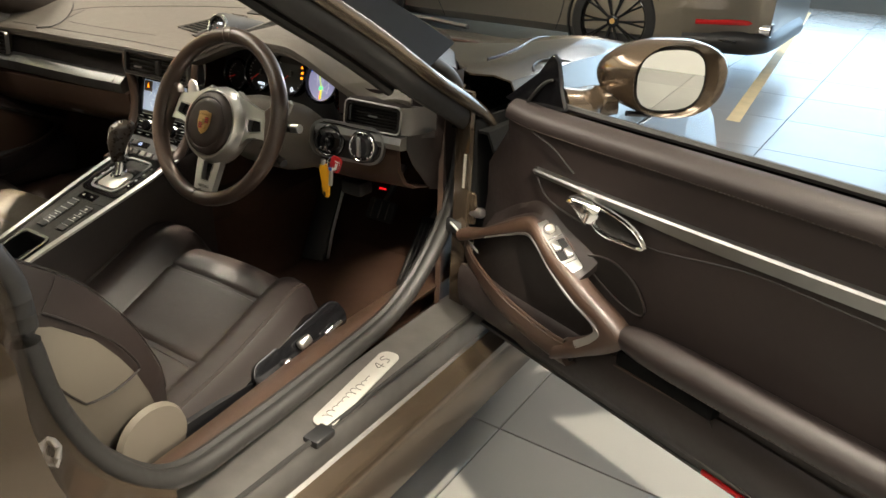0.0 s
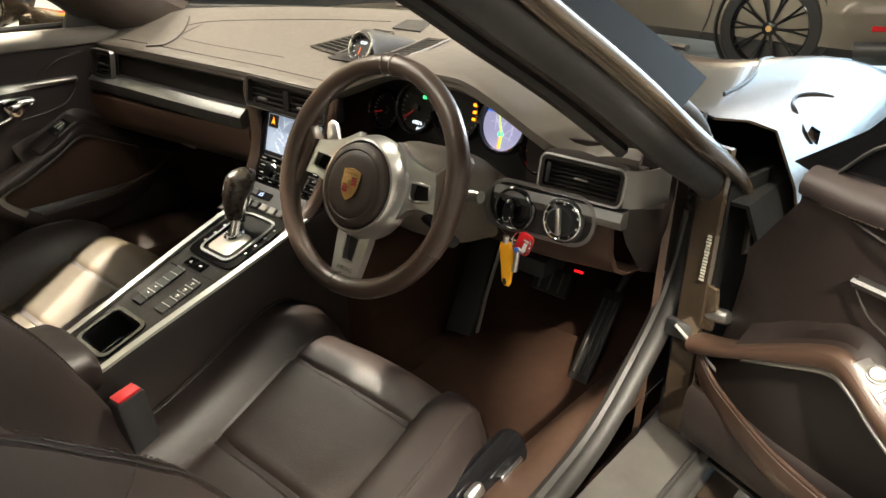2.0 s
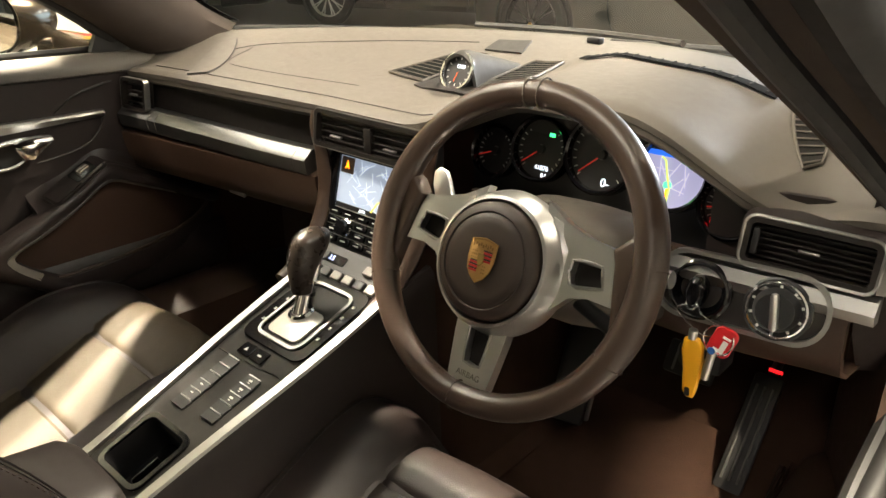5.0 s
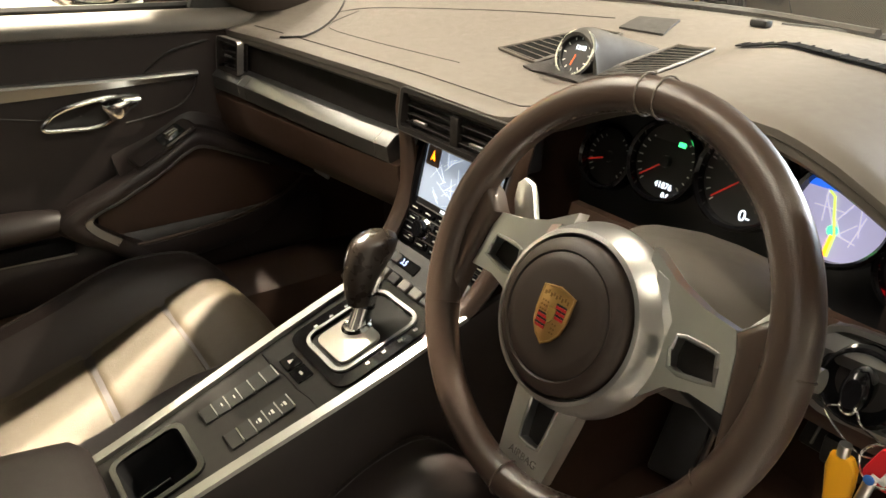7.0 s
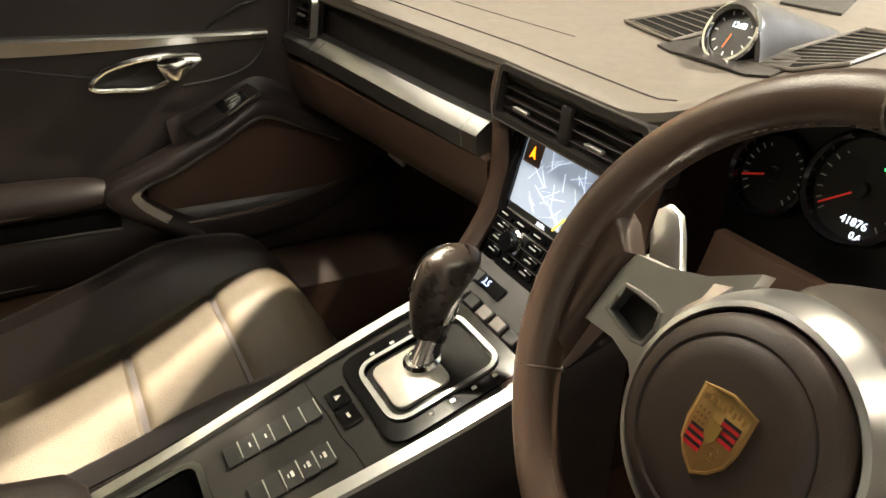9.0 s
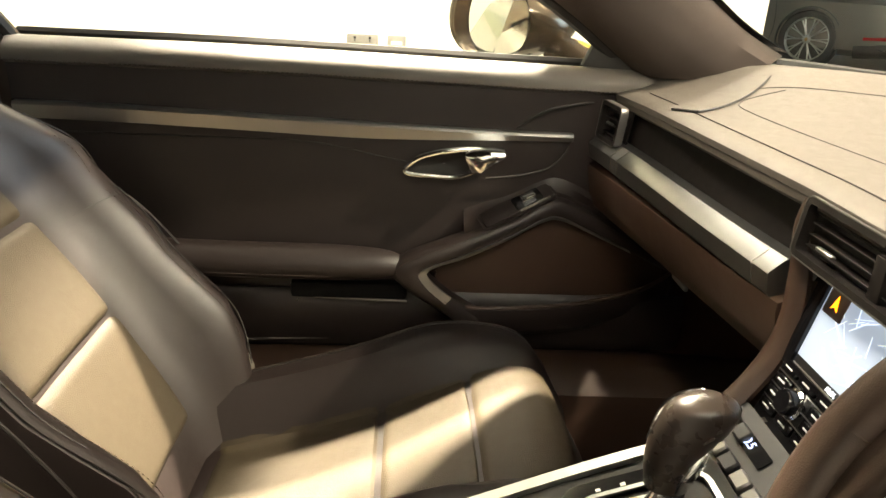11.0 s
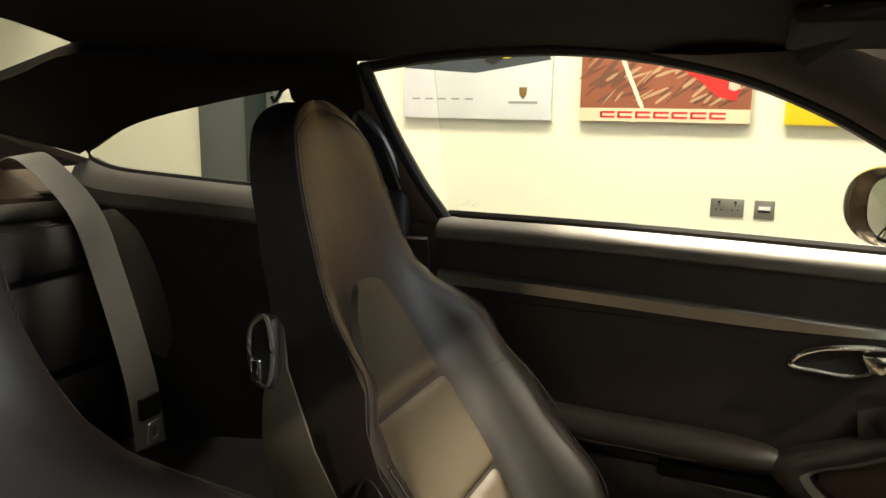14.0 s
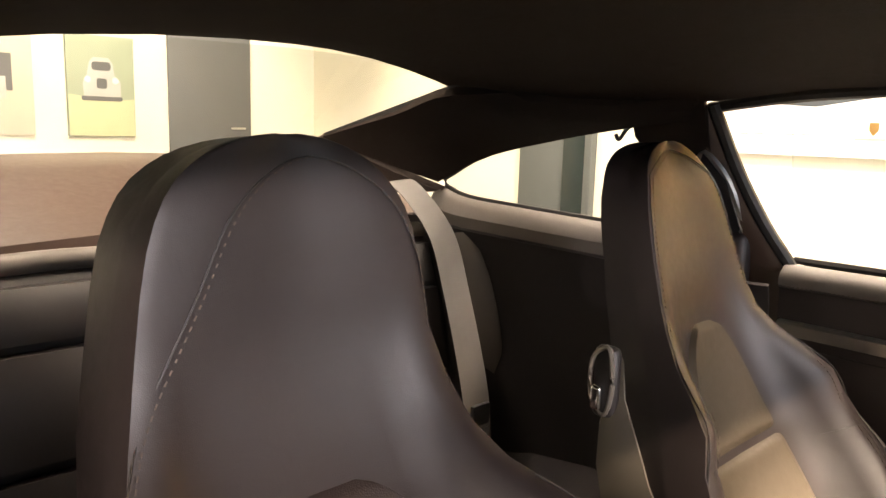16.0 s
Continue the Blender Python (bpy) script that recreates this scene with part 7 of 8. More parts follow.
for i, (x, z, r) in enumerate(GAUGES):
    gm = frame_of((x, gauge_y, z), (1, 0, 0), tilt)
    g = part("gauge", lathe([(r, -0.008), (r, 0.012), (r - 0.003, 0.015), (r - 0.006, 0.012), (r - 0.007, 0.0)], gm, 40), GLOSS_BLACK, dash, ("small oil gauge", "speedometer dial with odometer", "central rev counter with amber lamps", "round navigation display", "fuel gauge with red lamps")[i])
    if i == 3:
        part("nav_map", plate(disc(r - 0.006, 36), 0.002, gm), NAV_GLOW, g)
        part("nav_sky", plate([(0.044 * math.cos(radians(a)), 0.044 * math.sin(radians(a))) for a in range(25, 156, 10)], 0.0008, gm @ pose(0, 0, 0.0021)), BLUE_GLOW, g)
        part("nav_route", tube([gm @ V(a, b, 0.0035) for a, b in ((0.0, -0.04), (0.0, -0.018), (-0.006, -0.004), (-0.012, 0.014), (-0.018, 0.018))], 0.0014, 4), glow("route_glow", (0.6, 0.75, 0.15), 1.0), g)
        part("nav_road", tube([gm @ V(a, b, 0.0032) for a, b in ((-0.003, -0.04), (-0.002, -0.02))], 0.0026, 4), AMBER_GLOW, g)
        part("nav_streets", join(*[bars([(0, 0, 0.03, 0.0012)], gm @ pose(rnd.uniform(-0.02, 0.02), rnd.uniform(-0.03, 0.008), 0.0024, 0, 0, rnd.uniform(0, 180))) for _ in range(9)]), glow("street_glow", (0.5, 0.48, 0.62), 0.8), g)
        part("nav_marker", plate(disc(0.005, 14), 0.001, gm @ pose(-0.003, -0.016, 0.003)), GREEN_GLOW, g)
        continue
    part("dial_face", plate(disc(r - 0.006, 36), 0.002, gm), BLACK, g)
    part("dial_marks", join(*[bars([(0, r - 0.012, 0.0012, 0.005)], gm @ pose(0, 0, 0.0022, 0, 0, a)) for a in range(-135, 136, 15)]), WHITE_PRINT, g)
    part("needle", bars([(0, r * 0.36, 0.0016, r * 0.8)], gm @ pose(0, 0, 0.0036, 0, 0, (110, 128, 132, 0, 100)[i])), NEEDLE, g)
    part("needle_hub", lathe([(0.0, 0.007), (0.006, 0.007), (0.007, 0.002)], gm, 16), BLACK, g)
sm = frame_of((GAUGES[1][0], gauge_y, GAUGES[1][1]), (1, 0, 0), tilt)
part("odometer", text_mesh("41876", 0.0095, sm @ pose(0.006, -0.026, 0.0028)), WHITE_GLOW, dash)
part("trip_meter", text_mesh("0.6", 0.008, sm @ pose(0.012, -0.036, 0.0028)), WHITE_GLOW, dash)
part("turn_lamp", bars([(0.014, 0.022, 0.009, 0.005)], sm @ pose(0, 0, 0.0028)), GREEN_GLOW, dash)
tm = frame_of((GAUGES[2][0], gauge_y, GAUGES[2][1]), (1, 0, 0), tilt)
part("amber_lamps", bars([(0.034, 0.018, 0.007, 0.005), (0.036, 0.006, 0.007, 0.005), (0.036, -0.006, 0.007, 0.005)], tm @ pose(0, 0, 0.0028)), AMBER_GLOW, dash)
part("red_lamp", bars([(0.03, 0.03, 0.006, 0.006)], tm @ pose(0, 0, 0.0028)), RED_GLOW, dash)
part("gear_readout", text_mesh("0-", 0.016, tm @ pose(0.012, -0.036, 0.0028)), WHITE_GLOW, dash)
fm = frame_of((GAUGES[4][0], gauge_y, GAUGES[4][1]), (1, 0, 0), tilt)
part("red_lamps", bars([(-0.002, 0.026, 0.008, 0.004), (0.014, 0.024, 0.006, 0.004), (-0.018, -0.02, 0.01, 0.007)], fm @ pose(0, 0, 0.0028)), RED_GLOW, dash)

# driver face: outer vent, metal strip, ignition and lamp switch, knee panel
ov = vent((0.622, 0.236, 0.801), 0.134, 0.054, (1, 0.12, -0.03), (0, 0.15, 1), n=6)
om = frame_of((0.622, 0.236, 0.801), (1, 0.12, -0.03), (0, 0.15, 1))
part("vent_surround", tube([om @ V(x, y, 0.011) for x, y in rr(0.137, 0.057, 0.012, 5)], 0.0022, 6, close=True), BRUSHED, ov)
part("vent_wheel", block((-0.055, 0.0, 0.008), (0.007, 0.03, 0.006), 0.002, 2, om), BLACK, ov)
part("vent_pod", grid([[om @ V(x, y, z) for x, y in rr(0.14 + g, 0.06 + g, 0.014 + g / 3, 5)] for g, z in ((0.0, 0.006), (0.008, -0.002), (0.014, -0.03), (0.016, -0.06))], close_v=True), LEATHER, dash)
part("vent_end_cap", grid([[V(x, y, z) for z in (0.772, 0.79, 0.81, 0.83)] for x, y in ((0.691, 0.236), (0.702, 0.24), (0.714, 0.255), (0.722, 0.28), (0.726, 0.315))], thick=0.004, toward=(-0.3, 1, 0)), STEEL_DARK, dash, "grey end cap beside the vent")
part("end_cheek", grid([[V(x, y, z) for z in (0.75, 0.78, 0.81, 0.846)] for x, y in ((0.5, 0.262), (0.56, 0.27), (0.62, 0.282), (0.69, 0.3), (0.715, 0.33))], thick=0.01, toward=(0, 1, 0)), LEATHER, dash)
rings = []
for i in range(15):
    f = i / 14
    x = 0.485 + 0.212 * f
    y = 0.2 + 0.028 * f
    z = 0.757 - 0.004 * f
    h = 0.0155
    rings.append([V(x, y + 0.02, z + h), V(x, y + 0.002, z + h - 0.002), V(x, y - 0.004, z), V(x, y + 0.002, z - h + 0.002), V(x, y + 0.02, z - h)])
part("driver_blade", loft(rings), BRUSHED, dash, "brushed silver strip under the vent")
lm = frame_of((0.565, 0.212, 0.735), (1, 0.12, 0), (0, 0.2, 1))
part("switch_plate", ring_plate(rr(0.19, 0.082, 0.036, 8), rr(0.18, 0.072, 0.033, 8), 0.01, lm @ pose(0, 0.004, -0.002), 0.003), BRUSHED, dash)
part("switch_backing", plate(rr(0.185, 0.077, 0.034, 8), 0.006, lm @ pose(0, 0.004, -0.006)), PANEL_DARK, dash)
lsw = part("lamp_switch", lathe([(0.036, 0.0), (0.036, 0.007), (0.034, 0.0085), (0.03, 0.008), (0.0, 0.008)], lm @ pose(0.042, 0, 0), 36), BLACK, dash, "round chrome ringed lamp switch")
part("lamp_ring", lathe([(0.0325, 0.007), (0.032, 0.0105), (0.03, 0.0115), (0.0285, 0.0105), (0.028, 0.007)], lm @ pose(0.042, 0, 0), 36), CHROME, lsw)
part("lamp_dial", lathe([(0.0, 0.02), (0.02, 0.02), (0.024, 0.014), (0.025, 0.008)], lm @ pose(0.042, 0, 0), 30), BLACK, lsw)
part("lamp_grip", block((0, 0, 0.022), (0.009, 0.042, 0.01), 0.004, 2, lm @ pose(0.042, 0, 0, 0, 0, 8)), SATIN, lsw)
part("lamp_prints", join(*[bars([(0, 0.0265, 0.003, 0.003)], lm @ pose(0.042, 0, 0.0085, 0, 0, a)) for a in range(0, 360, 36)]), WHITE_PRINT, lsw)
part("ignition_ring", lathe([(0.0335, 0.007), (0.033, 0.0125), (0.031, 0.0135), (0.0295, 0.0125)], lm @ pose(-0.042, 0, 0), 36), GLOSS_BLACK, dash)
ign = part("ignition", lathe([(0.036, 0.0), (0.036, 0.007), (0.032, 0.011), (0.029, 0.004), (0.02, -0.002), (0.0, -0.002)], lm @ pose(-0.042, 0, 0), 36), GLOSS_BLACK, dash, "round ignition lock")
rows = []
for x in [0.15 + 0.02 * i for i in range(27)]:
    o = 0.03 * step(0.5, 0.7, x)
    rows.append([V(x, 0.235 + o, 0.765), V(x, 0.222 + o, 0.72), V(x, 0.228 + o, 0.68), V(x, 0.25 + o, 0.645), V(x, 0.285 + o, 0.625), V(x, 0.35 + o, 0.61)])
part("knee_panel", grid(rows, thick=0.012, toward=(0, 1, 0)), LEATHER_RED, dash, "brown leather knee panel")
part("door_lamp", bars([(0, 0, 0.016, 0.004)], frame_of((0.597, 0.298, 0.612), (1, 0.05, 0), (0, 0.5, 1)), 0.004), RED_GLOW, dash, "small red footwell lamp")
part("obd_socket", block((0.5, 0.32, 0.59), (0.06, 0.05, 0.035), 0.006), BLACK, dash)

# pedals
for nm, c, s_, tl in (("accelerator_pedal", (0.5, 0.58, 0.31), (0.05, 0.014, 0.22), -38), ("brake_pedal", (0.39, 0.56, 0.42), (0.09, 0.016, 0.06), -30)):
    pd = thing(nm, "black ribbed rubber pedal", "pedal", c, "pedals")
    m = pose(*c, tl, 0, 0)
    part("pad", block((0, 0, 0), s_, 0.006, 2, m), RUBBER, pd)
    for i in range(3):
        part("rib", block((s_[0] * (-0.28 + 0.28 * i), -0.009, 0), (0.004, 0.004, s_[2] * 0.8), 0.001, 1, m), STEEL_DARK, pd)
    part("arm", tube([m @ V(0, 0.005, s_[2] * 0.4), m @ V(0, 0.04, s_[2] * 0.4 + 0.12)], 0.009, 8), STEEL_DARK, pd)
fr = thing("foot_rest", "dark foot rest with bright metal edge", "foot rest", (0.19, 0.55, 0.3))
part("pad", block((0, 0, 0), (0.07, 0.02, 0.26), 0.006, 2, pose(0.17, 0.56, 0.34, -35, 0, 12)), RUBBER, fr)
part("metal_edge", tube([(0.215, 0.52, 0.23), (0.215, 0.55, 0.32), (0.212, 0.62, 0.46)], 0.005, 6), SATIN, fr)
fmats = thing("floor_mat", "dark brown carpet floor mat with edging", "floor mat", (0.38, 0.2, 0.2))
part("mat", grid([[V(x, y, z) for x in (0.2, 0.3, 0.45, 0.57)] for y, z in ((-0.02, 0.212), (0.2, 0.212), (0.42, 0.212), (0.56, 0.23), (0.62, 0.26))], thick=0.008), CARPET, fmats)
part("edging", tube([(0.2, -0.02, 0.218), (0.57, -0.02, 0.218), (0.575, 0.42, 0.218), (0.56, 0.6, 0.26)], 0.005, 6), LEATHER_RED, fmats)

# ---------------------------------------------------------------- centre console
CX = 0.02
con = thing("centre_console", "sloping centre console with metal rails and keys", "console", (CX, -0.1, 0.3))
con_z = lambda y: 0.605 + (y - 0.05) * 0.335
con_w = lambda y: 0.084 - 0.022 * step(0.05, -0.32, y)
cm0 = frame_of((CX, 0.05, con_z(0.05)), (1, 0, 0), (0, 1, 0.335))


def con_p(x, y, d=0.0):
    """Console top: x across, y along the car, d off the surface."""
    return V(CX + x, y, con_z(y)) + V(0, -0.318, 0.948) * d


ys = [-0.34 + 0.03 * i for i in range(16)]
def con_strip(x0, x1, y0, y1):
    n = max(2, int((y1 - y0) / 0.03))
    return grid([[con_p(x0(y) + (x1(y) - x0(y)) * k, y) for k in (0, 0.5, 1)] for y in (y0 + (y1 - y0) * i / n for i in range(n + 1))], thick=0.008, toward=(0, 0, -1))


cw = lambda k: (lambda y: k * con_w(y))
at = lambda x: (lambda y: x)
for x0, x1, y0, y1 in ((cw(-1), cw(1), -0.213, 0.12), (cw(-1), at(-0.043), -0.29, -0.213), (at(0.046), cw(1), -0.29, -0.213), (cw(-1), cw(1), -0.35, -0.29)):
    part("console_top", con_strip(x0, x1, y0, y1), CONSOLE, con)
for sg in SIDES:
    rows = [[con_p(sg * con_w(y), y, -0.002), con_p(sg * con_w(y), y, 0.006), con_p(sg * (con_w(y) + 0.014), y, 0.006), con_p(sg * (con_w(y) + 0.016), y, -0.004)] for y in ys]
    part("metal_rail", loft(rows), BRUSHED, con, "satin metal console rail")
    rows = [[con_p(sg * (con_w(y) + 0.015), y, 0.001), con_p(sg * (con_w(y) + 0.02), y, -0.012), V(CX + sg * (con_w(y) + 0.026), y, con_z(y) - 0.07), V(CX + sg * (con_w(y) + 0.04), y, 0.3), V(CX + sg * (con_w(y) + 0.05), y, 0.22)] for y in ys + [0.14, 0.18]]
    part("console_side", grid(rows, thick=0.008, toward=(-sg, 0, 0)), LEATHER, con, "brown leather console side")
wm = frame_of(con_p(0.002, -0.25, 0.0015), (1, 0, 0), (0, 1, 0.335))
well = rr(0.086, 0.078, 0.012)
box = part("tray", ring_plate(rr(0.1, 0.092, 0.016), well, 0.004, wm, 0.002), GLOSS_BLACK, con, "open black storage tray")
part("tray_well", grid([[wm @ V(x, y, z) for x, y in well] for z in (0.004, -0.03, -0.055)], close_v=True), BLACK, box)
part("tray_bottom", plate(well, 0.002, wm @ pose(0, 0, -0.055)), BLACK, box)
part("tray_divider", block((0.014, -0.014, -0.03), (0.003, 0.04, 0.04), 0.001, 1, wm), GLOSS_BLACK, box)
# key rows
for i in range(6):
    v = -0.241 + 0.0167 * i
    part("console_key", block((-0.027, v, 0.0015), (0.029, 0.0158, 0.003), 0.0008, 1, cm0), BLACK, con)
    part("key_chrome", block((-0.027, v + 0.0083, 0.0032), (0.024, 0.0011, 0.0022), 0, 1, cm0), BRUSHED, con)
    if i < 5:
        part("console_key", block((0.035, v + 0.008, 0.0015), (0.029, 0.0158, 0.003), 0.0008, 1, cm0), BLACK, con)
        part("key_chrome", block((0.035, v + 0.0163, 0.0032), (0.024, 0.0011, 0.0022), 0, 1, cm0), BRUSHED, con)
        part("key_print", bars([(0.035, v + 0.009, 0.007, 0.003), (0.035, v + 0.005, 0.004, 0.0012)] if i > 1 else [(-0.027, v + 0.0185, 0.006, 0.0016)], cm0 @ pose(0, 0, 0.0031)), WHITE_PRINT, con)
for x in (-0.024, 0.006):
    part("console_key", block((x, -0.128, 0.0015), (0.027, 0.022, 0.003), 0.0012, 1, cm0), GLOSS_BLACK, con)
part("hazard_print", plate([(-0.004, -0.003), (0.004, -0.003), (0, 0.004)], 0.0004, cm0 @ pose(-0.024, -0.128, 0.0031)), WHITE_PRINT, con)
part("lock_print", bars([(0.006, -0.128, 0.007, 0.003)], cm0 @ pose(0, 0, 0.0031)), WHITE_PRINT, con)
part("panel_split", tube([cm0 @ V(x, y, 0.0004) for x, y in ((-0.07, -0.148), (-0.045, -0.148), (-0.01, -0.144), (0.022, -0.144), (0.05, -0.14), (0.072, -0.14))], 0.0009, 5), FASCIA, con)
# selector
sel = thing("gear_selector", "chrome and brown leather gear selector lever", "gear lever", tuple(con_p(0, 0.06)))
sm_ = frame_of(con_p(0.003, 0.016, 0.001), (1, 0, 0), (0, 1, 0.335))
part("selector_frame", ring_plate(rr(0.14, 0.15, 0.02), rr(0.09, 0.116, 0.016), 0.003, sm_, 0.001), GLOSS_BLACK, sel)
part("selector_trim", ring_plate(rr(0.1, 0.126, 0.02), rr(0.09, 0.115, 0.015), 0.006, sm_, 0.002), BLADE, sel, "satin metal gate surround")
part("selector_well", plate(rr(0.086, 0.11, 0.014), 0.001, sm_), FASCIA, sel)
part("selector_plate", plate(rr(0.07, 0.062, 0.012), 0.004, sm_ @ pose(0, -0.02, 0.001), 0.001), GATE, sel, "pale satin gate plate")
for x, y in [(0.058, 0.045 - 0.024 * i) for i in range(4)] + [(-0.056, 0.01 - 0.024 * i) for i in range(3)]:
    part("gate_print", bars([(x, y, 0.004, 0.005)], sm_ @ pose(0, 0, 0.0035)), WHITE_PRINT, sel)
base = con_p(-0.004, 0.014, 0.004)
part("boot_ring", lathe([(0.02, 0), (0.02, 0.005), (0.0165, 0.008), (0.015, 0.0)], Matrix.Translation(base) @ pose(0, 0, 0, 14, 0, 0), 24), CHROME, sel)
stem = [base + V(0, 0, 0.0), base + V(0, 0.008, 0.025), base + V(0, 0.014, 0.05)]
part("stem", tube(stem, [0.0145, 0.0125, 0.0145], 16), CHROME, sel, "chrome lever stem")
part("stem_band", tube([base + V(0, 0.0095, 0.03), base + V(0, 0.011, 0.034)], 0.0145, 16), GLOSS_BLACK, sel)
GRIP = [(0.036, 0.004, 0.0155, 0.0145), (0.05, 0.003, 0.0175, 0.016), (0.066, 0.006, 0.0215, 0.0185), (0.082, 0.013, 0.0275, 0.021), (0.096, 0.02, 0.032, 0.0225), (0.108, 0.025, 0.033, 0.0225), (0.117, 0.028, 0.03, 0.0205), (0.123, 0.029, 0.0235, 0.016), (0.1265, 0.029, 0.014, 0.009), (0.1275, 0.029, 0.004, 0.003)]


def grip_point(z, t, off=0.0):
    """A place on the lever's grip: height above its foot, angle round it, distance off the leather."""
    yc, ry, rx = smooth_table(GRIP, z, 0.004)
    return base + V((rx + off) * math.cos(t), yc + (ry + off) * math.sin(t), z + off * 0.5)


zz = [0.036 + 0.0915 * (i / 30) ** 0.8 for i in range(31)]
part("grip", loft([[grip_point(z, 2 * math.pi * j / 26) for j in range(26)] for z in zz]), mat("polished_grip_leather", (0.026, 0.019, 0.015), 0.28, var=0.1, scale=9, grain=1300, bump=0.06), sel, "dark brown leather grip", 60)
span = lambda k: radians(212 + 105 * k)
part("grip_inlay", grid([[grip_point(0.078 + 0.046 * f, span(k * (0.75 + 0.25 * math.sin(math.pi * f))), 0.0012) for k in (-0.5, -0.3, -0.1, 0.1, 0.3, 0.5)] for f in [i / 12 for i in range(13)]], thick=0.0012), CHROME, sel, "bright chrome inlay on the grip")
part("release_button", grid([[grip_point(0.08 + 0.016 * f, span(-0.2 + 0.3 * k), 0.0026) for k in (0, 0.5, 1)] for f in (0, 0.5, 1)], thick=0.001), STEEL_DARK, sel)
part("grip_seam", tube([grip_point(0.04 + 0.08 * i / 14, radians(70 + 10 * i / 14), 0.0004) for i in range(15)], 0.0007, 5), PANEL_DARK, sel)
part("neck_clasp", tube([base + V(0.0, 0.018, 0.034), base + V(0.002, 0.026, 0.06), base + V(0.002, 0.034, 0.082)], [0.008, 0.0095, 0.007], 12, flat=1.2), CHROME, sel, "bright chrome lever neck")
# armrest lid
arm = con
rings = []
for y, w, z in ((-0.304, 0.06, 0.5), (-0.308, 0.078, 0.52), (-0.325, 0.09, 0.532), (-0.4, 0.1, 0.538), (-0.5, 0.102, 0.538), (-0.6, 0.1, 0.534), (-0.64, 0.09, 0.52)):
    rings.append([V(CX + w * math.copysign(abs(math.cos(t)) ** 0.5, math.cos(t)), y, z - 0.04 + 0.04 * math.copysign(abs(math.sin(t)) ** 0.6, math.sin(t))) for t in (2 * math.pi * i / 28 for i in range(28))])
part("armrest_lid", loft(rings), LEATHER, arm, "padded brown leather armrest lid")
part("armrest_box", block((CX, -0.47, 0.4), (0.15, 0.34, 0.16), 0.02, 3), LEATHER, arm)
part("armrest_latch", block((CX + 0.05, -0.335, 0.468), (0.05, 0.03, 0.02), 0.005), BLACK, arm)
for s in SIDES:
    bk = thing("belt_buckle", "black belt buckle with red release", "belt buckle", ((0.172, -0.297, 0.42) if s > 0 else (-0.09, -0.42, 0.36)), "belt buckles")
    m = pose(0.172, -0.3, 0.41, 8, 0, 4) if s > 0 else pose(-0.095, -0.42, 0.38, 22, 0, -6)
    part("housing", block((0, 0, 0), (0.03, 0.05, 0.15), 0.006, 2, m), BLACK, bk)
    part("release", block((0, 0, 0.076), (0.024, 0.04, 0.006), 0.002, 2, m), RED, bk, "red release button")
fb = thing("seat_belt_end", "bright steel seat belt anchor beside the seat", "belt anchor", (-0.5, -0.47, 0.3))
part("anchor", block((-0.515, -0.475, 0.31), (0.03, 0.02, 0.06), 0.006, 2), SATIN, fb)

# ---------------------------------------------------------------- steering wheel
TILT_W = radians(23)
WM = frame_of((0.367, 0.03, 0.797), (1, 0, 0), (0, math.sin(TILT_W), math.cos(TILT_W)))
wheel = thing("steering_wheel", "dark brown leather steering wheel with silver spokes", "steering wheel", tuple(WM.translation))
wl = lambda x, y, z=0.0: WM @ V(x, y, z)
RIM_R, RIM_T = 0.1715, 0.0165
rows = []
for i in range(72):
    a = 2 * math.pi * i / 72
    grip = 1 + 0.1 * max(0, math.cos(2 * (a - radians(15)))) ** 4 + 0.1 * max(0, math.cos(2 * (a - radians(165)))) ** 4
    ring = []
    for j in range(14):
        b = 2 * math.pi * j / 14
        ring.append(wl((RIM_R + RIM_T * grip * 0.92 * math.cos(b)) * math.cos(a), (RIM_R + RIM_T * grip * 0.92 * math.cos(b)) * math.sin(a), RIM_T * grip * math.sin(b)))
    rows.append(ring)
part("rim", grid(rows, True, True), mat("worn_rim_leather", (0.042, 0.027, 0.02), 0.31, var=0.2, scale=7, grain=900, bump=0.12), wheel, "worn smooth leather rim")
for a in (90, 96, 268, 172, 8, 205, 335):
    ra = radians(a)
    part("rim_seam", tube([wl((RIM_R + (RIM_T + 0.0006) * math.cos(b)) * math.cos(ra), (RIM_R + (RIM_T + 0.0006) * math.cos(b)) * math.sin(ra), (RIM_T + 0.0004) * math.sin(b)) for b in (2 * math.pi * j / 16 for j in range(16))], 0.0009, 5, close=True), THREAD if a not in (90, 96) else SHELL, wheel)
part("inner_stitching", stitches([wl((RIM_R - RIM_T * 0.96) * math.cos(t), (RIM_R - RIM_T * 0.96) * math.sin(t), 0.004) for t in (2 * math.pi * i / 160 for i in range(161))], 0.003, 0.003, 0.0006), THREAD, wheel)
# hub
HM = WM @ pose(0, -0.016, 0)
part("airbag_cover", lathe([(0.0, 0.03), (0.04, 0.0295), (0.05, 0.0275), (0.0515, 0.026), (0.053, 0.0275), (0.06, 0.0255), (0.064, 0.021), (0.0655, 0.01), (0.0655, -0.012)], HM, 48), mat("airbag_cover_leather", (0.036, 0.024, 0.019), 0.5, var=0.12, scale=9, grain=1300, bump=0.12), wheel, "round brown leather airbag cover")
part("hub_ring", lathe([(0.0665, -0.012), (0.0665, 0.016), (0.068, 0.0185), (0.0715, 0.0175), (0.075, 0.011), (0.079, 0.0), (0.082, -0.012), (0.08, -0.022), (0.07, -0.026)], HM, 56), SATIN, wheel, "satin silver hub ring")
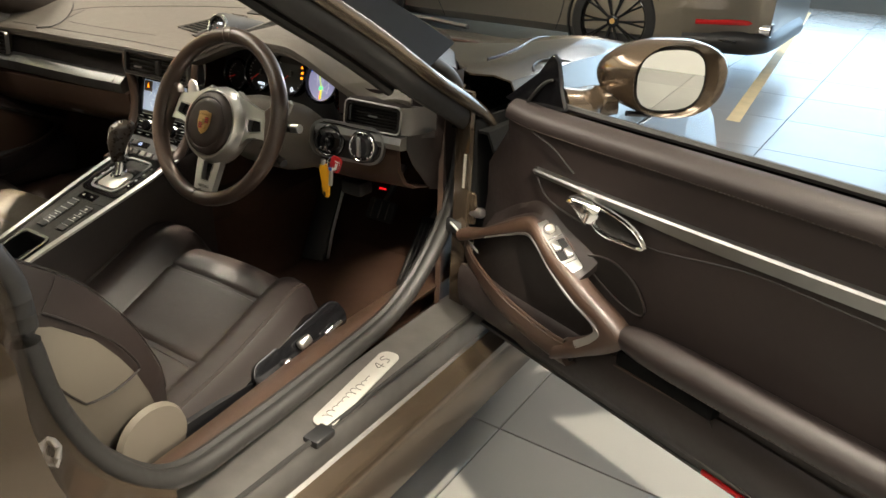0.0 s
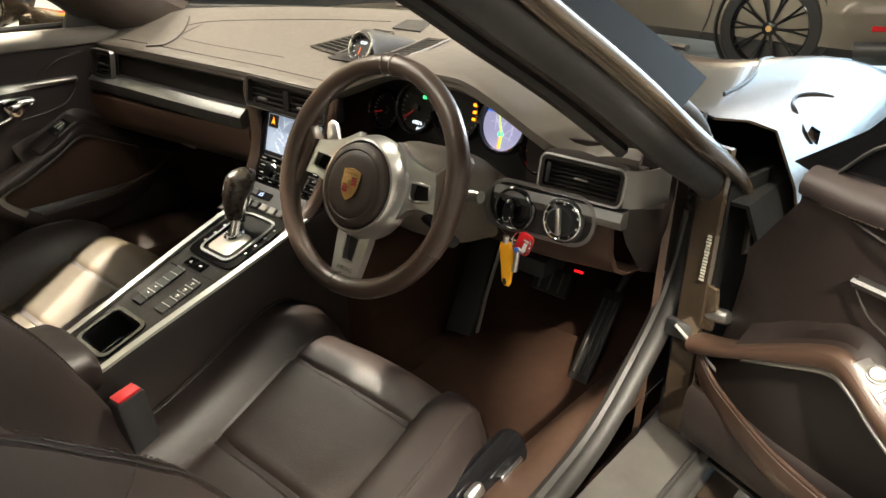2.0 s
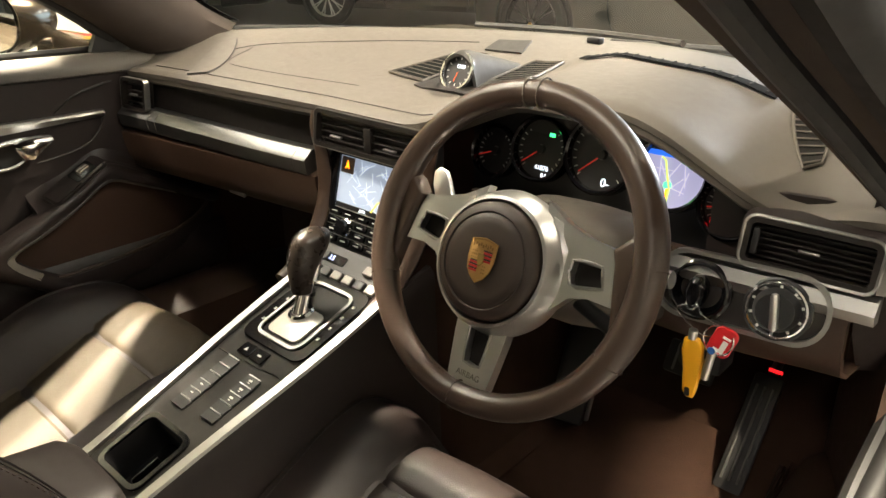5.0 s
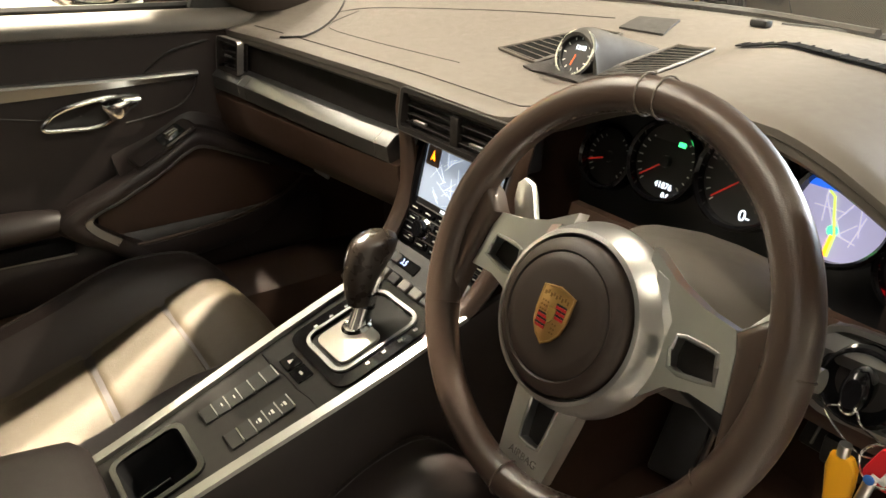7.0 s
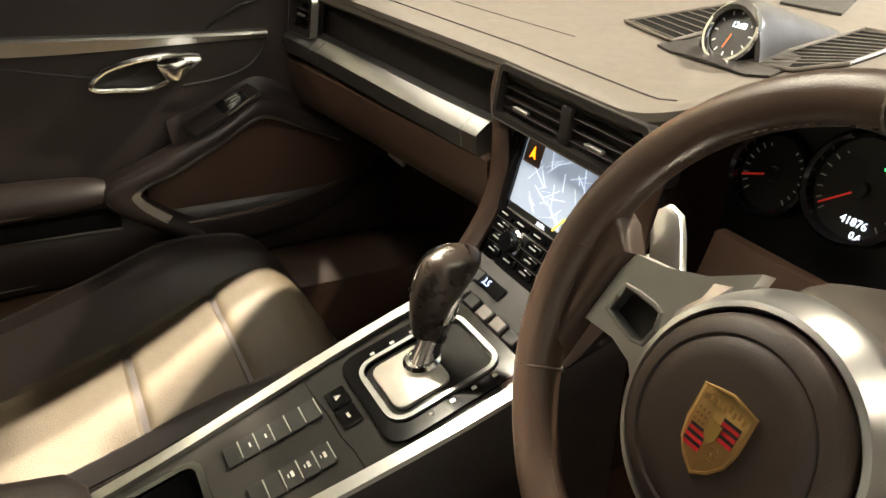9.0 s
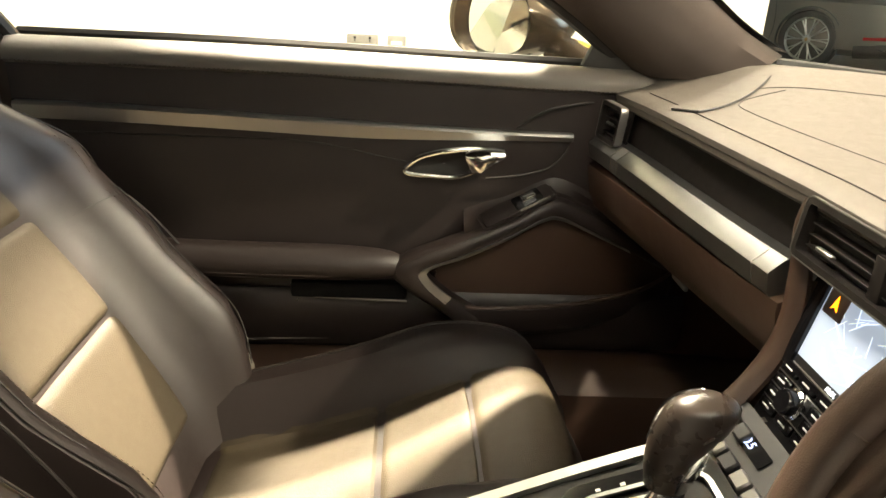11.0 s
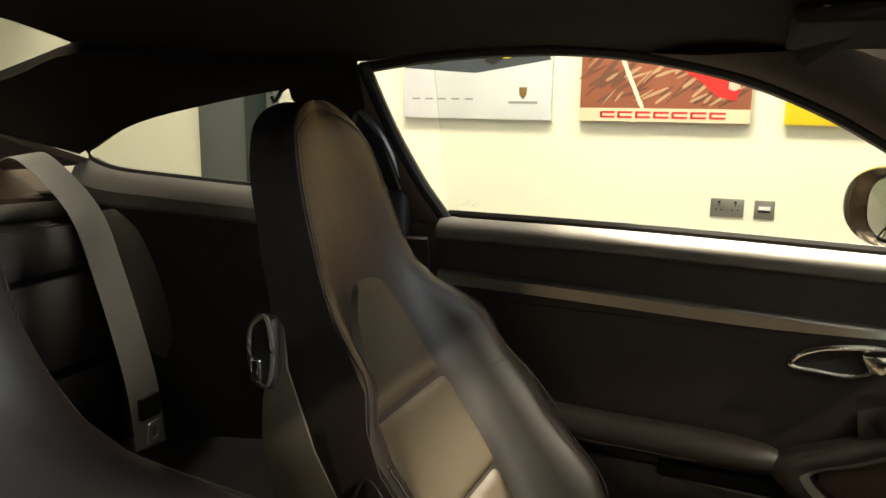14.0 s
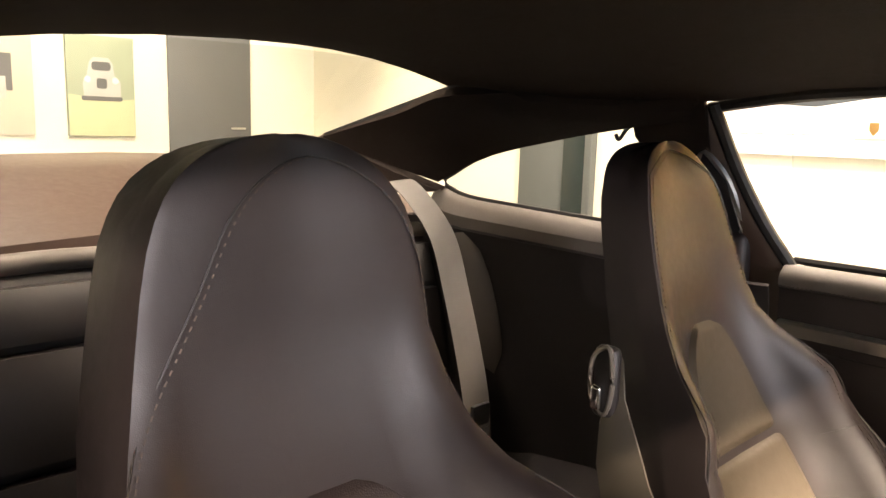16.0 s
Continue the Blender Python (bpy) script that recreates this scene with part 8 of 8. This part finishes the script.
part("hub_back", lathe([(0.0, -0.05), (0.055, -0.05), (0.07, -0.026), (0.0775, -0.02)], HM, 36), BLACK, wheel)
RIM_LEATHER = bpy.data.materials["worn_rim_leather"]
for sg in SIDES:
    out = [(0.04, 0.063), (0.07, 0.046), (0.1, 0.037), (0.125, 0.034), (0.131, 0.02), (0.14, -0.023), (0.112, -0.022), (0.092, -0.028), (0.07, -0.052), (0.05, 0.0)]
    hole = [(0.087, 0.011), (0.094, 0.013), (0.11, 0.0135), (0.12, 0.013), (0.123, 0.004), (0.1265, -0.008), (0.113, -0.0115), (0.098, -0.0145), (0.089, -0.013), (0.085, 0.0)]
    out, hole = [(sg * x, y) for x, y in out], [(sg * x, y) for x, y in hole]
    sp = part("side_spoke", ring_plate(out, hole, 0.014, WM @ pose(0, 0, -0.018), 0.004), SATIN, wheel, "satin silver side spoke")
    part("spoke_recess", plate(hole, 0.002, WM @ pose(0, 0, -0.018)), FASCIA, sp)
    part("recess_frame", tube([wl(x, y, -0.0045) for x, y in hole], 0.0022, 6, close=True), BRUSHED, sp)
    part("spoke_flank", loft([[wl(sg * x, y, z) for x, y, z in q] for q in (((0.05, 0.05, -0.022), (0.052, 0.048, -0.002), (0.066, 0.02, 0.002), (0.068, -0.02, 0.002), (0.058, -0.05, -0.004), (0.056, -0.052, -0.022)), ((0.088, 0.039, -0.022), (0.088, 0.037, -0.008), (0.082, 0.018, -0.006), (0.082, -0.016, -0.006), (0.086, -0.026, -0.009), (0.086, -0.028, -0.022)))]), SATIN, sp)
    part("thumb_rest", plate([(sg * x, y) for x, y in ((0.127, 0.033), (0.143, 0.05), (0.156, 0.056), (0.166, 0.02), (0.166, -0.025), (0.15, -0.068), (0.146, -0.045), (0.142, -0.024), (0.133, 0.019))], 0.02, WM @ pose(0, 0, -0.016), 0.007, 3), RIM_LEATHER, wheel, "leather wrapped spoke end")
    part("shift_paddle", plate([(sg * x, y) for x, y in ((0.095, 0.018), (0.115, 0.034), (0.128, 0.055), (0.137, 0.066), (0.149, 0.069), (0.156, 0.062), (0.153, 0.045), (0.143, 0.028), (0.125, 0.012))], 0.007, WM @ pose(0, 0, -0.046), 0.003), SATIN, wheel, "metal shift paddle")
out = [(-0.036, -0.06), (-0.034, -0.1), (-0.03, -0.135), (-0.027, -0.158), (0.0, -0.162), (0.027, -0.158), (0.03, -0.135), (0.034, -0.1), (0.036, -0.06), (0.0, -0.058)]
hole = [(-0.015, -0.085), (-0.0145, -0.105), (-0.0135, -0.12), (-0.0115, -0.134), (0.0, -0.136), (0.0115, -0.134), (0.0135, -0.12), (0.0145, -0.105), (0.015, -0.085), (0.0, -0.083)]
sp = part("lower_spoke", ring_plate(out, hole, 0.014, WM @ pose(0, 0, -0.018), 0.004), SATIN, wheel, "satin silver lower spoke")
part("spoke_recess", plate(hole, 0.002, WM @ pose(0, 0, -0.018)), FASCIA, sp)
part("recess_frame", tube([wl(x, y, -0.0045) for x, y in hole], 0.0018, 6, close=True), BRUSHED, sp)
part("airbag_lettering", text_mesh("AIRBAG", 0.0095, WM @ pose(0, -0.147, -0.0035)), STEEL_DARK, sp)
# shield badge, plain fields only
shield = [(-0.0165, 0.02), (-0.008, 0.0215), (0, 0.023), (0.008, 0.0215), (0.0165, 0.02), (0.0165, 0.0), (0.014, -0.011), (0.008, -0.019), (0, -0.0245), (-0.008, -0.019), (-0.014, -0.011), (-0.0165, 0.0)]
bd = part("shield_badge", plate(shield, 0.003, HM @ pose(0, 0, 0.029), 0.001), GOLD, wheel, "gold shield badge with red bands")
part("red_bands", bars([(0.0075, 0.008 - 0.0042 * i, 0.011, 0.0022) for i in range(3)] + [(-0.0075, -0.004 - 0.0042 * i, 0.011, 0.0022) for i in range(3)], HM @ pose(0, 0, 0.0321)), RED, bd)
part("dark_bands", bars([(0.0075, 0.0101 - 0.0042 * i, 0.011, 0.0016) for i in range(3)] + [(-0.0075, -0.0019 - 0.0042 * i, 0.011, 0.0016) for i in range(3)], HM @ pose(0, 0, 0.0321)), BLACK, bd)
part("badge_rim", tube([HM @ V(x, y, 0.0318) for x, y in shield], 0.0011, 6, close=True), GOLD, bd)
part("badge_relief", bars([(-0.013 + 0.0031 * i, 0.0145 + 0.0015 * (i % 2), 0.0016, 0.0032) for i in range(9)] + [(-0.0125 + 0.0028 * i, 0.008 - 0.0036 * k, 0.0012, 0.0014) for k in range(3) for i in range(3)] + [(0.005 + 0.0028 * i, -0.006 - 0.0036 * k, 0.0012, 0.0014) for k in range(3) for i in range(2)], HM @ pose(0, 0, 0.0321)), colour((0.3, 0.17, 0.04)), bd)
part("dark_field", plate([(-0.004, 0.006), (0.004, 0.006), (0.004, -0.002), (0, -0.007), (-0.004, -0.002)], 0.0012, HM @ pose(0, 0, 0.032)), colour((0.25, 0.16, 0.03)), bd)
# column shroud and stalks
col = thing("steering_column", "dark column shroud with stalks", "steering column", (0.367, 0.15, 0.77))
rings = []
for z, w, h in ((-0.05, 0.05, 0.045), (-0.08, 0.075, 0.06), (-0.14, 0.1, 0.075), (-0.2, 0.11, 0.078), (-0.26, 0.11, 0.062)):
    rings.append([wl(w * math.copysign(abs(math.cos(t)) ** 0.7, math.cos(t)), h * math.copysign(abs(math.sin(t)) ** 0.7, math.sin(t)), z) for t in (2 * math.pi * i / 28 for i in range(28))])
part("shroud", loft(rings), DASH_SKIN, col, "taupe column cover")
for sg in SIDES:
    part("stalk", tube(curve([wl(sg * 0.05, 0.01, -0.075), wl(sg * 0.1, 0.012, -0.075), wl(sg * 0.148, 0.016, -0.07)], 4), [0.01, 0.01, 0.009, 0.009, 0.009, 0.009, 0.009, 0.009, 0.009], 10), BLACK, col, "black column stalk")
    st = part("stalk_end", tube([wl(sg * 0.146, 0.016, -0.07), wl(sg * 0.166, 0.018, -0.069)], 0.0095, 14), SATIN, col, "satin stalk end")
    part("lower_stalk", tube(curve([wl(sg * 0.04, -0.03, -0.085), wl(sg * 0.1, -0.05, -0.085), wl(sg * 0.135, -0.06, -0.08)], 4), 0.009, 10), BLACK, col)

# ---------------------------------------------------------------- keys hanging from the lock
keys_ = thing("key_ring", "key ring with yellow tag and red tag hanging from the ignition", "keys", (0.53, 0.19, 0.7))
O = lm @ V(-0.042, 0.0, 0.03)
fob = part("car_key", loft([[lm @ V(-0.042 + w * math.cos(t), h * math.sin(t), z) for t in (2 * math.pi * k / 20 for k in range(20))] for z, w, h in ((0.004, 0.011, 0.019), (0.016, 0.012, 0.02), (0.028, 0.0105, 0.0185), (0.033, 0.007, 0.013))]), GLOSS_BLACK, keys_, "black car key in the lock")
part("key_bow", tube([lm @ V(-0.042 + 0.006 * math.cos(t), -0.012 + 0.006 * math.sin(t), 0.031) for t in (2 * math.pi * k / 16 for k in range(16))], 0.0013, 6, close=True), CHROME, fob)
C = V(0.568, 0.166, 0.704)
part("wire_loop", tube(curve([O + V(0, -0.002, -0.012), O + V(-0.014, -0.006, -0.022), V(0.549, 0.164, 0.702), C + V(0, -0.001, 0.012), O + V(0.016, -0.006, -0.02), O + V(0.008, -0.003, -0.012)], 6, True), 0.0009, 6, close=True), CHROME, keys_)
part("split_ring", tube([C + V(0.0165 * math.cos(t), 0.004 * math.sin(t) - 0.005, 0.0165 * math.sin(t)) for t in (2 * math.pi * i / 32 for i in range(32))], 0.0011, 6, close=True), CHROME, keys_)
ym = frame_of((0.542, 0.163, 0.662), (1, 0.12, 0.1), (-0.1, 0, 1))
part("yellow_tag", plate([(-0.004, -0.04), (0.004, -0.041), (0.007, -0.034), (0.0105, -0.015), (0.0135, 0.008), (0.0135, 0.025), (0.009, 0.034), (0.0, 0.037), (-0.008, 0.033), (-0.0105, 0.02), (-0.0085, -0.005), (-0.0085, -0.032)], 0.007, ym, 0.003, 3), YELLOW, keys_, "yellow plastic key tag")
part("tag_hole", plate(rr(0.006, 0.011, 0.002), 0.0006, ym @ pose(-0.002, -0.032, 0.0072)), BLACK, keys_)
part("tag_cap", tube([ym @ V(0.001, 0.034, 0.0035), ym @ V(0.002, 0.045, 0.0035)], 0.005, 12), SATIN, keys_)
rm = frame_of(C + V(0.004, -0.001, -0.002), (1, 0.15, -0.35), (0.35, 0, 1))
part("red_tag", plate(rr(0.026, 0.038, 0.009, 5), 0.004, rm, 0.0012), RED, keys_, "red plastic key tag with pale print")
part("red_tag_print", bars([(0.003, -0.004, 0.006, 0.016), (0.0, -0.011, 0.012, 0.004), (0.002, 0.008, 0.009, 0.003)], rm @ pose(0, 0, 0.0041)), WHITE_PRINT, keys_)
part("steel_key", tube([C + V(-0.003, -0.009, -0.014), C + V(-0.007, -0.009, -0.05)], 0.0046, 14), SATIN, keys_, "small steel barrel key")
part("blue_dot", tube([C + V(-0.003, -0.0125, -0.011), C + V(-0.003, -0.014, -0.011)], 0.0042, 14), colour((0.03, 0.12, 0.4)), keys_)
# ---------------------------------------------------------------- floor tiles, laid last
tile_me = None
TS = 0.758
for i in range(-6, 8):
    for j in range(-6, 15):
        cx, cy = 0.9 + TS * (i + 0.5), 0.39 + TS * (j + 0.5)
        if not (-10.5 < cx < 6 and -5.9 < cy < 11):
            continue
        if tile_me is None:
            ob = part("tile", block((0, 0, 0), (TS - 0.004, TS - 0.004, 0.012), 0.0015, 1), TILE, floor)
            tile_me = ob.data
        else:
            ob = new("tile", tile_me)
            ob.parent = floor
        ob.location = (cx, cy, -0.005 - 0.001)
